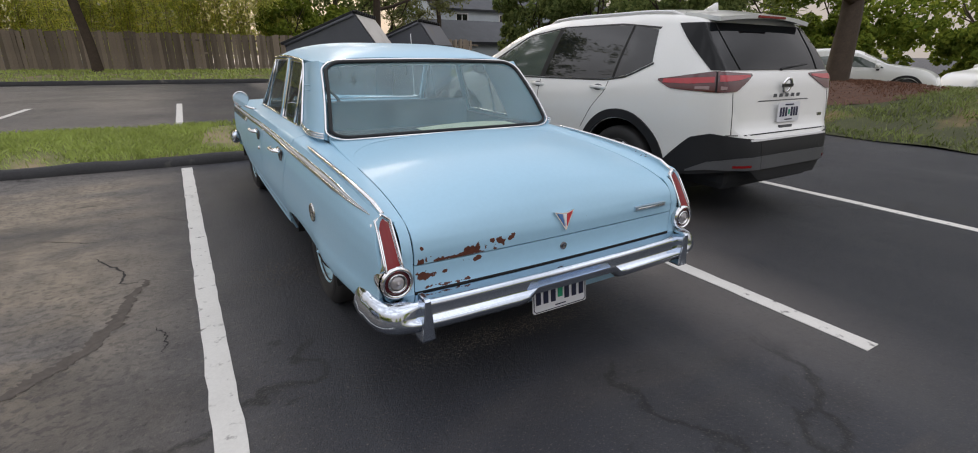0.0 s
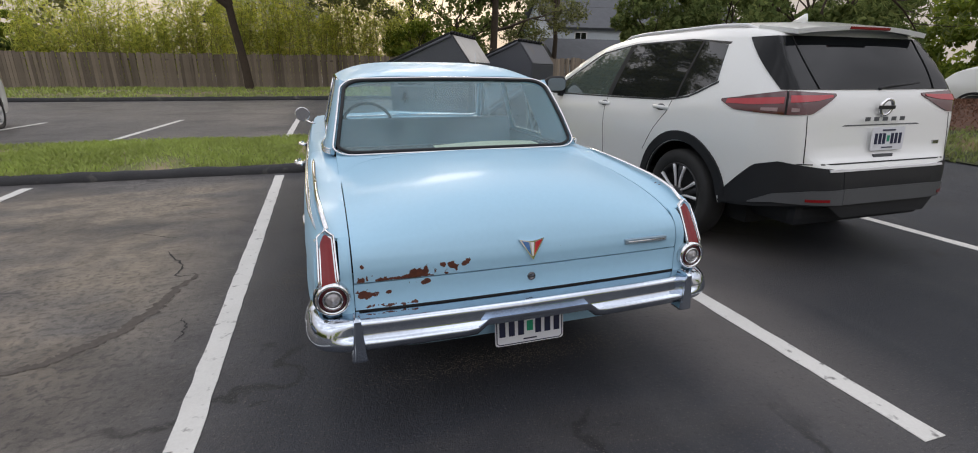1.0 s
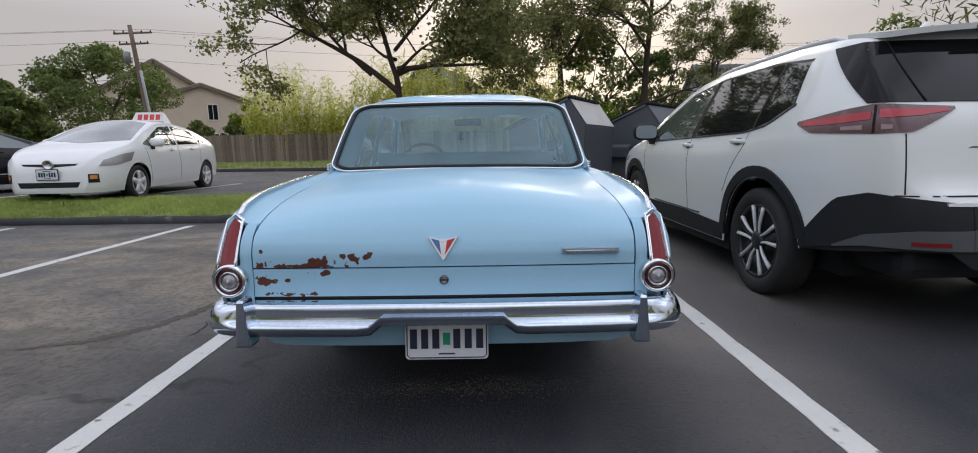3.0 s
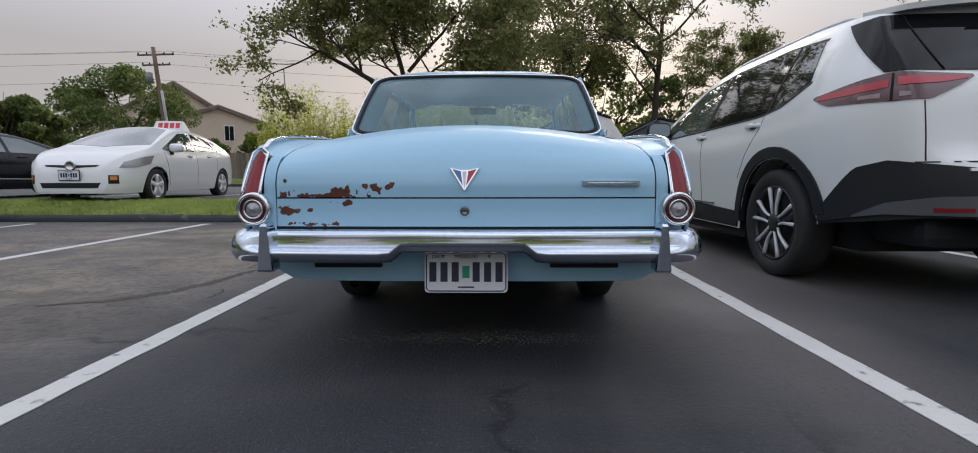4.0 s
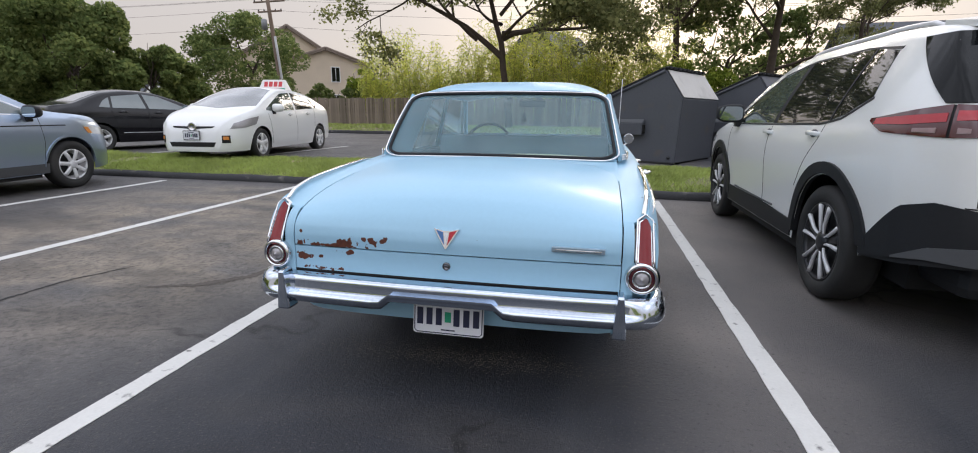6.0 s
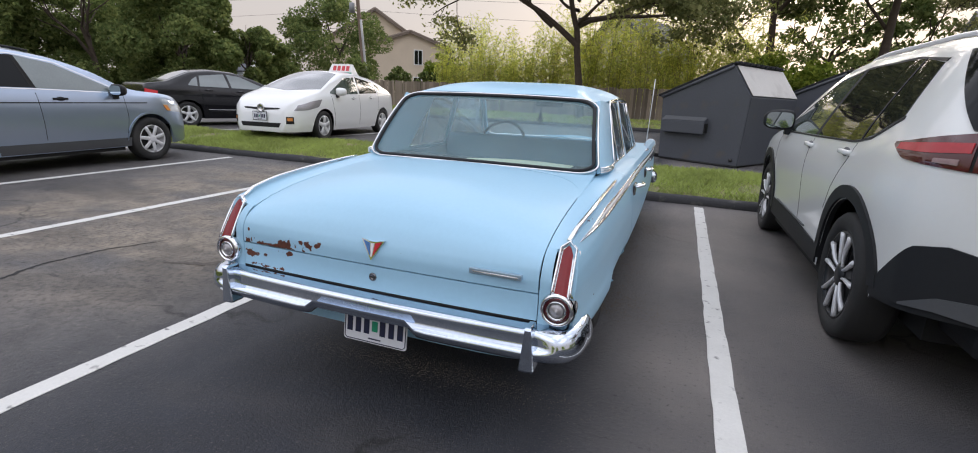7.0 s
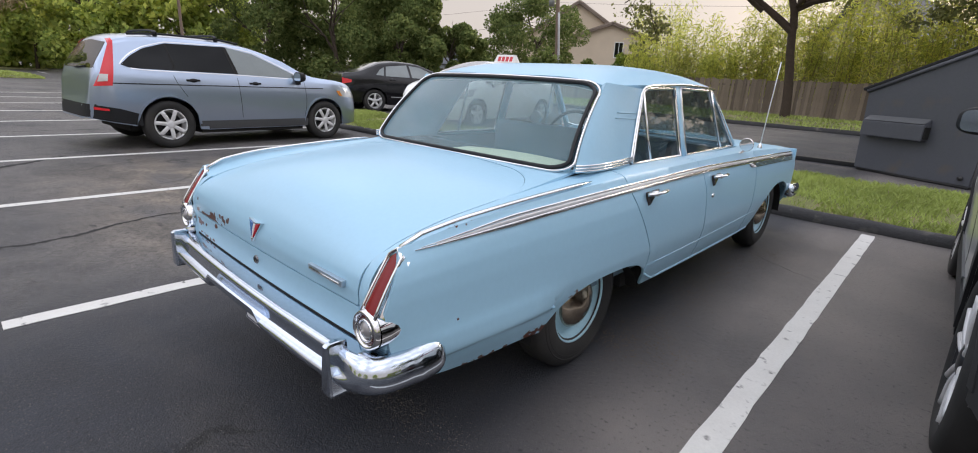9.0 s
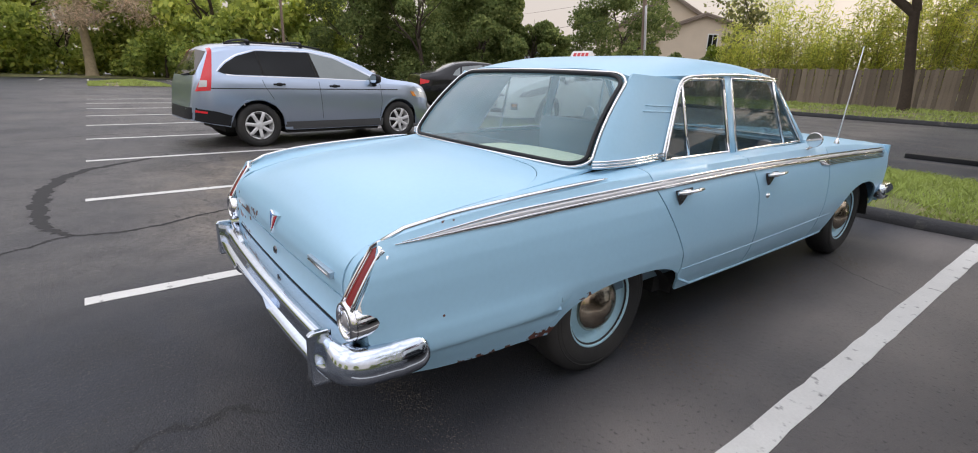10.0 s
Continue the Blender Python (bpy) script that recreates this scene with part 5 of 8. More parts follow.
spun("aerial_base", [(0.016, -0.004), (0.012, 0.012), (0.005, 0.03), (0.0005, 0.03)], 14, M_CHROME, aerial, "", Matrix.Translation((0.755, 3.27, 0.876)) @ pose(0, 0, 0, 0, -90, 0))
swept("whip", along([(0.755, 3.27, 0.89), (0.765, 3.33, 1.46)], 4), round_profile(0.0035, 6), M_ALLOY, aerial, "", up=(0, 1, 0))

# ---- cabin ----
def seat_back(name, y, z0, z1, lean, label):
    def fn(u, v):
        a = 2 * math.pi * v
        x = (2 * u - 1) * 0.63
        end = 1 - 0.25 * abs(2 * u - 1) ** 8
        return (x, y + 0.085 * math.cos(a) * end + lean * (math.sin(a) + 1) / 2, (z0 + z1) / 2 + (z1 - z0) / 2 * math.sin(a) * (0.97 + 0.03 * end))
    return sheet(name, fn, 25, 17, M_INTERIOR, CAR, label)


seat_back("rear_seat_back", 1.36, 0.4, 0.885, -0.06, "blue vinyl rear seat back")
seat_back("front_seat_back", 2.08, 0.38, 0.975, -0.08, "blue vinyl front bench back")
box_part("front_seat_cushion", -0.62, 0.62, 2.15, 2.62, 0.4, 0.56, M_INTERIOR, CAR, "", 0.04)
box_part("rear_seat_cushion", -0.62, 0.62, 1.4, 1.85, 0.4, 0.55, M_INTERIOR, CAR, "", 0.04)
box_part("parcel_shelf", -0.63, 0.63, 0.975, 1.32, 0.86, 0.884, M_DARKINT, CAR, "dark parcel shelf", 0.004)
sheet("dashboard", lambda u, v: ((2 * u - 1) * 0.64, 2.78 + 0.13 * math.sin(v * 2.2), 0.7 + 0.2 * v - 0.02 * (2 * u - 1) ** 2), 15, 9, M_INTERIOR, CAR, "blue padded dashboard", thick=0.02)
spun("instrument_pod", [(0.0005, -0.012), (0.05, -0.01), (0.058, 0.0), (0.058, 0.03)], 24, M_DULLCHROME, CAR, "round instrument", pose(-0.36, 2.76, 0.85, 0, 0, 90))
wheel_c = pose(-0.37, 2.5, 0.87, -28, 0, 0)
swept("steering_wheel", [wheel_c @ Vector((0.195 * math.cos(a), 0, 0.195 * math.sin(a))) for a in np.linspace(0, 2 * math.pi, 40, endpoint=False)], round_profile(0.012), M_DARKINT, CAR, "thin-rimmed steering wheel", up=(0, -1, 0.3), closed=True)
for a in (20, 160):
    swept("steering_spoke", along([wheel_c @ Vector((0, 0, 0)), wheel_c @ Vector((0.19 * math.cos(radians(a)), 0, 0.19 * math.sin(radians(a))))], 3), bar_profile(0.02, 0.01), M_DULLCHROME, CAR, "", up=(0, 1, 0.2))
swept("steering_column", along([wheel_c @ Vector((0, 0, 0)), (-0.37, 2.85, 0.74)], 3), round_profile(0.025), M_DARKINT, CAR)
box_part("cabin_mirror", -0.11, 0.11, 2.56, 2.585, 1.185, 1.24, M_DARKINT, CAR, "interior mirror", 0.01)
tagged(sheet("paper_sheet", lambda u, v: (-0.12 + 0.62 * u, 1.0 + 0.2 * v + 0.04 * u, 0.889 + 0.012 * math.sin(3 * u) * v), 9, 5, mat("cream_paper", (0.74, 0.73, 0.5), 0.7, var=0.08), None, "", thick=0.002), "cream paper sheet lying on the parcel shelf", "paper")
fresh = bmesh.new()
outline = [(0, 0.06), (0.012, 0.04), (0.006, 0.04), (0.02, 0.015), (0.01, 0.015), (0.028, -0.02), (0.007, -0.02), (0.007, -0.04), (0.016, -0.045), (-0.016, -0.045), (-0.007, -0.04), (-0.007, -0.02), (-0.028, -0.02), (-0.01, 0.015), (-0.02, 0.015), (-0.006, 0.04), (-0.012, 0.04)]
f = fresh.faces.new([fresh.verts.new((-0.06 + x, 2.54, 1.09 + z)) for x, z in outline])
ex = bmesh.ops.extrude_face_region(fresh, geom=[f])
bmesh.ops.translate(fresh, vec=(0, 0.003, 0), verts=[v for v in ex["geom"] if isinstance(v, bmesh.types.BMVert)])
boxed(fresh, -0.061, -0.059, 2.54, 2.543, 1.15, 1.2)
tagged(part("air_freshener", fresh, M_BLACKPL), "black tree-shaped air freshener hanging from the mirror", "air freshener")

# ---- modern cars ----
def modern_shell(sp, car, material):
    """The painted shell: side walls with wheel openings, hood, roof and tail as one smooth skin. Origin under the rear bumper, y forward."""
    L = sp["L"]
    ys = sorted(set(np.round(np.concatenate([np.linspace(0, 0.5, 26), np.linspace(0.5, L - 0.5, 110), np.linspace(L - 0.5, L, 22)]), 4)))
    side = sp.get("side", [(0, 0.93), (0.2, 0.975), (0.5, 1.0), (0.75, 0.995), (0.92, 0.975), (1, 0.955)])
    axles = (sp["oh"], sp["oh"] + sp["wb"])
    low, high = 11, 17
    rows = []
    for y in ys:
        zr = smooth_keys(sp["roof"], y)
        zb = min(smooth_keys(sp["belt"], y), zr - 0.012)
        w = smooth_keys(sp["plan"], y)
        zl = lin(sp["sill"], y)
        for a in axles:
            t = abs(y - a) / (sp["r"] + sp.get("arch", 0.07))
            if t < 1:
                zl = max(zl, sp["r"] + (sp["r"] + sp.get("arch", 0.07)) * math.sqrt(1 - t * t) * 0.98)
        zl = min(zl, zb - 0.01)
        pts = []
        for i in range(low):
            z = zl + (zb - zl) * i / (low - 1)
            k = (z - 0.2) / max(zb - 0.2, 0.05)
            pts.append((w * lin(side, k), z))
        xe, hgt = pts[-1][0], zr - zb
        lean = sp.get("lean", 0.3)
        rail_x, rail_z = xe - min(0.035 + lean * hgt, 0.6 * xe), zb + hgt * 0.87
        for i in range(1, high):
            t = i / (high - 1)
            if t < 0.5:
                q = t / 0.5
                x, z = xe + (rail_x - xe) * (q**1.15), zb + (rail_z - zb) * q
            else:
                q = (t - 0.5) / 0.5
                x = rail_x * (1 - q)
                z = rail_z + (zr - rail_z) * (1 - (1 - q) ** 2.4)
            pts.append((x, z))
        rows.append([(-x, y, z) for x, z in pts] + [(x, y, z) for x, z in pts[-2::-1]])
    n = len(rows[0])
    vs = [p for r in rows for p in r]
    fs = grid_faces(len(rows), n) + [tuple(range(n)), tuple(range((len(rows) - 1) * n, len(rows) * n))]
    ob = raw("body", vs, fs, material, car)
    bm = bmesh.new()
    bm.from_mesh(ob.data)
    bmesh.ops.recalc_face_normals(bm, faces=bm.faces)
    bm.to_mesh(ob.data)
    bm.free()
    ob.data.set_sharp_from_angle(angle=radians(55))
    bvh = tree_of(ob)
    W, r = sp["W"], sp["r"]
    under = bmesh.new()
    boxed(under, -W + 0.26, W - 0.26, 0.5, L - 0.4, 0.24, 0.55)
    boxed(under, -W + 0.08, W - 0.08, axles[0] + r + 0.1, axles[1] - r - 0.1, 0.2, 0.5)
    part("underbody", under, M_BLACK, car)
    return ob, bvh


def alloy_wheel(car, s, y, sp, style):
    r = sp["r"]
    w = new("wheel")
    w.parent = car
    w.location = (s * (sp["W"] - 0.125), y, r)
    w["label"] = sp["wheel_label"]
    m = pose(0, 0, 0, 0, 0, 0 if s > 0 else 180)
    rr = r * sp.get("rim", 0.66)
    spun("tyre", [(rr, 0.07), (rr + 0.012, 0.095), ((r + rr) / 2, 0.108), (r - 0.02, 0.1), (r - 0.004, 0.085), (r, 0.04), (r, -0.06), (r - 0.02, -0.1), (rr, -0.09)], 44, M_RUBBER, w, "", m)
    spun("rim", [(rr + 0.004, 0.075), (rr + 0.006, 0.094), (rr - 0.006, 0.094), (rr - 0.014, 0.07), (rr - 0.02, -0.02), (0.05, -0.02)], 40, M_ALLOY if style != "dark" else M_DARKALLOY, w, "", m)
    spun("brake_disc", [(rr * 0.8, 0.0), (0.03, 0.004)], 24, M_DARKALLOY, w, "", m)
    n = sp.get("spokes", 5)
    for k in range(n):
        a = 2 * math.pi * k / n + 0.3
        if style == "dark":
            for d in (-0.27, 0.27):
                pts = [(0.085, 0.055 * math.cos(a + 1.6 * d), 0.055 * math.sin(a + 1.6 * d)), (0.092, rr * 0.5 * math.cos(a + 0.9 * d), rr * 0.5 * math.sin(a + 0.9 * d)), (0.09, rr * 0.98 * math.cos(a + d), rr * 0.98 * math.sin(a + d))]
                swept("spoke", [m @ Vector(p) for p in along(pts, 7)], bar_profile(0.017, 0.02), M_ALLOY, w, "machined alloy spoke", up=(1, 0, 0), scale=lambda t: 0.75 + 0.75 * t**1.4)
            pts = [(0.07, 0.05 * math.cos(a), 0.05 * math.sin(a)), (0.075, rr * 0.95 * math.cos(a), rr * 0.95 * math.sin(a))]
            swept("spoke", [m @ Vector(p) for p in along(pts, 4)], bar_profile(0.05, 0.02), M_DARKALLOY, w, "black spoke", up=(1, 0, 0))
        else:
            pts = [(0.075, 0.03 * math.cos(a), 0.03 * math.sin(a)), (0.092, rr * 0.55 * math.cos(a), rr * 0.55 * math.sin(a)), (0.088, rr * 0.98 * math.cos(a), rr * 0.98 * math.sin(a))]
            swept("spoke", [m @ Vector(p) for p in along(pts, 6)], bar_profile(sp.get("spoke_w", 0.06), 0.025), M_ALLOY, w, "", up=(1, 0, 0))
    spun("hub", [(0.07, 0.06), (0.062, 0.092), (0.03, 0.1), (0.0005, 0.101)], 20, M_ALLOY if style != "dark" else M_DARKALLOY, w, "", m)


def corner_panel(name, bvh, k, axis, rows, material, parent, label="", proud=0.008, nv=6, nu=16):
    """A panel wrapped round a rear corner: rays run in to an upright axis. rows: (degrees from the side, lower z, upper z)."""
    cx, cy = axis
    vs = []
    for i in range(nu):
        t = rows[0][0] + (rows[-1][0] - rows[0][0]) * i / (nu - 1)
        lo, hi = lin([(r[0], r[1]) for r in rows], t), lin([(r[0], r[2]) for r in rows], t)
        d = Vector((k * math.cos(radians(t)), -math.sin(radians(t)), 0))
        for j in range(nv):
            z = lo + (hi - lo) * j / (nv - 1)
            o = Vector((k * cx, cy, z))
            hit = bvh.ray_cast(o + d * 3, -d)[0]
            vs.append((hit if hit is not None else o + d * 0.4) + d * proud)
    return raw(name, vs, grid_faces(nu, nv, flip=(k > 0)), material, parent, label, thick=0.02)


def both(fn):
    for s, k in (("-x", -1), ("+x", 1)):
        fn(s, k)


def seams(car, bvh, lines):
    """Fine dark door seams on both sides: lists of (y, z) points."""
    for pts in lines:
        for s in ("-x", "+x"):
            panel("door_seam", bvh, [(y - 0.0035, z) for y, z in pts], [(y + 0.0035, z) for y, z in pts], s, M_BLACK, car, "", proud=0.0012, nu=16, nv=2, depth=0.004)


def small_mirror(car, s, x, y, z, shell, k=1.0):
    mi = new("door_mirror")
    mi.parent = car
    mi.location = (s * x, y, z)
    bm = bmesh.new()
    bmesh.ops.create_uvsphere(bm, u_segments=18, v_segments=12, radius=1)
    for v in bm.verts:
        v.co = Vector((math.copysign(abs(v.co.x) ** 0.6, v.co.x) * 0.125 * k, (v.co.y * 0.1 if v.co.y > 0 else v.co.y * 0.03), math.copysign(abs(v.co.z) ** 0.6, v.co.z) * 0.085 * k * (1 - 0.15 * v.co.x * s)))
    part("mirror_shell", bm, shell, mi, "", True)
    sheet("mirror_glass", lambda u, v: (0.105 * k * u * math.copysign(abs(math.cos(6.2832 * v)) ** 0.5, math.cos(6.2832 * v)), -0.035, 0.066 * k * u * math.copysign(abs(math.sin(6.2832 * v)) ** 0.5, math.sin(6.2832 * v))), 4, 41, M_MIRROR, mi)
    box_part("mirror_foot", -0.03 if s > 0 else -0.03, 0.03, -0.01, 0.07, -0.13, -0.05, M_BLACKPL, mi, "", 0.01, m=Matrix.Translation((-s * 0.09, 0, 0)))


def handle_on(car, bvh, s, y, z, material):
    hit = bvh.ray_cast(Vector((4 * s, y, z)), Vector((-s, 0, 0)))[0]
    hd = new("door_handle")
    hd.parent = car
    hd.location = hit
    swept("grip", along([(0, -0.095, 0), (s * 0.022, -0.07, 0.003), (s * 0.028, 0, 0.005), (s * 0.022, 0.07, 0.004), (0, 0.09, 0.002)], 11), bar_profile(0.016, 0.028), material, hd)
    bm = bmesh.new()
    bmesh.ops.create_uvsphere(bm, u_segments=16, v_segments=10, radius=1, matrix=Matrix.Diagonal((0.012, 0.06, 0.03, 1)))
    part("cup", bm, M_GREYPL if material is not M_BLACKPL else M_BLACKPL, hd, "", True)


def far_plate(car, x, y, z, yaw, tilt=0.0):
    p = new("number_plate")
    p.parent = car
    p.matrix_local = pose(x, y, z, tilt, 0, yaw)
    p["label"] = "white number plate with dark characters"
    plate_body("plate", 0.305, 0.152, p, M_PLATE)
    bars(p, [(-0.125 + 0.037 * k, -0.1 + 0.037 * k, -0.035, 0.035) for k in range(3)] + [(0.025 + 0.037 * k, 0.05 + 0.037 * k, -0.035, 0.035) for k in range(3)], M_NAVY)
    bars(p, [(-0.01, 0.012, -0.02, 0.02)], M_GREEN)
    bars(p, [(-0.06, 0.06, 0.05, 0.06), (-0.05, 0.05, -0.062, -0.054)], M_NAVY)
    return p


# -- white crossover beside the sedan --
ROGUE = thing("white_crossover", pose(2.86, 0.655, 0, 0, 0, 0.2), "white compact crossover with black cladding and tinted windows, parked", "car")
RS = dict(L=4.65, W=0.92, wb=2.705, oh=1.01, r=0.358, arch=0.075, lean=0.36, spokes=5, rim=0.68, wheel_label="black tyre on machined five-spoke alloy wheel",
          roof=[(0, 0.42), (0.012, 0.56), (0.03, 0.68), (0.06, 0.74), (0.1, 0.78), (0.14, 0.96), (0.17, 1.1), (0.22, 1.2), (0.4, 1.47), (0.5, 1.6), (0.7, 1.645), (1.3, 1.688), (2.0, 1.69), (2.5, 1.645), (2.9, 1.52), (3.3, 1.31), (3.6, 1.13), (3.75, 1.08), (4.2, 1.0), (4.5, 0.87), (4.6, 0.7), (4.65, 0.42)],
          belt=[(0, 0.4), (0.05, 0.7), (0.12, 0.8), (0.16, 1.06), (0.22, 1.15), (0.6, 1.15), (1.0, 1.12), (1.4, 1.07), (2.0, 1.05), (3.2, 1.02), (3.6, 1.01), (4.2, 0.94), (4.55, 0.72), (4.65, 0.4)],
          plan=[(0, 0.4), (0.03, 0.53), (0.08, 0.63), (0.15, 0.72), (0.25, 0.81), (0.4, 0.88), (0.75, 0.912), (2.0, 0.92), (3.6, 0.915), (4.2, 0.885), (4.5, 0.78), (4.65, 0.6)],
          sill=[(0, 0.47), (0.1, 0.465), (0.3, 0.43), (0.55, 0.4), (0.6, 0.36), (1.4, 0.27), (3.3, 0.27), (4.2, 0.27), (4.65, 0.3)],
          side=[(0, 0.95), (0.15, 0.97), (0.35, 0.975), (0.5, 0.985), (0.68, 1.0), (0.82, 0.995), (0.93, 0.98), (1, 0.955)])
body, bvh = modern_shell(RS, ROGUE, M_WHITECAR)
# the unpainted lower edge behind the rear wheels
body.data.materials.append(M_BLACKPL)
for p in body.data.polygons:
    if p.center.y < 0.62 and p.center.z < 0.56 and p.center.z < 0.56 - 0.25 * max(p.center.y - 0.2, 0):
        p.material_index = 1


def rogue_side(s, k):
    P = lambda nm, lo, up, mt, lb="", **kw: panel(nm, bvh, lo, up, s, mt, ROGUE, lb, **kw)
    P("front_window", [(2.2, 1.075), (3.42, 1.055), (3.47, 1.06)], [(2.17, 1.52), (2.62, 1.46), (3.47, 1.075)], M_TINTGLASS, "front door glass", nu=22, nv=8)
    P("rear_window", [(1.155, 1.108), (1.3, 1.09), (2.12, 1.075)], [(1.145, 1.53), (1.6, 1.545), (2.1, 1.53)], M_DARKGLASS, "dark tinted rear door glass", nu=18, nv=8)
    P("quarter_window", [(0.78, 1.24), (1.0, 1.14), (1.16, 1.105)], [(0.86, 1.49), (1.0, 1.51), (1.15, 1.53)], M_DARKGLASS, "dark tinted quarter glass", nu=10, nv=6)
    P("window_trim", [(0.76, 1.225), (1.0, 1.115), (1.25, 1.078), (2.1, 1.06), (3.45, 1.04)], [(0.765, 1.24), (1.0, 1.13), (1.25, 1.09), (2.1, 1.071), (3.46, 1.052)], M_BLACKPL, "black window moulding", nu=30, nv=2)
    P("roof_trim", [(0.85, 1.495), (1.3, 1.54), (2.1, 1.535), (2.65, 1.465), (3.46, 1.08)], [(0.84, 1.51), (1.3, 1.553), (2.1, 1.548), (2.67, 1.477), (3.5, 1.085)], M_BLACKPL, "black upper moulding", nu=30, nv=2)
    P("centre_pillar_cover", [(2.12, 1.075), (2.2, 1.074)], [(2.1, 1.53), (2.17, 1.525)], M_BLACK, "gloss black pillar", nu=4, nv=8)
    for a in (1.01, 3.715):
        arc = lambda R, c=a: [(c + R * math.cos(t), 0.358 + R * 0.99 * math.sin(t)) for t in np.linspace(math.pi * 1.02, -0.02 * math.pi, 21)]
        P("arch_cladding", arc(0.437), arc(0.51), M_BLACKPL, "black wheel arch cladding", proud=0.014, nu=26, nv=4, depth=0.03)
    P("sill_cladding", [(1.5, 0.28), (3.24, 0.28)], [(1.48, 0.4), (2.2, 0.43), (3.26, 0.43)], M_BLACKPL, "black sill cladding", proud=0.01, nu=20, nv=4)
    P("sill_chrome", [(1.9, 0.435), (3.0, 0.44)], [(1.9, 0.445), (3.0, 0.45)], M_GREYPL, "", proud=0.012, nu=12, nv=2)
    ax = (0.4, 0.66)
    corner_panel("bumper_corner", bvh, k, ax, [(6, 0.405, 0.44), (14, 0.41, 0.5), (36, 0.45, 0.715), (50, 0.475, 0.75), (66, 0.478, 0.73), (91, 0.478, 0.7)], M_BLACKPL, ROGUE, "black rear bumper corner", 0.01, 8, 34)
    corner_panel("skid_corner", bvh, k, ax, [(36, 0.452, 0.462), (50, 0.477, 0.535), (70, 0.48, 0.572), (91, 0.48, 0.58)], M_CHARCOAL, ROGUE, "grey bumper skid trim", 0.016, 5, 24)
    corner_panel("lamp_joint", bvh, k, ax, [(48, 1.044, 1.19), (52, 1.044, 1.19)], M_BLACK, ROGUE, "dark joint between the lamps", 0.004, 5, 8)
    corner_panel("tail_lamp_side", bvh, k, ax, [(0, 1.112, 1.126), (14, 1.06, 1.142), (49, 1.045, 1.193)], M_LENSDARK, ROGUE, "dark red tail lamp", 0.008, 6, 20)
    corner_panel("tail_lamp_bar", bvh, k, ax, [(6, 1.098, 1.126), (30, 1.1, 1.142), (48, 1.115, 1.155)], M_REDBAR, ROGUE, "red light bar", 0.012, 3, 14)
    corner_panel("reverse_lens", bvh, k, ax, [(35, 1.066, 1.084), (45, 1.064, 1.088)], M_SMOKELENS, ROGUE, "clear reversing lens", 0.012, 3, 6)
    corner_panel("tail_lamp", bvh, k, ax, [(50.2, 1.045, 1.193), (66, 1.05, 1.184), (90, 1.16, 1.174)], M_LENSDARK, ROGUE, "dark red tail lamp on the tailgate", 0.008, 6, 20)
    corner_panel("tail_lamp_bar", bvh, k, ax, [(51.5, 1.12, 1.165), (70, 1.13, 1.165), (86, 1.152, 1.166)], M_REDBAR, ROGUE, "red light bar", 0.012, 3, 14)
    corner_panel("reverse_lens", bvh, k, ax, [(52.5, 1.064, 1.09), (57, 1.066, 1.086)], M_SMOKELENS, ROGUE, "clear reversing lens", 0.012, 3, 6)
    P("window_divider", [(1.145, 1.106), (1.17, 1.106)], [(1.135, 1.53), (1.16, 1.53)], M_BLACK, "thin black divider", proud=0.006, nu=3, nv=8)
    for y, z in ((1.31, 1.02), (2.2, 1.0)):
        handle_on(ROGUE, bvh, k, y, z, M_WHITECAR)
    small_mirror(ROGUE, k, 0.975, 3.17, 1.15, M_BLACKPL, 1.05)
    rail = [bvh.ray_cast(Vector((k * 0.56, y, 3)), Vector((0, 0, -1)))[0] + Vector((0, 0, 0.016)) for y in np.linspace(0.75, 2.45, 16)]
    rail[0].z -= 0.03
    rail[-1].z -= 0.03
    swept("roof_rail", rail, bar_profile(0.03, 0.024), M_ALLOY, ROGUE, "grey roof rail")
    for y in (1.01, 3.715):
        alloy_wheel(ROGUE, k, y, RS, "dark")
    P("head_lamp", [(4.1, 0.83), (4.5, 0.78)], [(4.05, 0.9), (4.45, 0.86)], M_CLEARLENS, "slim head lamp", nu=8, nv=4)


both(rogue_side)
seams(ROGUE, bvh, [[(2.16, 0.42), (2.18, 1.05)], [(1.5, 0.65), (1.36, 0.85), (1.22, 1.0), (1.2, 1.08)], [(3.3, 0.42), (3.36, 0.8), (3.42, 1.03)]])
B = lambda nm, lo, up, mt, lb="", **kw: panel(nm, bvh, lo, up, "-y", mt, ROGUE, lb, **kw)
rear_glass = []
for i in range(12):
    z = 1.2 + 0.335 * i / 11
    for j in range(90):
        a = radians(46.5 - 15 * i / 11 + (87 + 30 * i / 11) * j / 89)
        d = Vector((math.cos(a), -math.sin(a), 0))
        hit = bvh.ray_cast(Vector((0, 1.1, z)) + d * 3, -d)[0]
        rear_glass.append(hit + d * 0.009)
raw("rear_glass", rear_glass, grid_faces(12, 90), M_TAILGLASS, ROGUE, "dark tinted wraparound tailgate glass", thick=0.014)
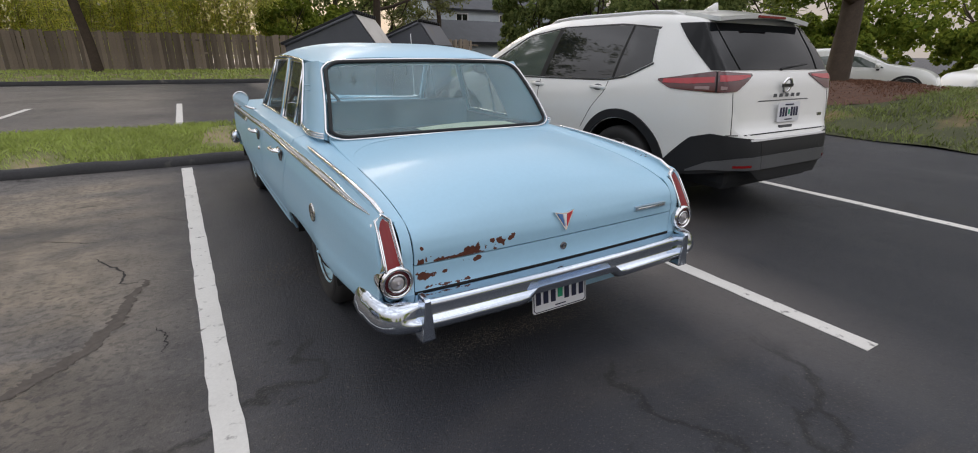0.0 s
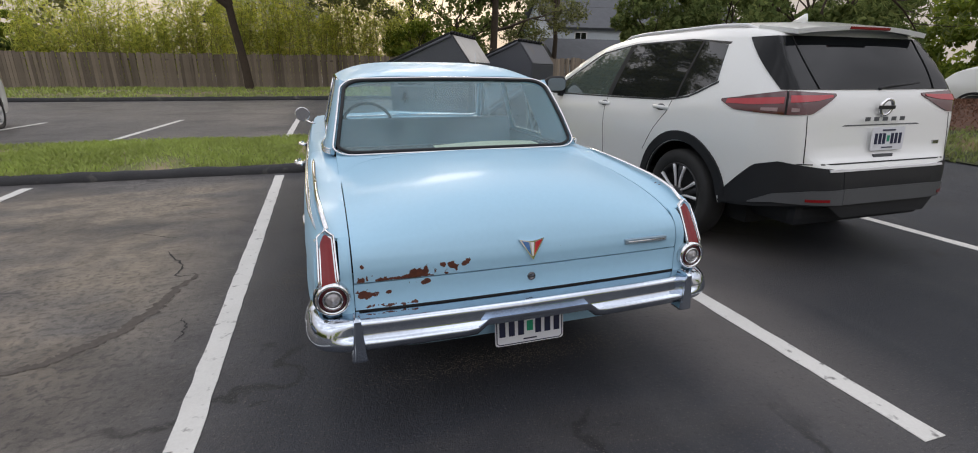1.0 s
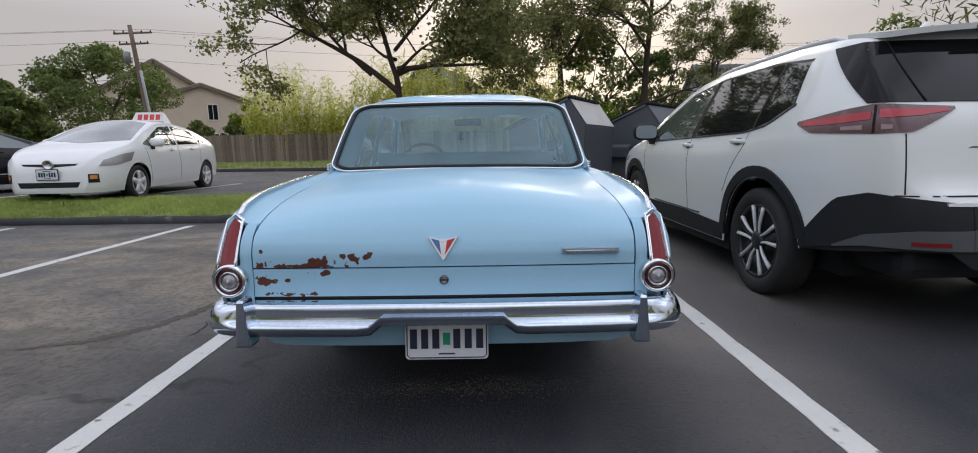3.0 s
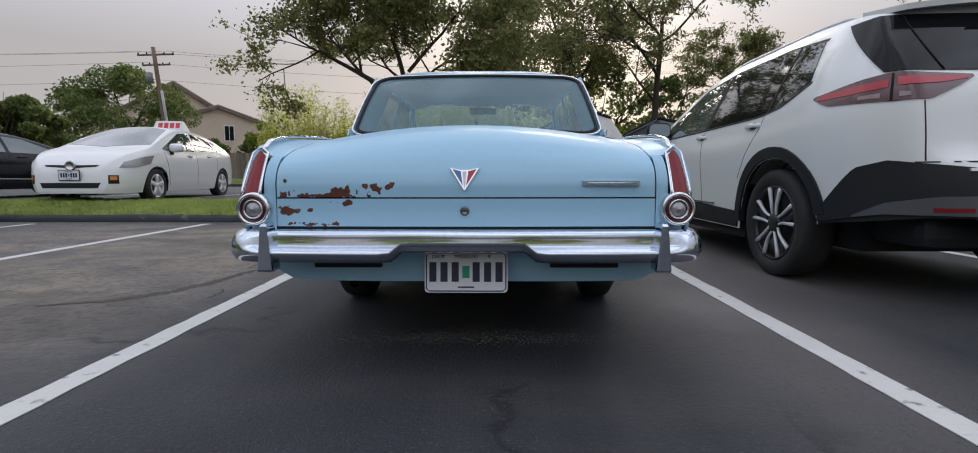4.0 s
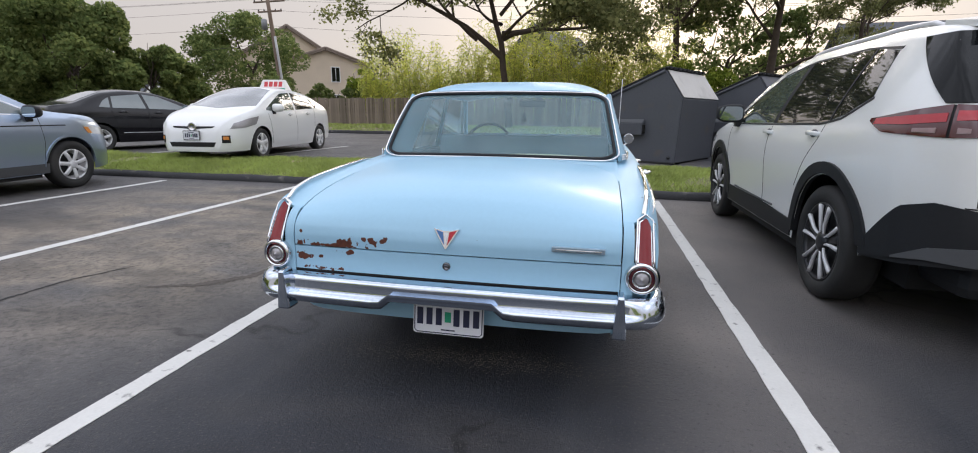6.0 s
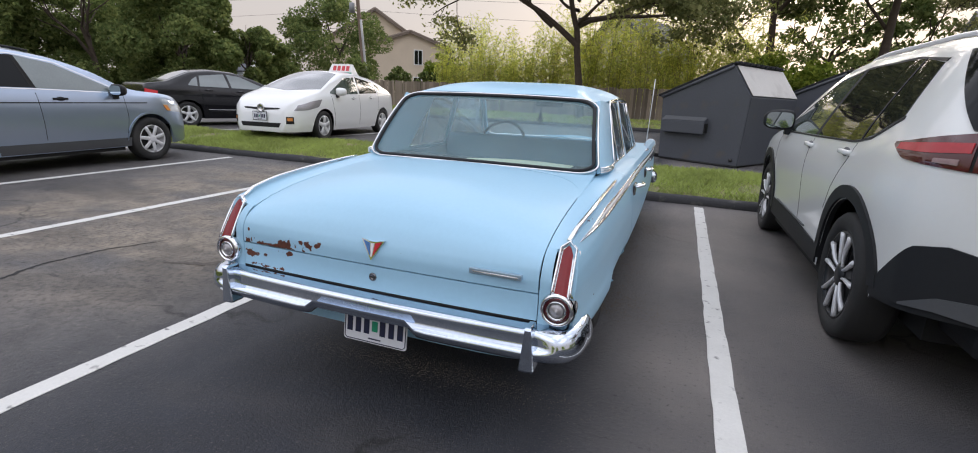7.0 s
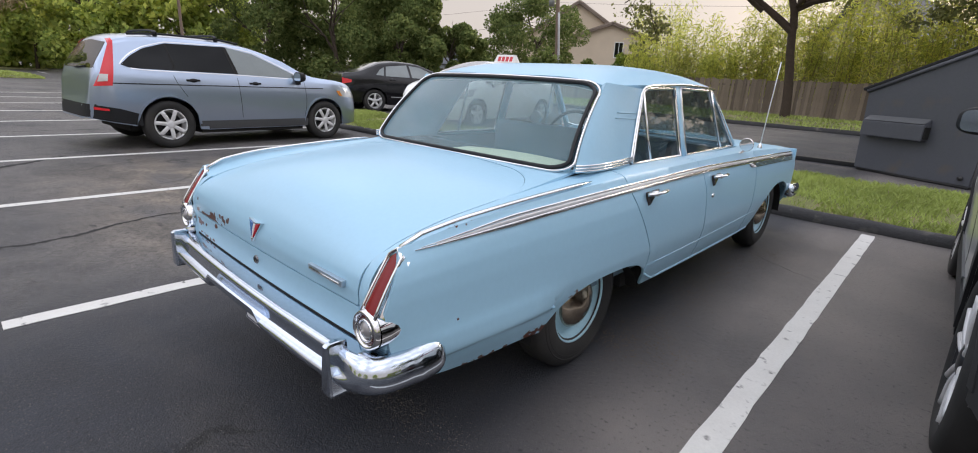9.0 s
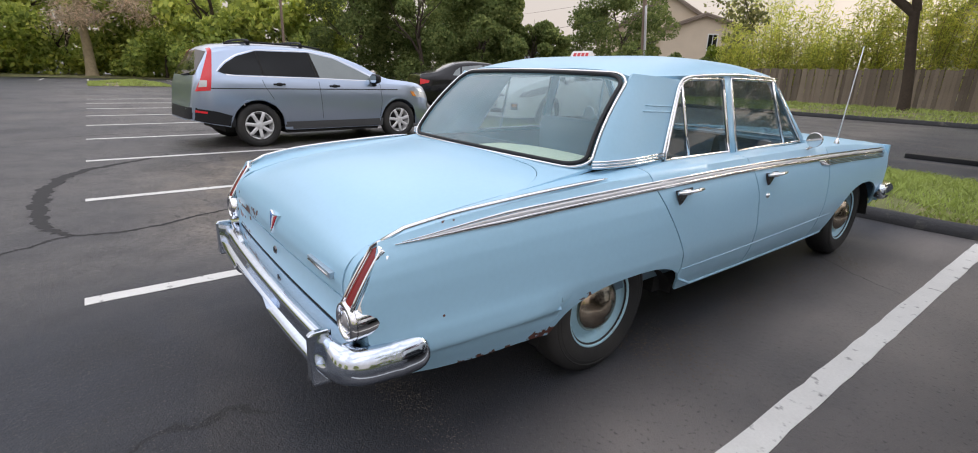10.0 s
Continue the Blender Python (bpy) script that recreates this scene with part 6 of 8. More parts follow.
for k in (-1, 1):
    swept("glass_edge", [Vector((k * 0.0, 1.1, 1.2 + 0.335 * i / 11)) + (rear_glass[i * 90 + (13 if k > 0 else 76)] - Vector((0, 1.1, 1.2 + 0.335 * i / 11))) * 1.004 for i in range(12)], bar_profile(0.006, 0.006), M_BLACK, ROGUE, "thin black glass joint")
for k in (-1, 1):
    B("rear_reflector", [(min(k * 0.63, k * 0.5), 0.5), (max(k * 0.63, k * 0.5), 0.5)], [(min(k * 0.63, k * 0.5), 0.518), (max(k * 0.63, k * 0.5), 0.518)], M_REDLENS, "red bumper reflector", proud=0.02, nu=5, nv=3)
    spun("parking_sensor", [(0.014, 0.0), (0.012, -0.01), (0.0005, -0.011)], 12, M_GREYPL, ROGUE, "", pose(k * 0.42, 0.022, 0.6, 0, 0, 90))
B("rear_bumper", [(-0.405, 0.478), (0, 0.478), (0.405, 0.478)], [(-0.405, 0.7), (0.0, 0.69), (0.405, 0.7)], M_BLACKPL, "black rear bumper", proud=0.012, nu=30, nv=8)
B("skid_trim", [(-0.405, 0.48), (0.405, 0.48)], [(-0.405, 0.58), (0.405, 0.58)], M_CHARCOAL, "grey bumper skid trim", proud=0.018, nu=26, nv=5)
box_part("rear_diffuser", -0.62, 0.62, 0.14, 0.55, 0.3, 0.48, M_BLACKPL, ROGUE, "black undertray behind the bumper", 0.06)
B("bumper_chrome", [(-0.52, 0.69), (0.52, 0.69)], [(-0.52, 0.703), (0.52, 0.703)], M_ALLOY, "", proud=0.018, nu=14, nv=2)
B("tailgate_seam", [(-0.7, 0.735), (0.7, 0.735)], [(-0.7, 0.742), (0.7, 0.742)], M_BLACK, "", proud=0.002, nu=20, nv=2)
# the crease is a grey strip, its shade put into the colour
B("tailgate_crease", [(-0.36, 0.968), (0.36, 0.968)], [(-0.34, 0.976), (0.34, 0.976)], M_GREYPL, "grey strip painting the shade of a crease above the plate", proud=0.002, nu=16, nv=2)
for k in (-1, 1):
    B("tailgate_seam", [(k * 0.665 - 0.003, 0.745), (k * 0.66 - 0.003, 1.04)], [(k * 0.665 + 0.003, 0.745), (k * 0.66 + 0.003, 1.04)], M_BLACK, "", proud=0.0015, nu=10, nv=2)
sheet("spoiler", lambda u, v: ((2 * u - 1) * (0.6 - 0.0 * v), 0.36 + 0.32 * v + 0.03 * (2 * u - 1) ** 2, 1.605 + 0.048 * v - 0.035 * (2 * u - 1) ** 2), 21, 6, M_WHITECAR, ROGUE, "white roof spoiler", thick=0.03)
box_part("brake_light", -0.18, 0.18, 0.352, 0.372, 1.578, 1.596, M_REDLENS, ROGUE, "high brake light", 0.003)
fin = bmesh.new()
bmesh.ops.create_cone(fin, cap_ends=True, segments=12, radius1=0.06, radius2=0.008, depth=0.075, matrix=Matrix.Translation((0, 0.95, 1.69)) @ Matrix.Diagonal((0.4, 1.7, 1, 1)))
for v in fin.verts:
    if v.co.z > 1.7:
        v.co.y -= 0.07
part("roof_fin", fin, M_WHITECAR, ROGUE, "shark-fin aerial", True)
swept("rear_wiper", along([(0.0, 0.22, 1.2), (0.1, 0.225, 1.215), (0.42, 0.25, 1.235)], 8), bar_profile(0.03, 0.02), M_BLACKPL, ROGUE, "black rear wiper")
far_plate(ROGUE, 0.02, 0.095, 0.885, 0, -4)
badge = spun("round_badge", [(0.062, 0.0), (0.06, -0.012), (0.045, -0.012), (0.042, -0.002)], 28, M_CHROME, ROGUE, "chrome ring badge", pose(0, 0.142, 1.085, 0, -8, 90))
box_part("badge_bar", -0.07, 0.07, 0.125, 0.14, 1.073, 1.097, M_DARKALLOY, ROGUE, "", 0.003)
bars(ROGUE, [(-0.2 + 0.08 * k, -0.155 + 0.08 * k, 1.0, 1.026) for k in range(5)], M_GREYPL, y=0.115, name="badge_letter")
box_part("trim_badge", 0.5, 0.56, 0.11, 0.122, 0.83, 0.855, M_DULLCHROME, ROGUE, "", 0.002)
box_part("tailgate_grip", -0.09, 0.09, 0.085, 0.1, 0.76, 0.785, M_GREYPL, ROGUE, "", 0.004)
panel("windscreen", bvh, [(-0.72, 3.5), (0, 3.62), (0.72, 3.5)], [(-0.58, 2.66), (0, 2.58), (0.58, 2.66)], "+z", M_SCREEN, ROGUE, "windscreen", nu=20, nv=10)


# -- the other cars share one builder --
def plain_car(name, m, label, sp, paint, win, wheels, mirror_at, handles, group=""):
    car = thing(name, m, label, "car", group)
    body, bvh = modern_shell(sp, car, paint)
    for s, k in (("-x", -1), ("+x", 1)):
        for nm, lo, up, mt in win:
            panel(nm, bvh, lo, up, s, mt, car, "side glass", nu=16, nv=6)
        for y, z in handles:
            handle_on(car, bvh, k, y, z, sp.get("handle", paint))
        small_mirror(car, k, sp["W"] + 0.06, *mirror_at, sp.get("mirror", paint))
        for y in (sp["oh"], sp["oh"] + sp["wb"]):
            alloy_wheel(car, k, y, sp, "plain")
    return car, bvh


CRV_S = dict(L=4.52, W=0.91, wb=2.62, oh=0.96, r=0.345, arch=0.06, lean=0.3, spokes=7, spoke_w=0.055, rim=0.63, wheel_label="black tyre on silver seven-spoke alloy wheel", handle=M_BLACKPL, mirror=M_BLACKPL,
             roof=[(0, 0.45), (0.02, 0.62), (0.06, 0.72), (0.1, 0.95), (0.14, 1.08), (0.3, 1.37), (0.41, 1.53), (0.6, 1.59), (1.2, 1.635), (1.8, 1.63), (2.3, 1.57), (2.8, 1.41), (3.2, 1.19), (3.4, 1.12), (4.0, 1.05), (4.3, 0.95), (4.44, 0.78), (4.52, 0.42)],
             belt=[(0, 0.44), (0.06, 0.7), (0.1, 0.93), (0.2, 1.06), (1.0, 1.06), (2.0, 1.03), (3.2, 1.01), (3.6, 1.0), (4.1, 0.94), (4.4, 0.76), (4.52, 0.4)],
             plan=[(0, 0.5), (0.04, 0.62), (0.1, 0.72), (0.2, 0.81), (0.35, 0.865), (0.7, 0.9), (2.0, 0.91), (3.6, 0.9), (4.0, 0.86), (4.3, 0.74), (4.45, 0.6), (4.52, 0.45)],
             sill=[(0, 0.45), (0.3, 0.38), (0.55, 0.33), (1.5, 0.25), (3.3, 0.25), (4.0, 0.25), (4.52, 0.28)])
crv, bv = plain_car("silver_suv", Matrix.Translation((-7.66, 1.53, 0)) @ pose(0, 0, 0, 0, 0, 4.5) @ Matrix.Translation((0, -0.96, 0)), "blue-silver compact SUV with roof bars and tall red tail lamps", CRV_S, M_SILVER,
                    [("front_window", [(2.03, 1.1), (3.1, 1.07)], [(1.93, 1.5), (2.35, 1.425), (3.12, 1.085)], M_SKYGLASS), ("rear_window", [(1.12, 1.115), (1.97, 1.102)], [(1.07, 1.49), (1.88, 1.503)], M_TAILGLASS), ("quarter_window", [(0.45, 1.165), (0.53, 1.13), (0.7, 1.122), (1.09, 1.115)], [(0.46, 1.18), (0.58, 1.29), (0.76, 1.4), (1.04, 1.485)], M_TAILGLASS), ("pillar", [(1.09, 1.115), (1.12, 1.115)], [(1.04, 1.485), (1.07, 1.49)], M_BLACK), ("pillar", [(1.97, 1.102), (2.03, 1.1)], [(1.88, 1.503), (1.93, 1.5)], M_BLACK)],
                    None, (3.02, 1.1), [(1.33, 0.985), (2.28, 0.965)])
for s in ("-x", "+x"):
    Q = lambda nm, lo, up, mt, lb="", **kw: panel(nm, bv, lo, up, s, mt, crv, lb, **kw)
    Q("window_chrome", [(0.47, 1.17), (0.53, 1.12), (0.7, 1.1), (2.0, 1.083), (3.14, 1.05)], [(0.475, 1.182), (0.535, 1.132), (0.7, 1.112), (2.0, 1.095), (3.14, 1.062)], M_CHROME, "chrome sill moulding", nu=26, nv=2)
    Q("window_arc", [(0.44, 1.165), (0.45, 1.19), (0.57, 1.303), (0.75, 1.412), (1.05, 1.5), (1.9, 1.514), (2.37, 1.436), (3.14, 1.085)], [(0.428, 1.165), (0.438, 1.196), (0.56, 1.315), (0.745, 1.425), (1.05, 1.513), (1.9, 1.527), (2.38, 1.448), (3.16, 1.09)], M_CHROME, "chrome window arc", nu=40, nv=2)
    Q("side_strip", [(0.3, 0.91), (3.55, 0.905)], [(0.3, 0.925), (3.55, 0.92)], M_BLACKPL, "thin dark side strip", nu=24, nv=2)
    Q("sill_cladding", [(1.38, 0.26), (3.2, 0.26)], [(1.36, 0.39), (3.22, 0.39)], M_CHARCOAL, "dark sill cladding", nu=16, nv=4)
    Q("bumper_cladding", [(0.02, 0.452), (0.3, 0.39), (0.6, 0.34)], [(0.05, 0.63), (0.35, 0.58), (0.6, 0.5)], M_BLACKPL, "dark bumper corner", nu=10, nv=4)
    Q("bumper_reflector", [(0.1, 0.56), (0.24, 0.545)], [(0.1, 0.595), (0.24, 0.575)], M_REDBRIGHT, "red reflector", nu=4, nv=3, proud=0.012)
    Q("tail_lamp", [(0.13, 0.87), (0.31, 0.885)], [(0.4, 1.49), (0.44, 1.5)], M_REDBRIGHT, "tall bright red tail lamp", nu=8, nv=20, proud=0.012)
    Q("tail_clear", [(0.17, 0.93), (0.27, 0.94)], [(0.2, 1.03), (0.285, 1.03)], M_CLEARLENS, "", nu=5, nv=5, proud=0.016)
    for a in (0.96, 3.58):
        arc = lambda R, c=a: [(c + R * math.cos(t), 0.345 + R * math.sin(t)) for t in np.linspace(math.pi, 0, 15)]
        Q("arch_lip", arc(0.405), arc(0.43), M_SILVER, "flared wheel arch lip", nu=20, nv=3, proud=0.012)
    Q("head_lamp", [(3.95, 0.78), (4.35, 0.74)], [(3.85, 0.9), (4.25, 0.86)], M_CLEARLENS, "clear head lamp", nu=8, nv=4)
    Q("corner_marker", [(3.9, 0.79), (3.98, 0.785)], [(3.84, 0.88), (3.92, 0.875)], M_AMBER, "amber corner marker", nu=4, nv=4, proud=0.01)
seams(crv, bv, [[(2.03, 0.43), (2.0, 1.04)], [(1.22, 0.75), (1.1, 0.95), (1.07, 1.05)], [(3.16, 0.43), (3.2, 0.7), (3.18, 1.02)]])
panel("rear_glass", bv, [(-0.7, 1.1), (0.7, 1.1)], [(-0.58, 1.45), (0, 1.49), (0.58, 1.45)], "-y", M_TAILGLASS, crv, "dark tailgate glass", nu=16, nv=8)
panel("rear_bumper", bv, [(-0.72, 0.455), (0.72, 0.455)], [(-0.74, 0.63), (0.74, 0.63)], "-y", M_BLACKPL, crv, "dark rear bumper", nu=16, nv=4)
panel("windscreen", bv, [(-0.7, 3.3), (0, 3.42), (0.7, 3.3)], [(-0.56, 2.42), (0, 2.34), (0.56, 2.42)], "+z", M_SCREEN, crv, "windscreen", nu=16, nv=8)
far_plate(crv, 0, 0.07, 0.88, 0, -10)
for y in (1.0, 1.85):
    swept("roof_bar", along([(-0.55, y, 1.575), (-0.5, y, 1.655), (0, y, 1.67), (0.5, y, 1.655), (0.55, y, 1.575)], 13), bar_profile(0.06, 0.025), M_BLACKPL, crv, "dark cross roof bar")
for k in (-1, 1):
    swept("roof_rail", [bv.ray_cast(Vector((k * 0.53, y, 3)), Vector((0, 0, -1)))[0] + Vector((0, 0, 0.03)) for y in np.linspace(0.65, 2.2, 12)], bar_profile(0.03, 0.03), M_BLACKPL, crv, "dark roof rail")
swept("rear_wiper", along([(0, 0.13, 1.1), (0.35, 0.15, 1.12)], 4), bar_profile(0.03, 0.02), M_BLACKPL, crv)

# short overhangs
def shorter(ob):
    for v in ob.data.vertices:
        if v.co.y < 0.5:
            v.co.y = 0.5 - (0.5 - v.co.y) * 0.7
        elif v.co.y > 4.1:
            v.co.y = 4.1 + (v.co.y - 4.1) * 0.7


for ob in list(crv.children):
    if ob.type == "MESH" and ob.matrix_local == Matrix.Identity(4):
        shorter(ob)
    elif ob.name.startswith("number_plate"):
        ob.location.y += 0.11

PRI_S = dict(L=4.46, W=0.87, wb=2.70, oh=0.82, r=0.31, arch=0.05, lean=0.3, spokes=5, spoke_w=0.075, rim=0.66, wheel_label="black tyre on silver five-spoke wheel",
             roof=[(0, 0.42), (0.02, 0.7), (0.06, 0.92), (0.12, 1.03), (0.5, 1.17), (0.9, 1.31), (1.4, 1.43), (1.9, 1.49), (2.3, 1.475), (2.8, 1.33), (3.3, 1.12), (3.6, 1.0), (3.75, 0.965), (4.1, 0.87), (4.3, 0.76), (4.42, 0.6), (4.46, 0.32)],
             belt=[(0, 0.4), (0.06, 0.9), (0.15, 0.99), (0.8, 1.0), (1.6, 0.97), (2.6, 0.93), (3.4, 0.9), (3.7, 0.88), (4.1, 0.76), (4.4, 0.55), (4.46, 0.3)],
             plan=[(0, 0.66), (0.1, 0.78), (0.4, 0.84), (1.2, 0.87), (3.4, 0.87), (3.9, 0.84), (4.2, 0.76), (4.38, 0.62), (4.46, 0.5)],
             sill=[(0, 0.3), (0.5, 0.26), (1.3, 0.2), (3.2, 0.2), (4.0, 0.2), (4.46, 0.2)])
prius, bp = plain_car("white_hatchback", Matrix.Translation((-7.2, 9.95, 0.18)) @ pose(0, 0, 0, 0, 0, 186) @ Matrix.Translation((0, -0.82, 0)), "white hybrid hatchback with lit-looking fog lamps and a roof sign", PRI_S, M_WHITE2,
                      [("front_window", [(2.05, 0.98), (3.05, 0.955), (3.2, 0.97)], [(2.0, 1.36), (2.4, 1.33), (3.2, 1.0)], M_TINTGLASS), ("rear_window", [(1.1, 1.02), (1.98, 0.985)], [(1.2, 1.27), (1.93, 1.365)], M_DARKGLASS), ("quarter_window", [(0.72, 1.05), (1.03, 1.025)], [(0.98, 1.2), (1.12, 1.25)], M_DARKGLASS)],
                      None, (2.95, 1.02), [(1.45, 0.9), (2.3, 0.88)])
seams(prius, bp, [[(2.02, 0.3), (2.02, 0.97)], [(1.12, 0.6), (1.05, 1.0)], [(3.1, 0.3), (3.2, 0.92)]])
panel("windscreen", bp, [(-0.7, 3.4), (0, 3.58), (0.7, 3.4)], [(-0.52, 2.5), (0, 2.4), (0.52, 2.5)], "+z", M_SCREEN, prius, "raked windscreen", nu=18, nv=10)
F = lambda nm, lo, up, mt, lb="", **kw: panel(nm, bp, lo, up, "+y", mt, prius, lb, **kw)
F("lower_grille", [(-0.42, 0.29), (0.42, 0.29)], [(-0.46, 0.375), (0.46, 0.375)], M_BLACK, "black lower grille", nu=14, nv=4)
F("upper_grille", [(-0.38, 0.635), (0, 0.61), (0.38, 0.635)], [(-0.42, 0.665), (0, 0.66), (0.42, 0.665)], M_BLACK, "narrow upper grille", nu=14, nv=3)
spun("oval_badge", [(0.085, 0.0), (0.08, -0.014), (0.06, -0.014), (0.052, -0.003), (0.0005, -0.003)], 24, M_DULLCHROME, prius, "chrome oval badge", pose(0, 4.425, 0.655, 0, 0, -90))
for k in (-1, 1):
    lo, hi = sorted((k * 0.56, k * 0.67))
    F("fog_lamp", [(lo, 0.36), (hi, 0.36)], [(lo, 0.5), (hi, 0.5)], M_BLACK, "fog lamp recess", nu=4, nv=4)
    F("fog_lens", [(lo + 0.02, 0.42), (hi - 0.02, 0.42)], [(lo + 0.02, 0.48), (hi - 0.02, 0.48)], M_AMBER, "amber fog lens", nu=4, nv=3, proud=0.01)
    s = "+x" if k > 0 else "-x"
    panel("head_lamp", bp, [(3.72, 0.7), (4.05, 0.635), (4.3, 0.62)], [(3.58, 0.85), (3.9, 0.81), (4.22, 0.72)], s, M_GREYLENS, prius, "clear swept-back head lamp", nu=8, nv=4, proud=0.008)
pl = far_plate(prius, 0, 4.475, 0.5, 180, 0)
box_part("plate_frame", -0.165, 0.165, 0.004, 0.012, -0.088, 0.088, M_BLACK, pl, "", 0.004)
# delivery sign on its roof
sign = thing("roof_sign", Matrix.Translation((-7.1, 9.4, 1.595)) @ pose(0, 0, 0, 0, 0, 6) @ Matrix.Diagonal((1.2, 0.9, 0.9, 1)), "red and white wedge-shaped delivery sign on car roof", "car sign")
M_SIGNW = mat("sign_white", (0.75, 0.74, 0.72), 0.4, var=0.04)
M_SIGNR = mat("sign_red", (0.55, 0.04, 0.05), 0.4, var=0.08)


def prism(name, w, d0, d1, z0, z1, w1, material, parent, off=0.0):
    vs = [(-w, -d0, z0), (w, -d0, z0), (w, d0, z0), (-w, d0, z0), (-w1, -d1, z1), (w1, -d1, z1), (w1, d1, z1), (-w1, d1, z1)]
    return raw(name, vs, [(3, 2, 1, 0), (4, 5, 6, 7), (0, 1, 5, 4), (1, 2, 6, 5), (2, 3, 7, 6), (3, 0, 4, 7)], material, parent, smooth=False, bevel=0.01)


prism("sign_base", 0.3, 0.17, 0.17, -0.03, 0.03, 0.3, M_SIGNW, sign)
prism("sign_body", 0.29, 0.16, 0.06, 0.03, 0.3, 0.22, M_SIGNW, sign)
for s in (-1, 1):
    raw("sign_panel", [(-0.25, s * 0.15, 0.09), (0.25, s * 0.15, 0.09), (0.205, s * 0.074, 0.285), (-0.205, s * 0.074, 0.285)], [(0, 1, 2, 3)], M_SIGNW, sign, "white sign panel", smooth=False, thick=0.003)
    for k in range(4):
        x = -0.17 + 0.1 * k
        raw("sign_letter", [(x, s * 0.141, 0.12), (x + 0.075, s * 0.141, 0.12), (x + 0.075, s * 0.092, 0.25), (x, s * 0.092, 0.25)], [(0, 1, 2, 3)], M_SIGNR, sign, smooth=False, thick=0.003)
    raw("sign_stripe", [(-0.27, s * 0.158, 0.05), (0.27, s * 0.158, 0.05), (0.262, s * 0.147, 0.08), (-0.262, s * 0.147, 0.08)], [(0, 1, 2, 3)], M_GREEN, sign, "green stripe", smooth=False, thick=0.003)

CIV_S = dict(L=4.5, W=0.875, wb=2.70, oh=0.93, r=0.31, arch=0.05, lean=0.36, spokes=5, spoke_w=0.06, rim=0.66, wheel_label="black tyre on silver five-spoke alloy wheel",
             roof=[(0, 0.42), (0.02, 0.7), (0.05, 0.93), (0.1, 1.02), (0.3, 1.06), (0.5, 1.09), (0.8, 1.22), (1.2, 1.38), (1.7, 1.435), (2.2, 1.41), (2.7, 1.26), (3.2, 1.03), (3.4, 0.96), (4.1, 0.83), (4.35, 0.7), (4.5, 0.35)],
             belt=[(0, 0.4), (0.05, 0.9), (0.1, 0.97), (1.0, 0.96), (2.0, 0.93), (3.0, 0.89), (3.5, 0.87), (4.1, 0.75), (4.4, 0.55), (4.5, 0.3)],
             plan=[(0, 0.7), (0.08, 0.78), (0.4, 0.84), (1.2, 0.875), (3.4, 0.87), (3.9, 0.84), (4.3, 0.7), (4.5, 0.5)],
             sill=[(0, 0.3), (0.5, 0.26), (1.3, 0.2), (3.2, 0.2), (4.5, 0.2)])
civic, bc = plain_car("black_sedan", Matrix.Translation((-11.25, 7.92, 0.185)) @ pose(0, 0, 0, 0, 0, -16) @ Matrix.Translation((0, -0.93, 0)), "black compact four-door sedan parked nose away", CIV_S, M_BLACKCAR,
                      [("front_window", [(2.05, 0.975), (3.05, 0.95)], [(2.0, 1.31), (2.35, 1.27), (3.06, 0.97)], M_SKYGLASS), ("rear_window", [(1.25, 0.99), (1.98, 0.98)], [(1.3, 1.25), (1.93, 1.315)], M_SKYGLASS), ("quarter_window", [(0.98, 1.01), (1.2, 0.995)], [(1.1, 1.15), (1.24, 1.23)], M_SKYGLASS)],
                      None, (2.9, 1.0), [(1.45, 0.9), (2.25, 0.88)])
seams(civic, bc, [[(2.02, 0.3), (2.02, 0.95)], [(1.3, 0.65), (1.2, 0.95)]])
for s in ("-x", "+x"):
    panel("tail_lamp", bc, [(0.05, 0.74), (0.28, 0.79)], [(0.06, 0.9), (0.3, 0.85)], s, M_REDBRIGHT, civic, "bright red tail lamp", nu=8, nv=4, proud=0.01)
    panel("body_strip", bc, [(1.4, 0.42), (3.2, 0.4)], [(1.4, 0.435), (3.2, 0.415)], s, M_ALLOY, civic, "thin bright body strip", nu=14, nv=2)
panel("rear_glass", bc, [(-0.55, 0.62), (0.55, 0.62)], [(-0.5, 1.15), (0.5, 1.15)], "+z", M_SCREEN, civic, "raked rear window", nu=14, nv=8)

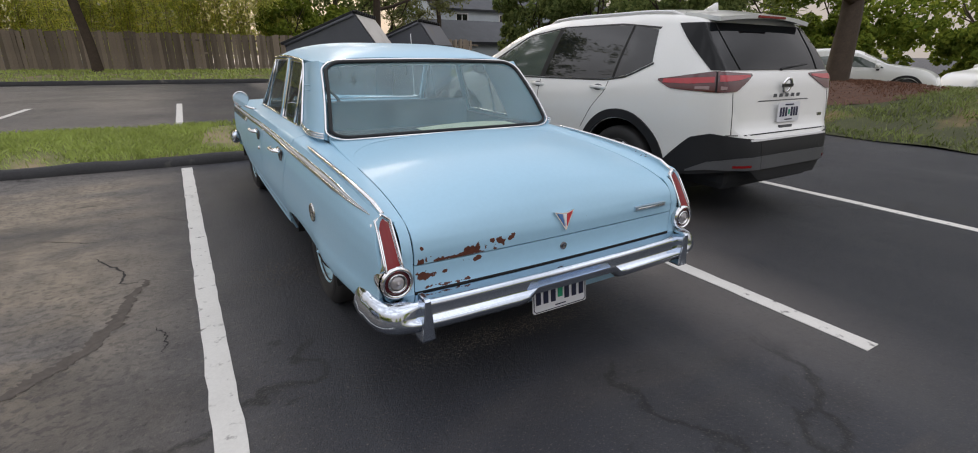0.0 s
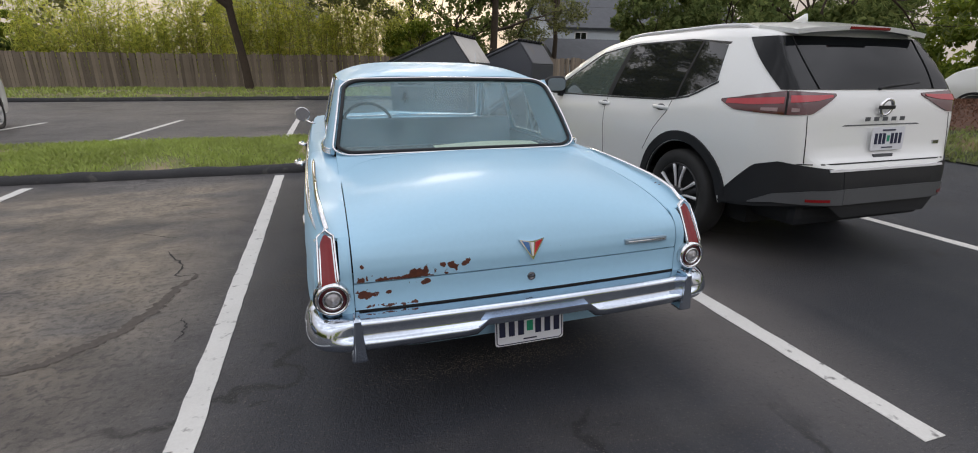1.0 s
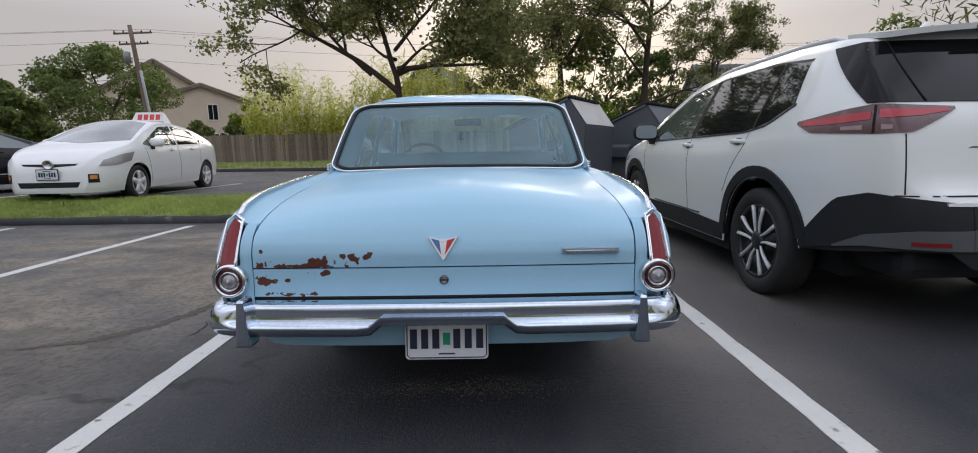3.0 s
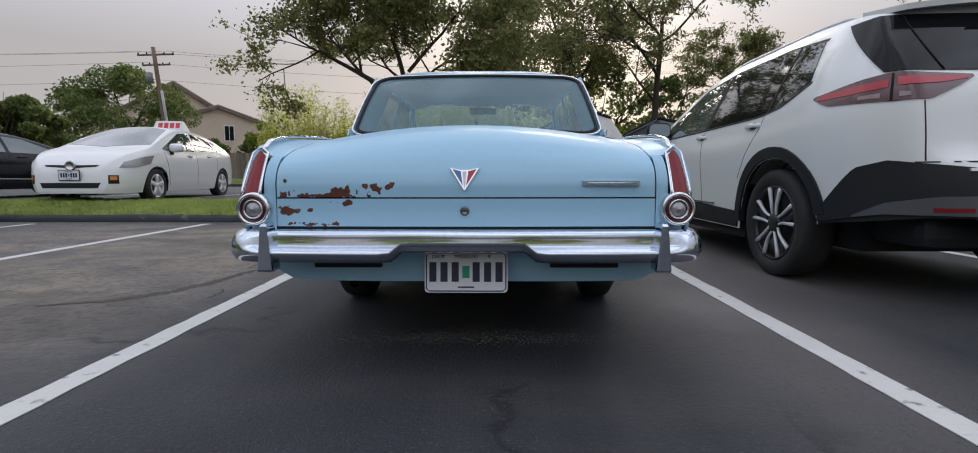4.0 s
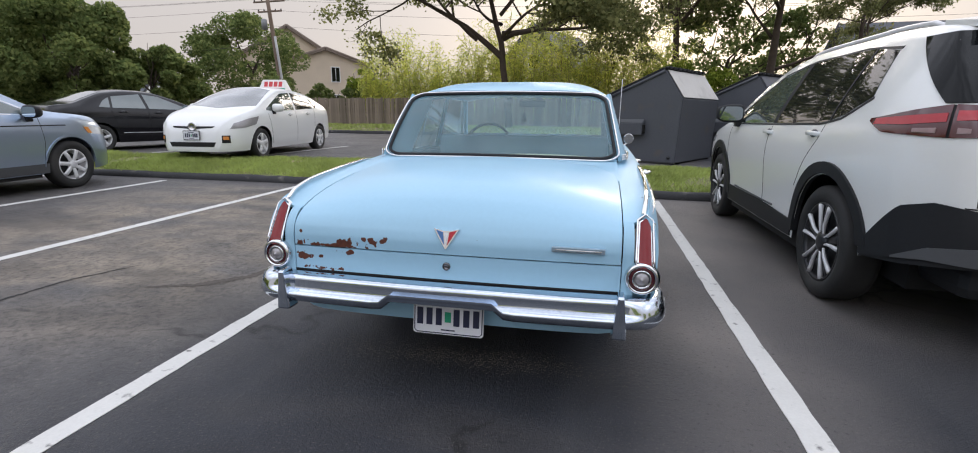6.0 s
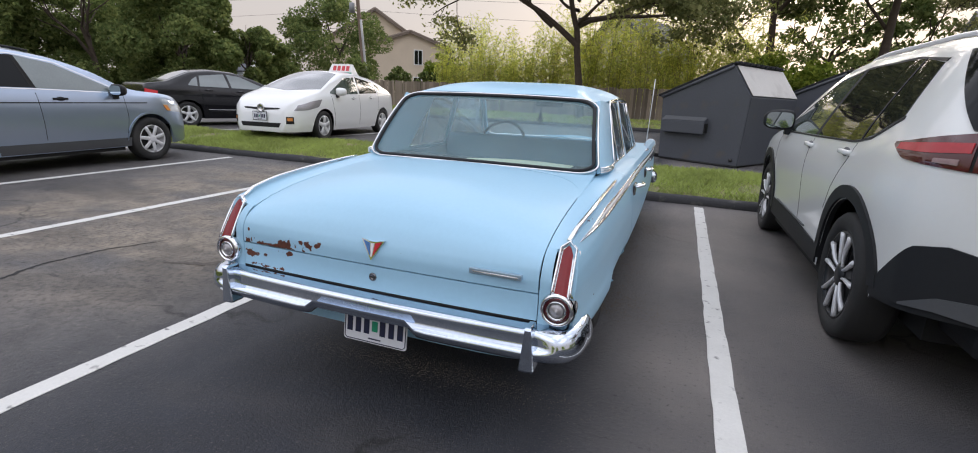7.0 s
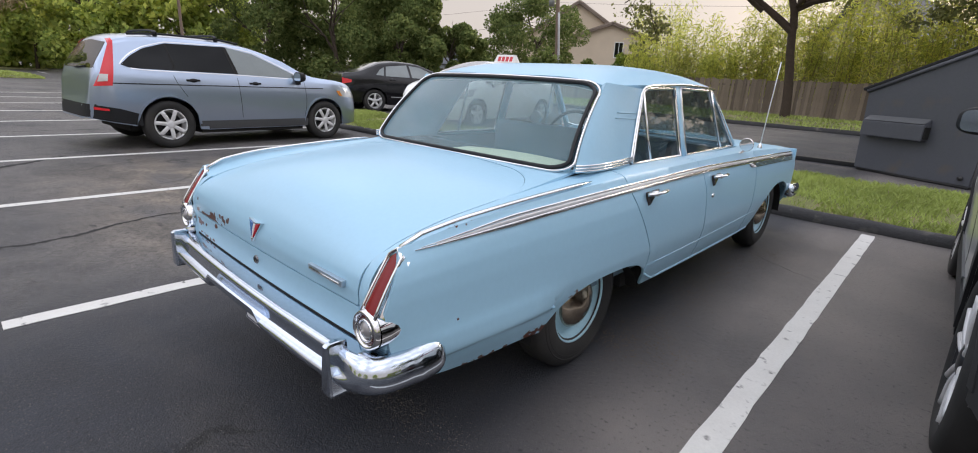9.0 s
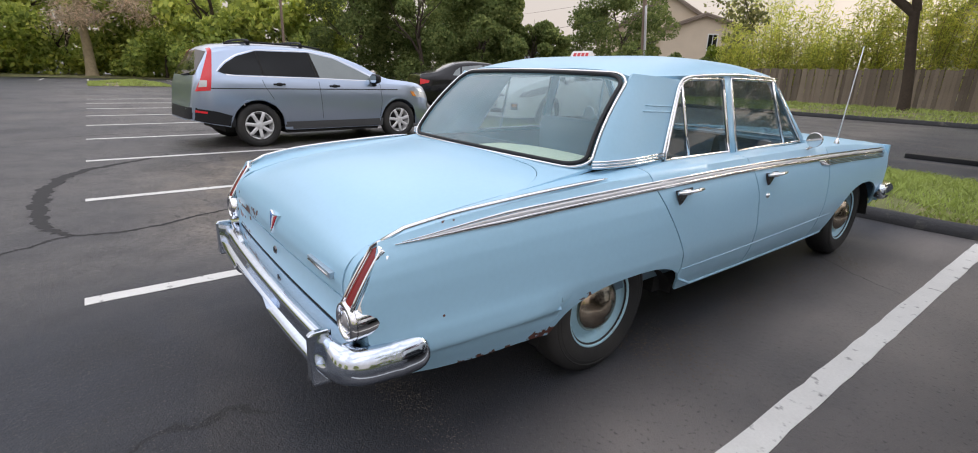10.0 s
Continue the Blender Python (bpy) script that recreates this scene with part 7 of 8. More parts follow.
MAZ_S = dict(CIV_S, L=4.4, roof=[(0, 0.42), (0.03, 0.8), (0.1, 1.1), (0.4, 1.4), (0.8, 1.52), (1.6, 1.56), (2.1, 1.5), (2.7, 1.27), (3.2, 1.08), (3.9, 0.97), (4.25, 0.78), (4.4, 0.35)], W=0.9, r=0.33, spokes=5)
for nm, m, lb, paint in (("white_crossover_far", Matrix.Translation((17.9, 6.9, 0.0)) @ pose(0, 0, 0, 0, 0, -166) @ Matrix.Translation((0, -2.2, 0)), "white crossover with dark wheel arches beyond the grass bank", M_WHITE2),
                         ("white_sedan_far", Matrix.Translation((21.0, 3.6, 0.0)) @ pose(0, 0, 0, 0, 0, 62) @ Matrix.Translation((0, -2.2, 0)), "white sedan parked beyond the grass bank", M_WHITE2)):
    car, bz = plain_car("parked_car", m, lb, MAZ_S if "over" in nm else CIV_S, paint, [("front_window", [(2.05, 1.0), (3.0, 0.97)], [(2.0, 1.33), (2.35, 1.28), (3.0, 0.99)], M_TINTGLASS), ("rear_window", [(1.1, 1.02), (1.98, 1.0)], [(1.2, 1.28), (1.93, 1.33)], M_TINTGLASS)], None, (2.85, 1.03), [(1.4, 0.92)], "parked cars beyond the bank")
    panel("windscreen", bz, [(-0.6, 3.1), (0, 3.2), (0.6, 3.1)], [(-0.48, 2.4), (0, 2.3), (0.48, 2.4)], "+z", M_TINTGLASS, car, "windscreen", nu=12, nv=6)
    if "over" in nm:
        for s in ("-x", "+x"):
            for a in (0.93, 3.63):
                arc = lambda R, c=a: [(c + R * math.cos(t), 0.33 + R * math.sin(t)) for t in np.linspace(math.pi, 0, 15)]
                panel("arch_cladding", bz, arc(0.39), arc(0.46), s, M_BLACKPL, car, "dark wheel arch cladding", nu=18, nv=3, proud=0.01)

# ---- dumpsters ----
M_DUMP = mat("dark_steel_paint", (0.072, 0.078, 0.093), 0.5, var=0.12, scale=2, fine=30, bump=0.02, bscale=30, dirt=(0.1, 0.085, 0.07), dirt_at=(0.6, 0.8), dscale=2.5)
# lighter grey for the first dumpster's sloping panel
M_DUMPPALE = mat("pale_steel_paint", (0.55, 0.53, 0.5), 0.45, var=0.1, scale=4, dirt=(0.3, 0.28, 0.26), dirt_at=(0.55, 0.8))


def dumpster(name, m, label, slope):
    d = thing(name, m, label, "dumpster", "dumpsters")
    # local x along the pocket side, y along the length
    prof = [(0.06, 0.04), (0.0, 1.2), (1.32, 1.75), (1.68, 1.23), (1.62, 0.04)]
    n, ln = len(prof), 1.95
    bm = bmesh.new()
    a = [bm.verts.new((x, 0.0, z)) for x, z in prof]
    b = [bm.verts.new((x, ln, z)) for x, z in prof]
    bm.faces.new(a)
    bm.faces.new(b[::-1])
    for i in range(n):
        bm.faces.new((a[i], b[i], b[(i + 1) % n], a[(i + 1) % n]))
    bmesh.ops.recalc_face_normals(bm, faces=bm.faces)
    bmesh.ops.bevel(bm, geom=list(bm.edges), offset=0.015, segments=2, affect="EDGES")
    part("tank", bm, M_DUMP, d, "dark grey steel tank")
    sl = Vector((0.36, 0, -0.52))
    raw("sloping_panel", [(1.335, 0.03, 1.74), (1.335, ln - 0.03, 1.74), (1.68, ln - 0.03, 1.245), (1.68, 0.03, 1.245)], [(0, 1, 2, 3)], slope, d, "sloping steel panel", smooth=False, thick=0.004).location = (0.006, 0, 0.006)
    for k in range(2):
        y0 = -0.03 + k * (ln / 2 + 0.02)
        lid = bmesh.new()
        boxed(lid, 0, 1.47, y0, y0 + ln / 2 + 0.01, 0, 0.045, 0.012, Matrix.Translation((-0.06, 0, 1.19)) @ pose(0, 0, 0, 0, -22.6, 0))
        part("lid", lid, M_BLACKPL, d, "black plastic lid")
        for j in range(3):
            rib = bmesh.new()
            boxed(rib, 0.05, 1.4, y0 + 0.15 + 0.3 * j, y0 + 0.2 + 0.3 * j, 0.04, 0.065, 0.01, Matrix.Translation((-0.06, 0, 1.19)) @ pose(0, 0, 0, 0, -22.6, 0))
            part("lid_rib", rib, M_BLACKPL, d)
    swept("hinge_rod", [(1.33, y, 1.79) for y in (-0.02, 0.6, 1.3, ln + 0.02)], round_profile(0.018), M_DARKALLOY, d)
    for j in range(9):
        box_part("hinge_knuckle", 1.28, 1.38, 0.05 + 0.21 * j, 0.15 + 0.21 * j, 1.765, 1.815, M_BLACKPL, d, "", 0.01)
    for side, y in ((-1, 0.0), (1, ln)):
        pk = bmesh.new()
        boxed(pk, 0.12, 0.98, min(y, y + side * 0.13), max(y, y + side * 0.13), 0.55, 0.84, 0.012)
        for v in pk.verts:
            if abs(v.co.y - y) > 0.06 and v.co.z > 0.7:
                v.co.z -= 0.07
        part("fork_pocket", pk, M_DUMP, d, "steel fork pocket")
        raw("pocket_top", [(0.13, y + side * 0.01, 0.846), (0.97, y + side * 0.01, 0.846), (0.97, y + side * 0.125, 0.778), (0.13, y + side * 0.125, 0.778)], [(0, 1, 2, 3)], M_GREYPL, d, smooth=False, thick=0.003)
        box_part("pocket_mouth", 0.975, 1.0, min(y + side * 0.02, y + side * 0.11), max(y + side * 0.02, y + side * 0.11), 0.58, 0.74, M_BLACK, d, "", 0.0)
    swept("base_rail", [(0.1, 0.04, 0.03), (1.6, 0.04, 0.03)], bar_profile(0.06, 0.06), M_DARKALLOY, d)
    swept("base_rail", [(0.1, ln - 0.04, 0.03), (1.6, ln - 0.04, 0.03)], bar_profile(0.06, 0.06), M_DARKALLOY, d)
    swept("rim_bar", [(0.0, -0.015, 1.19), (1.31, -0.015, 1.735)], bar_profile(0.04, 0.05), M_DUMP, d)
    spun("drain_plug", [(0.03, 0.0), (0.028, -0.03), (0.0005, -0.032)], 12, M_DARKALLOY, d, "", pose(1.5, 0.0, 0.14, 0, 0, 90))
    return d


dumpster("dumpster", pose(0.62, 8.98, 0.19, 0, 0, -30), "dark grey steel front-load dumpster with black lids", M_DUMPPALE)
dumpster("dumpster", pose(2.85, 11.0, 0.2, 0, 0, -40), "dark grey dumpster with dented lids behind the first", M_DUMP)
ramp = bmesh.new()
boxed(ramp, -0.2, 0.78, 9.2, 9.42, 0.2, 0.27, 0.012)
tagged(part("steel_beam", ramp, M_BLACKPL), "dark steel beam lying on the asphalt beside dumpster", "beam")

# ---- houses ----
M_STUCCO = mat("tan_stucco", (0.6, 0.5, 0.38), 0.85, var=0.08, scale=1, bump=0.1)
M_SIDING = mat("pale_siding", (0.5, 0.55, 0.58), 0.7, var=0.06, scale=1)
M_CREAM = mat("cream_siding", (0.5, 0.46, 0.34), 0.7, var=0.08, scale=1)
M_ROOFB = mat("brown_shingle", (0.22, 0.175, 0.14), 0.9, var=0.2, scale=2, fine=14, bump=0.3, bscale=14)
M_ROOFG = mat("grey_shingle", (0.1, 0.105, 0.115), 0.9, var=0.2, scale=2, fine=14, bump=0.3, bscale=14)
M_TRIM = mat("white_trim", (0.7, 0.7, 0.68), 0.6, var=0.05)


def house(m, w, d, h, rh, wall, roof, label, windows, siding=False):
    hs = thing("house", m, label, "house", "houses behind the fence")
    vs = [(-w / 2, -d / 2, 0), (w / 2, -d / 2, 0), (w / 2, d / 2, 0), (-w / 2, d / 2, 0), (-w / 2, -d / 2, h), (w / 2, -d / 2, h), (w / 2, d / 2, h), (-w / 2, d / 2, h), (-w / 2, 0, h + rh), (w / 2, 0, h + rh)]
    raw("wall", vs, [(0, 1, 5, 4), (2, 3, 7, 6), (1, 2, 6, 9, 5), (3, 0, 4, 8, 7)], wall, hs, "", smooth=False)
    o = 0.5
    for s in (-1, 1):
        raw("roof", [(-w / 2 - o, s * (d / 2 + o), h - o * rh / (d / 2)), (w / 2 + o, s * (d / 2 + o), h - o * rh / (d / 2)), (w / 2 + o, 0, h + rh), (-w / 2 - o, 0, h + rh)], [(0, 1, 2, 3) if s < 0 else (3, 2, 1, 0)], roof, hs, "shingled roof", smooth=False, thick=0.25)
        for g in (-1, 1):
            swept("bargeboard", [(g * (w / 2 + o), s * (d / 2 + o), h - o * rh / (d / 2) + 0.05), (g * (w / 2 + o), 0, h + rh + 0.05)], bar_profile(0.08, 0.25), roof, hs)
    if siding:
        for k in range(int(h / 0.4)):
            box_part("siding_course", -w / 2 - 0.02, w / 2 + 0.02, -d / 2 - 0.03, -d / 2, 0.4 * k, 0.4 * k + 0.36, wall, hs, "", 0.0)
    for face, u, z, ww, hh in windows:
        mm = {"front": pose(u, -d / 2 - 0.03, z), "left": pose(-w / 2 - 0.03, u, z, 0, 0, -90), "right": pose(w / 2 + 0.03, u, z, 0, 0, 90)}[face]
        wn_ = new("window")
        wn_.parent = hs
        wn_.matrix_local = mm
        box_part("pane", -ww / 2, ww / 2, -0.02, 0.02, -hh / 2, hh / 2, M_DARKGLASS, wn_, "", 0.0)
        for a, b, c, e in ((-ww / 2 - 0.1, ww / 2 + 0.1, hh / 2, hh / 2 + 0.12), (-ww / 2 - 0.1, ww / 2 + 0.1, -hh / 2 - 0.1, -hh / 2), (-ww / 2 - 0.1, -ww / 2, -hh / 2, hh / 2), (ww / 2, ww / 2 + 0.1, -hh / 2, hh / 2), (-0.03, 0.03, -hh / 2, hh / 2)):
            box_part("frame", a, b, -0.06, 0.02, c, e, M_TRIM, wn_, "", 0.0)
    return hs


house(pose(-41.5, 63.7, 0.2, 0, 0, -58.5), 10, 17.4, 6.0, 5.6, M_STUCCO, M_ROOFB, "tan stucco two-storey house with broad brown gable", [("right", 3.0, 5.3, 1.0, 1.7), ("right", -1.8, 5.3, 1.0, 1.7), ("right", -5, 2.2, 1.0, 1.7)])
house(pose(-37.3, 65.6, 0.2, 0, 0, -58.5), 10.4, 10.2, 7.2, 1.8, M_STUCCO, M_ROOFB, "tan stucco house wing with a shallow brown roof", [("right", 1.1, 5.7, 1.0, 1.8), ("right", 1.0, 2.2, 1.0, 1.7), ("right", 3.4, 2.2, 1.0, 1.7)])
house(pose(-62, 52, 0.2, 0, 0, 25), 14, 9, 3.2, 2.6, M_SIDING, M_ROOFG, "low pale house with grey roof behind trees", [("front", 4, 1.7, 1.4, 1.3), ("front", 0, 1.7, 1.4, 1.3), ("front", -4, 1.7, 1.4, 1.3)])
house(pose(-4.5, 62, 0.2, 0, 0, 70), 12, 9, 6.0, 4.5, M_CREAM, M_ROOFG, "cream gabled house with grey roof behind bamboo", [("left", 0, 6.5, 1.2, 1.4)])
house(pose(33.5, 52, 0.2, 0, 0, -4), 22, 10, 5.6, 3.6, M_SIDING, M_ROOFG, "long pale-blue sided house with dark grey roof", [("front", -8, 4, 1.2, 1.5), ("front", -3, 4, 1.2, 1.5), ("front", 4, 4, 1.2, 1.5)], True)
house(pose(22, 40, 0.2, 0, 0, -2), 8, 5, 2.2, 1.5, M_SIDING, M_ROOFG, "low pale outbuilding with grey roof", [("front", -2, 1.4, 0.9, 1.0)])

# ---- utility pole and wires ----
M_POLE = mat("weathered_pole", (0.2, 0.145, 0.11), 0.9, var=0.25, scale=4, fine=30, bump=0.3)
M_WIRE = mat("wire", (0.05, 0.05, 0.05), 0.6)
up_ = thing("utility_pole", pose(-23.6, 34, 0.2), "weathered wooden utility pole with crossarm and wires", "utility pole")
swept("pole", along([(0.5, 0, 0), (-0.35, 0, 9.4)], 8), round_profile(0.17, 10), M_POLE, up_, "", up=(0, 1, 0), scale=lambda t: 1.15 - 0.4 * t)
swept("conduit", along([(0.75, -0.1, 0), (0.15, -0.15, 6.4)], 6), round_profile(0.09, 8), mat("pale_conduit", (0.42, 0.42, 0.42), 0.6), up_, "pale grey conduit", up=(0, 1, 0))
for z, w in ((8.9, 1.3), (8.2, 1.0)):
    swept("crossarm", along([(-0.3 - w, 0.15, z), (-0.3 + w, 0.15, z + 0.05)], 3), bar_profile(0.12, 0.12), M_POLE, up_)
    for k in (-1, -0.5, 0.5, 1):
        spun("insulator", [(0.05, 0.0), (0.06, 0.05), (0.03, 0.14), (0.0005, 0.15)], 10, M_DARKALLOY, up_, "", Matrix.Translation((-0.3 + k * w * 0.95, 0.15, z + 0.06)) @ pose(0, 0, 0, 0, -90, 0))
spun("transformer", [(0.0005, 0.0), (0.22, 0.0), (0.22, 0.7), (0.1, 0.75), (0.0005, 0.76)], 16, mat("transformer_grey", (0.25, 0.26, 0.27), 0.5), up_, "grey transformer can", Matrix.Translation((-0.6, -0.2, 6.9)) @ pose(0, 0, 0, 0, -90, 0))


def cable(name, a, b, sag, r=0.009):
    a, b = Vector(a), Vector(b)
    pts = [a.lerp(b, t) - Vector((0, 0, sag * 4 * t * (1 - t))) for t in np.linspace(0, 1, 24)]
    return tagged(swept(name, pts, round_profile(r, 5), M_WIRE), "thin dark overhead wire from the pole", "wire", "overhead wires")


for k, (z, dx) in enumerate(((9.15, -1.4), (9.15, 0.9), (8.4, -1.1), (7.2, 0.0))):
    cable("overhead_wire", (-23.9 + dx, 34.1, z + 0.2), (34, 37 + k, z - 0.4), 0.9)
    cable("overhead_wire", (-23.9 + dx, 34.1, z + 0.2), (-90, 26 + k, z + 0.6), 1.0)
cable("overhead_wire", (-23.7, 34, 6.2), (-75, 38, 5.6), 0.8, 0.016)
lp = thing("light_pole", pose(-31.5, 9.3, 0), "slim dark pole standing in the far lot", "pole")
swept("shaft", along([(0, 0, 0), (0, 0, 8)], 4), round_profile(0.08, 8), M_POLE, lp, "", up=(0, 1, 0))
swept("arm", along([(0, 0, 7.9), (0.8, 0, 8.1)], 3), round_profile(0.05, 8), M_POLE, lp, "", up=(0, 1, 0))
isl = sheet("island_bed", lambda u, v: (-34.5 - 7 * u, -0.6 + 4.0 * v, 0.02 + 0.22 * math.sin(math.pi * u) * math.sin(math.pi * v)), 10, 10, M_SOIL)
tagged(isl, "small grass island in the far lot", "grass bed", kind="structure")
blades("island_grass", lambda u, v: (-34.5 - 7 * u, -0.6 + 4.0 * v, 0.02 + 0.22 * math.sin(math.pi * u) * math.sin(math.pi * v)), 5000, 0.1, 0.03, 8, "green grass on the lot island")
for k in range(5):
    line_strip("parking_line", -46, -6 + 2.7 * k, -51, -6 + 2.7 * k, 0.12, 0.0, 60 + k)
far_lawn = sheet("far_lawn", lambda u, v: (-53 - 14 * u, -60 + 95 * v, 0.06 + 0.1 * u), 5, 20, M_SOIL)
tagged(far_lawn, "mown grass edge before the far trees", "grass bed", kind="structure")

# ---- trees, hedges ----
def leaf_material(name, col, var=0.35):
    m = bpy.data.materials.new(name)
    m.use_nodes = True
    n, l = m.node_tree.nodes, m.node_tree.links
    n.clear()
    geo, hs, df, tr, mx, out, mr, mr2 = (n.new("ShaderNode" + k) for k in ("NewGeometry", "HueSaturation", "BsdfDiffuse", "BsdfTranslucent", "MixShader", "OutputMaterial", "MapRange", "MapRange"))
    hs.inputs["Color"].default_value = (*col, 1)
    l.new(geo.outputs["Random Per Island"], mr.inputs[0])
    mr.inputs[3].default_value, mr.inputs[4].default_value = 1 - var, 1 + var * 1.3
    l.new(mr.outputs[0], hs.inputs["Value"])
    l.new(geo.outputs["Random Per Island"], mr2.inputs[0])
    mr2.inputs[3].default_value, mr2.inputs[4].default_value = 0.52, 0.475
    l.new(mr2.outputs[0], hs.inputs["Hue"])
    l.new(hs.outputs[0], df.inputs[0])
    l.new(hs.outputs[0], tr.inputs[0])
    mx.inputs[0].default_value = 0.5
    l.new(df.outputs[0], mx.inputs[1])
    l.new(tr.outputs[0], mx.inputs[2])
    l.new(mx.outputs[0], out.inputs[0])
    return m


M_OAKLEAF = leaf_material("oak_leaf", (0.22, 0.235, 0.1))
M_WOODLEAF = leaf_material("wood_leaf", (0.38, 0.46, 0.13))
M_DARKLEAF = leaf_material("dark_leaf", (0.165, 0.21, 0.075))
M_BAMBOO = leaf_material("bamboo_leaf", (0.6, 0.64, 0.16))
M_BROWNLEAF = leaf_material("dry_leaf", (0.68, 0.56, 0.42))
M_SHRUB = leaf_material("shrub_leaf", (0.2, 0.26, 0.045))
M_PALEBARK = mat("pale_bark", (0.46, 0.37, 0.25), 0.9, var=0.3, scale=4, fine=20, bump=0.6, bscale=14)
M_CHIP = mat("bark_chip", (0.16, 0.078, 0.048), 0.9, var=0.5, scale=8, fine=30)
M_BARK = mat("bark", (0.065, 0.047, 0.034), 0.9, var=0.35, scale=5, fine=25, bump=0.8, bscale=18)


def leaves(name, pts, sizes, slim, material, parent, seed, label=""):
    """One small bent leaf at each point, turned at random."""
    rng = np.random.default_rng(seed)
    n = len(pts)
    a = rng.normal(size=(n, 3))
    a /= np.linalg.norm(a, axis=1)[:, None]
    b = np.cross(a, rng.normal(size=(n, 3)))
    b /= np.linalg.norm(b, axis=1)[:, None]
    c = np.cross(a, b)
    s = sizes[:, None]
    v = np.stack([pts - a * s, pts + b * s * slim + c * s * 0.15, pts + a * s, pts - b * s * slim + c * s * 0.15], 1).reshape(-1, 3)
    me = bpy.data.meshes.new(name)
    me.vertices.add(4 * n)
    me.vertices.foreach_set("co", v.astype(np.float32).ravel())
    me.loops.add(4 * n)
    me.loops.foreach_set("vertex_index", np.arange(4 * n, dtype=np.int32))
    me.polygons.add(n)
    me.polygons.foreach_set("loop_start", np.arange(0, 4 * n, 4, dtype=np.int32))
    me.update(calc_edges=True)
    me.materials.append(material)
    ob = new(name, me)
    if parent is not None:
        ob.parent = parent
    if label:
        ob["label"] = label
    return ob


def grown(seed, start, heading, length, radius, depth, spread=0.7, droop=0.0, kids=3):
    """Branch lines of a tree: a list of (points, radii) and the twig ends."""
    rnd = random.Random(seed)
    lines, tips = [], []

    def grow(p, d, ln, r, lev):
        pts, rad = [p.copy()], [r]
        n = 5 if lev else 7
        for i in range(n):
            d = (d + Vector((rnd.gauss(0, 0.13 if lev else 0.05), rnd.gauss(0, 0.13 if lev else 0.05), rnd.gauss(0.03, 0.1) - droop * lev * 0.05))).normalized()
            p = p + d * ln / n
            pts.append(p.copy())
            rad.append(r * (1 - 0.55 * (i + 1) / n))
        lines.append((pts, rad))
        if lev >= depth:
            tips.extend(pts[2:])
            return
        if lev >= depth - 1:
            tips.extend(pts[3:])
        for k in range(kids + (1 if lev == 0 else 0)):
            i = min(n, max(2, int(n * (0.4 + 0.6 * (k + rnd.random()) / (kids + 1))) + (1 if lev == 0 else 0)))
            ax = Vector((rnd.gauss(0, 1), rnd.gauss(0, 1), rnd.gauss(0, 0.5)))
            nd = (d + ax.normalized() * spread * rnd.uniform(0.8, 1.5)).normalized()
            nd.z = nd.z * 0.8 + 0.06 - droop * 0.2
            grow(pts[i], nd.normalized(), ln * rnd.uniform(0.6, 0.85), rad[i] * 0.68, lev + 1)
    grow(Vector(start), Vector(heading).normalized(), length, radius, 0)
    return lines, tips


def limbs(name, lines, material, parent):
    vs, fs = [], []
    for pts, rad in lines:
        k = 8 if rad[0] > 0.08 else 5
        base = len(vs)
        for i, p in enumerate(pts):
            t = (pts[min(i + 1, len(pts) - 1)] - pts[max(i - 1, 0)]).normalized()
            s = t.cross(Vector((0.3, 1, 0.2))).normalized()
            w = s.cross(t)
            for j in range(k):
                a = 2 * math.pi * j / k
                vs.append(p + (s * math.cos(a) + w * math.sin(a)) * rad[i])
        for i in range(len(pts) - 1):
            for j in range(k):
                fs.append((base + i * k + j, base + i * k + (j + 1) % k, base + (i + 1) * k + (j + 1) % k, base + (i + 1) * k + j))
    return raw(name, vs, fs, material, parent)


def tree(name, at, label, seed, trunk, radius, heading, depth, n_leaf, leaf, size, scatter, material, slim=0.5, spread=0.75, droop=0.0, extra=(), group="", bole=0.0, bark=None):
    t = thing(name, Matrix.Translation(at), label, "tree", group)
    top = Vector((0, 0, -0.1)) + Vector(heading).normalized() * bole
    lines, tips = grown(seed, top, heading, trunk, radius, depth, spread, droop)
    if bole:
        lines.append(([Vector((0, 0, -0.1)).lerp(top, q) + Vector((0.04 * math.sin(5 * q), 0, 0)) for q in np.linspace(0, 1, 7)], [radius * (1.5 - 0.5 * q**0.4) for q in np.linspace(0, 1, 7)]))
    for k, (st, hd, ln, rd) in enumerate(extra):
        l2, t2 = grown(seed + 50 + k, st, hd, ln, rd, depth - 1, spread, droop)
        lines += l2
        tips += t2
    limbs("trunk", lines, bark or M_BARK, t)
    rng = np.random.default_rng(seed)
    tp = np.array([p[:] for p in tips])
    # clumped: some twigs carry much, some little
    wgt = rng.random(len(tp)) ** 3 + 0.02
    pick = rng.choice(len(tp), n_leaf, p=wgt / wgt.sum())
    pts = tp[pick] + rng.normal(size=(n_leaf, 3)) * scatter * np.array((1, 1, 0.7))
    leaves("crown", pts, size * rng.uniform(0.6, 1.3, n_leaf), slim, material, t, seed)
    return t


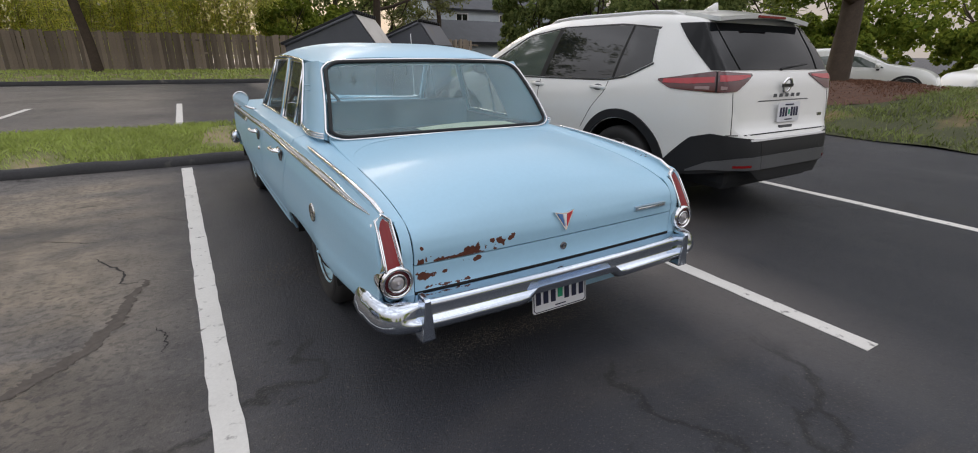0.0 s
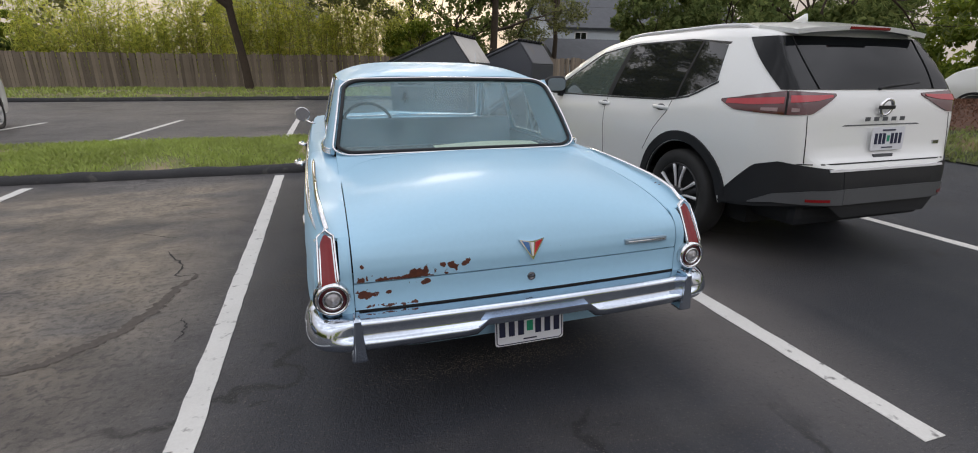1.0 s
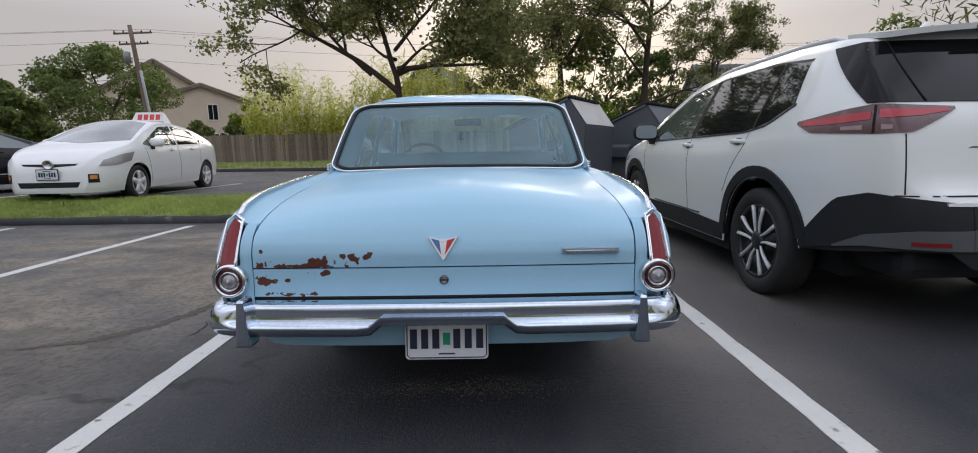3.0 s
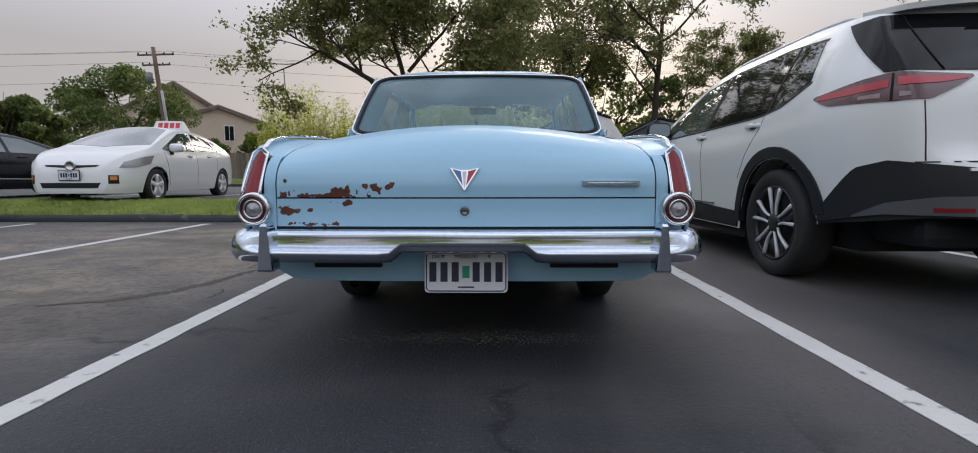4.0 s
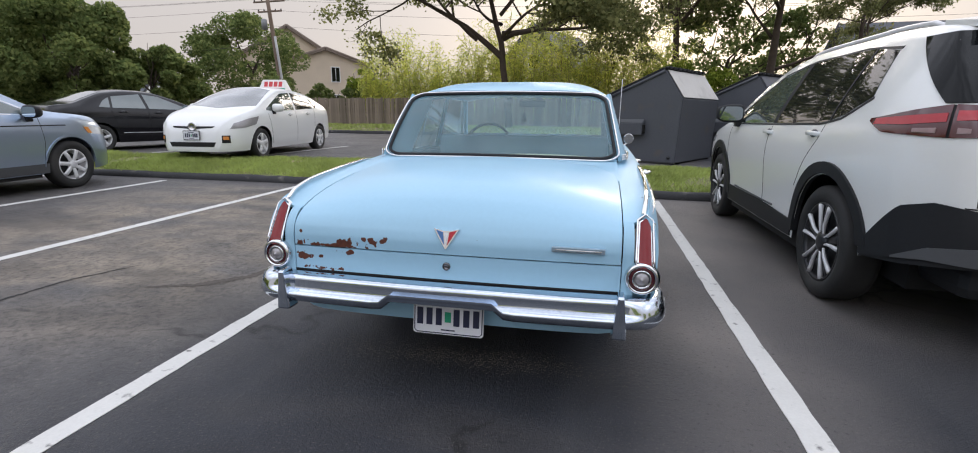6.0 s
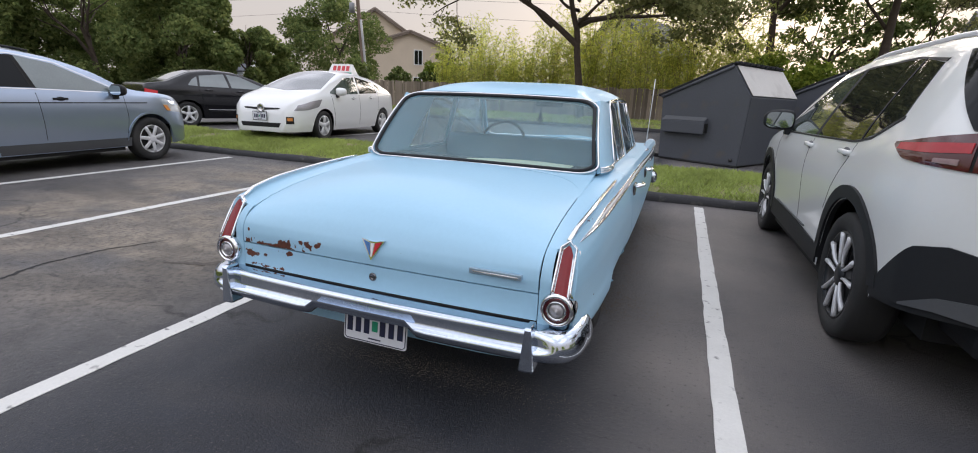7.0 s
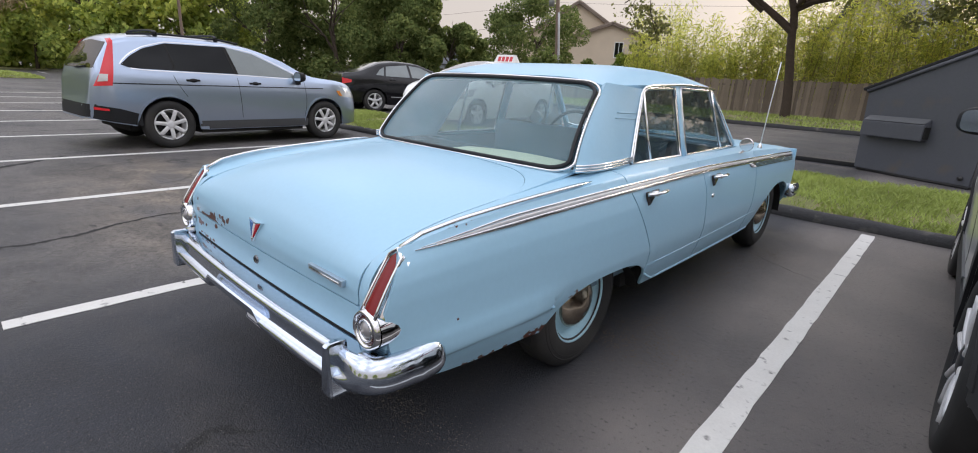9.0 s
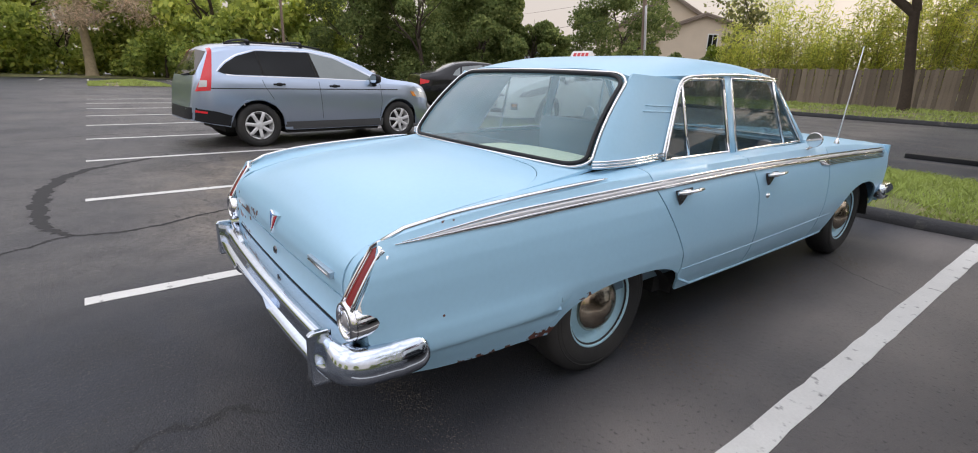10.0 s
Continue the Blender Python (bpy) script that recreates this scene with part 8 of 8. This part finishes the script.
# the oak on the fence strip, with a long low limb
tree("oak_tree", (-3.6, 22.8, 0.3), "large oak with spreading limbs and open crown before the fence", 5, 4.6, 0.15, (-0.1, 0, 1), 4, 60000, None, 0.1, 0.26, M_OAKLEAF, 0.62, 0.85, 0.1,
     [((-0.34, 0, 3.35), (-1, -0.1, 0.62), 5.4, 0.16), ((-0.4, 0, 4.2), (0.9, -0.1, 0.5), 4.4, 0.11), ((-0.5, 0, 5.3), (0.7, 0.2, 0.8), 4.4, 0.1), ((-0.42, 0, 4.5), (1, 0.3, 0.22), 4.2, 0.1), ((-0.42, 0, 4.3), (0.5, -0.9, 0.25), 3.8, 0.09), ((-0.45, 0, 4.9), (-0.7, 0.7, 0.25), 3.8, 0.09), ((-1.6, -0.1, 4.2), (-0.6, -0.5, 0.5), 3.6, 0.1), ((-0.6, 0, 6.6), (-0.1, 0, 1), 5.5, 0.12), ((-0.6, 0, 7.6), (-0.9, -0.2, 0.6), 5.0, 0.1), ((-0.6, 0, 8.6), (0.9, -0.2, 0.6), 4.8, 0.1)], bole=3.6)
# trees behind the fence
tree("broadleaf_tree", (5.2, 33, 0.2), "dark broadleaf tree behind the fence", 11, 7.0, 0.26, (0.05, 0, 1), 4, 15000, None, 0.12, 0.42, M_OAKLEAF, 0.6, 0.95, 0, [((0, 0, 3.5), (-0.8, 0, 0.7), 4.6, 0.12), ((0.2, 0, 6.5), (0.7, -0.2, 0.8), 4.6, 0.12), ((0.2, 0, 7.5), (-0.5, 0.1, 0.9), 4.6, 0.12)], "trees behind the fence", bole=2.0)
tree("pine_tree", (10.4, 31, 0.2), "dark pine with open drooping boughs behind the fence", 23, 7.5, 0.24, (-0.08, 0, 1), 4, 19000, None, 0.13, 0.24, M_OAKLEAF, 0.32, 0.85, 0.3, [((0, 0, 3.5), (0.9, -0.2, 0.35), 3.4, 0.1), ((0, 0, 5), (-0.8, -0.2, 0.5), 3.2, 0.1), ((-0.3, 0, 8.5), (0.9, -0.2, 0.4), 3.6, 0.1), ((-0.4, 0, 9.5), (-0.2, 0, 1), 4.0, 0.1)], "trees behind the fence", bole=2.5)
tree("pine_tree", (16.2, 35, 0.2), "smaller open-crowned pine behind the fence", 29, 5.0, 0.2, (0.1, 0, 1), 4, 14000, None, 0.14, 0.24, M_OAKLEAF, 0.32, 0.8, 0.25, (), "trees behind the fence", bole=2.0)
# the pine on the bank
tree("bank_pine", (12.3, 4.85, 0.66), "thick-trunked pine in mulch on the grass bank", 31, 5.5, 0.27, (0.03, 0.02, 1), 4, 22000, None, 0.12, 0.45, M_DARKLEAF, 0.15, 0.9, 0.2, [((0, 0, 1.9), (-0.75, 0.45, 0.5), 3.8, 0.16), ((0, 0, 3.0), (0.9, -0.3, 0.6), 3.5, 0.13)])


def mulch_at(u, v):
    x, y = 12.3 + (0.1 + 2.2 * u) * math.cos(2 * math.pi * v), 4.9 + (0.1 + 2.2 * u) * (1 + 0.08 * math.sin(14 * v)) * math.sin(2 * math.pi * v)
    return (x, y, bank_z(x, y) + 0.1 * (1 - u * u) + 0.025 * noise.noise((x * 4, y * 4, 1)) + 0.01)


mul = sheet("mulch_bed", mulch_at, 22, 70, M_MULCH)
tagged(mul, "brown bark mulch ring round the pine", "mulch", kind="structure")
blades("mulch_chips", mulch_at, 9000, 0.035, 0.014, 17, "brown bark chips on the mulch ring", None, M_CHIP)


def thicket(name, spots, label, leaf_mat, n, size, slim, seed, group="", trunks=True, category="tree"):
    """A mass of one tree: limbs and a crown of many leaf clumps with an uneven outline. spots: (x, y, z0, radius, height)."""
    rng = np.random.default_rng(seed)
    for i, (x, y, z0, r, h) in enumerate(spots):
        t = thing(name, Matrix.Translation((x, y, z0)), label, category, group)
        rnd = random.Random(seed + i)
        lines, tips = grown(seed + i, (0, 0, -0.1), (rnd.gauss(0, 0.08), rnd.gauss(0, 0.08), 1), h * 0.55, 0.05 * h**0.5 + 0.02 * r, 2, 0.7)
        limbs("trunk", lines, M_BARK, t)
        k = 46
        # clump centres on an uneven egg, thick at the rim
        th = rng.uniform(0, 2 * math.pi, k)
        zz = rng.uniform(0.08, 1.0, k)
        rim = np.sqrt(np.clip(1 - (2 * (zz - 0.46)) ** 2 * 0.8, 0.08, 1)) * rng.uniform(0.55, 1.08, k)
        cc = np.stack([r * rim * np.cos(th), r * rim * np.sin(th), h * zz], 1)
        pick = rng.integers(0, k, n)
        off = rng.normal(size=(n, 3))
        off /= np.linalg.norm(off, axis=1)[:, None] + 1e-6
        sc = rng.uniform(0.5, 1.15, k) * 0.3 * r
        pts = cc[pick] + off * (sc[pick] * rng.uniform(0.35, 1.0, n) ** 0.5)[:, None] * np.array((1, 1, 0.8))
        leaves("crown", pts, size * rng.uniform(0.6, 1.4, n), slim, leaf_mat, t, seed + i)


rw = random.Random(77)
wall = []
for k in range(26):
    t = k / 25
    a = radians(-38 + 80 * t)
    R = 60 - 24 * max(t - 0.35, 0) / 0.65
    x, y = -2 - R * math.cos(a) * 0.98, 2 + R * math.sin(a)
    if y > 17:
        continue
    if abs(y + 0.5) < 9:
        x -= 9
    wall.append((x + rw.uniform(-2, 2), y + rw.uniform(-2, 2), 0.1, rw.uniform(3.6, 5.6), rw.uniform(8.5, 13)))
# lit copy of the wood leaf, sunlight put into its colour
M_SUNLEAF = leaf_material("sunlit_leaf", (0.5, 0.56, 0.15))
thicket("broadleaf_tree", wall[0::2], "leafy green tree in the woods round the lot", M_WOODLEAF, 6500, 0.26, 0.6, 200, "woods round the lot")
thicket("broadleaf_tree", wall[1::2], "leafy tree in the woods round the lot, sunlit yellow-green painted in", M_SUNLEAF, 6500, 0.26, 0.6, 240, "woods round the lot")
under = [(x + rw.uniform(-2, 2) + 3.0, y - 1.0 + rw.uniform(-2, 2), 0.1, rw.uniform(2.2, 3.4), rw.uniform(3.0, 5.0)) for x, y, *_ in wall[::1]]
thicket("bush", under, "dense green undergrowth bush below the trees", M_WOODLEAF, 3200, 0.2, 0.6, 300, "undergrowth round the lot", category="bush")
thicket("dark_tree", [(-25.5, 24.2, 0.2, 2.6, 4.4), (-28, 22, 0.2, 3.2, 6.6), (-33, 20, 0.2, 4.2, 7.6), (-38.5, 17, 0.2, 4.4, 9.0), (-29.8, 38.8, 0.2, 5.0, 8.4), (-37.5, 29, 0.2, 3.6, 7.6), (-43, 24, 0.2, 5.0, 10.0)], "dark dense tree near the utility pole", M_DARKLEAF, 22000, 0.125, 0.6, 400, "dark trees by the fence")
thicket("dark_tree", [(21.5, 29, 0.2, 3.2, 6.4), (25, 27, 0.2, 4.0, 7.2), (30, 25, 0.0, 4.6, 9.0), (24, 18.5, 0.0, 3.4, 8.0)], "dark dense evergreen behind the parked cars", M_DARKLEAF, 14000, 0.16, 0.5, 450, "evergreens on the bank")
thicket("dark_tree", [(8.3, 36, 0.2, 3.4, 8.6), (12.6, 37, 0.2, 2.6, 7.6)], "open dark tree behind the board fence", M_DARKLEAF, 5000, 0.16, 0.5, 470, "trees behind the fence")
thicket("bush", [(36, 18, 0.0, 3.8, 6.2), (40, 11, 0.0, 4.2, 6.4), (41, 4, 0.0, 4.0, 5.8), (42, -3, 0.0, 4.2, 6.4), (35, 16, 0.0, 2.2, 3.3), (38, 9, 0.0, 2.4, 3.1)], "bright green overgrown bush beyond the parked cars", M_SHRUB, 7500, 0.17, 0.6, 500, "bushes beyond the bank", category="bush")
# unseen trees added behind the camera to close the horizon for reflections
thicket("broadleaf_tree", [(-30, -55, 0, 6, 11), (-12, -60, 0, 6, 12), (8, -58, 0, 6, 11), (26, -50, 0, 6, 12), (42, -30, 0, 6, 11)], "unseen leafy tree added behind the camera at the lot's edge", M_WOODLEAF, 4000, 0.4, 0.6, 560, "woods round the lot")
thicket("bush", [(-17.2, 29.2, 0.2, 0.9, 2.6), (-15.2, 29.4, 0.2, 0.8, 2.4), (-20, 28, 0.2, 1.3, 3.2)], "small dark shrub behind the fence", M_DARKLEAF, 2200, 0.12, 0.6, 590, "shrubs behind the fence", category="bush")
tree("dying_tree", (-60, -0.2, 0.1), "half-dead tree with brown withered boughs", 41, 5.6, 0.42, (0.02, 0, 1), 4, 13000, None, 0.24, 0.6, M_BROWNLEAF, 0.16, 1.0, 0.5, bole=2.2, bark=M_PALEBARK)


# ---- bamboo behind the fence ----
def bamboo(spots, seed):
    rng = np.random.default_rng(seed)
    for i, (x, y, w, h) in enumerate(spots):
        t = thing("bamboo_clump", Matrix.Translation((x, y, 0.2)), "bright yellow-green bamboo clump behind the fence", "bamboo", "bamboo hedge")
        lines, base = [], []
        for _ in range(26):
            p = Vector((rng.uniform(-w, w), rng.uniform(-0.7, 0.7), 0))
            hh = h * rng.uniform(0.5, 1.17)
            lean = Vector((rng.normal(0, 0.12), rng.normal(0, 0.1), 0))
            pts = [p + lean * hh * (q**2) + Vector((0, 0, hh * q)) for q in np.linspace(0, 1, 6)]
            lines.append((pts, [0.022 * (1 - 0.8 * q) for q in np.linspace(0, 1, 6)]))
            for q in np.linspace(0.25, 1.03, 16):
                base.append((p + lean * hh * q * q + Vector((0, 0, hh * q)))[:])
        for line in lines:
            limbs("culm", [line], M_CULM, t)
        b = np.array(base)
        n = 3400
        pts = b[rng.integers(0, len(b), n)] + rng.normal(size=(n, 3)) * np.array((0.22, 0.22, 0.16))
        leaves("foliage", pts, 0.15 * rng.uniform(0.6, 1.3, n), 0.16, M_BAMBOO, t, seed + i)


M_CULM = mat("bamboo_culm", (0.3, 0.27, 0.1), 0.5, var=0.2)
rb = random.Random(9)
bamboo([(x, 28.6 - 0.06 * x + rb.uniform(-0.6, 0.6), 0.85, h) for x, h in zip(np.arange(-13.4, 4.2, 1.25), (4.6, 5.0, 4.3, 3.9, 4.1, 4.4, 5.4, 5.3, 5.6, 5.7, 5.7, 6.0, 6.0, 5.6, 5.0))], 900)
thicket("bush", [(4.6, 27.4, 0.2, 1.6, 3.4), (6.6, 27.4, 0.2, 1.5, 3.2), (-15.2, 31, 0.2, 1.2, 3.6)], "light green shrub behind the fence", M_SHRUB, 3500, 0.12, 0.55, 610, "shrubs behind the fence", category="bush")

# ---- board fence, piece by piece ----
M_BOARD = mat("weathered_board", (0.24, 0.195, 0.155), 0.9, var=0.2, scale=1.5, fine=25, bump=0.3, bscale=30, each=0.35)
FENCE = thing("fence", pose(0, 0, 0), "weathered brown dog-ear board fence along the lot", "fence")


def fence_y(x):
    return 25.7 - 0.06 * x


def board_mesh(name, w, h, t, ear):
    me = bpy.data.meshes.new(name)
    o = [(-w / 2, 0), (w / 2, 0), (w / 2, h - ear), (w / 2 - ear, h), (-w / 2 + ear, h), (-w / 2, h - ear)]
    vs = [(x, -t / 2, z) for x, z in o] + [(x, t / 2, z) for x, z in o]
    me.from_pydata(vs, [], [tuple(range(6)), tuple(range(6, 12))[::-1]] + [(i, 6 + i, 6 + (i + 1) % 6, (i + 1) % 6) for i in range(6)])
    me.materials.append(M_BOARD)
    return me


BOARDS = [board_mesh("board", 0.138, h, 0.018, 0.022) for h in (1.68, 1.72, 1.7, 1.66)]
rf = random.Random(12)
for k in range(296):
    x = 13.5 - 0.146 * k
    ob = new("board", BOARDS[rf.randrange(4)])
    ob.parent = FENCE
    ob.matrix_local = pose(x, fence_y(x) + rf.uniform(-0.008, 0.008), 0.24 + rf.uniform(-0.02, 0.02), rf.gauss(0, 0.6), rf.gauss(0, 0.7), -3.4 + rf.gauss(0, 1.5))
rest = bmesh.new()
for k in range(130):
    x = 13.5 - 0.146 * (296 + k)
    boxed(rest, x - 0.068, x + 0.068, fence_y(x) - 0.009, fence_y(x) + 0.009, 0.24, 1.93 + rf.uniform(-0.03, 0.03))
tagged(part("far_boards", rest, M_BOARD, FENCE), kind="stuff")
for z in (0.55, 1.1, 1.65):
    swept("rail", [(x, fence_y(x) + 0.04, z) for x in (14, -10, -50)], bar_profile(0.04, 0.09), M_BOARD, FENCE)
for k in range(20):
    x = 12.9 - 2.4 * k
    box_part("post", x - 0.05, x + 0.05, fence_y(x) + 0.05, fence_y(x) + 0.15, 0.1, 1.9, M_BOARD, FENCE, "", 0.0)
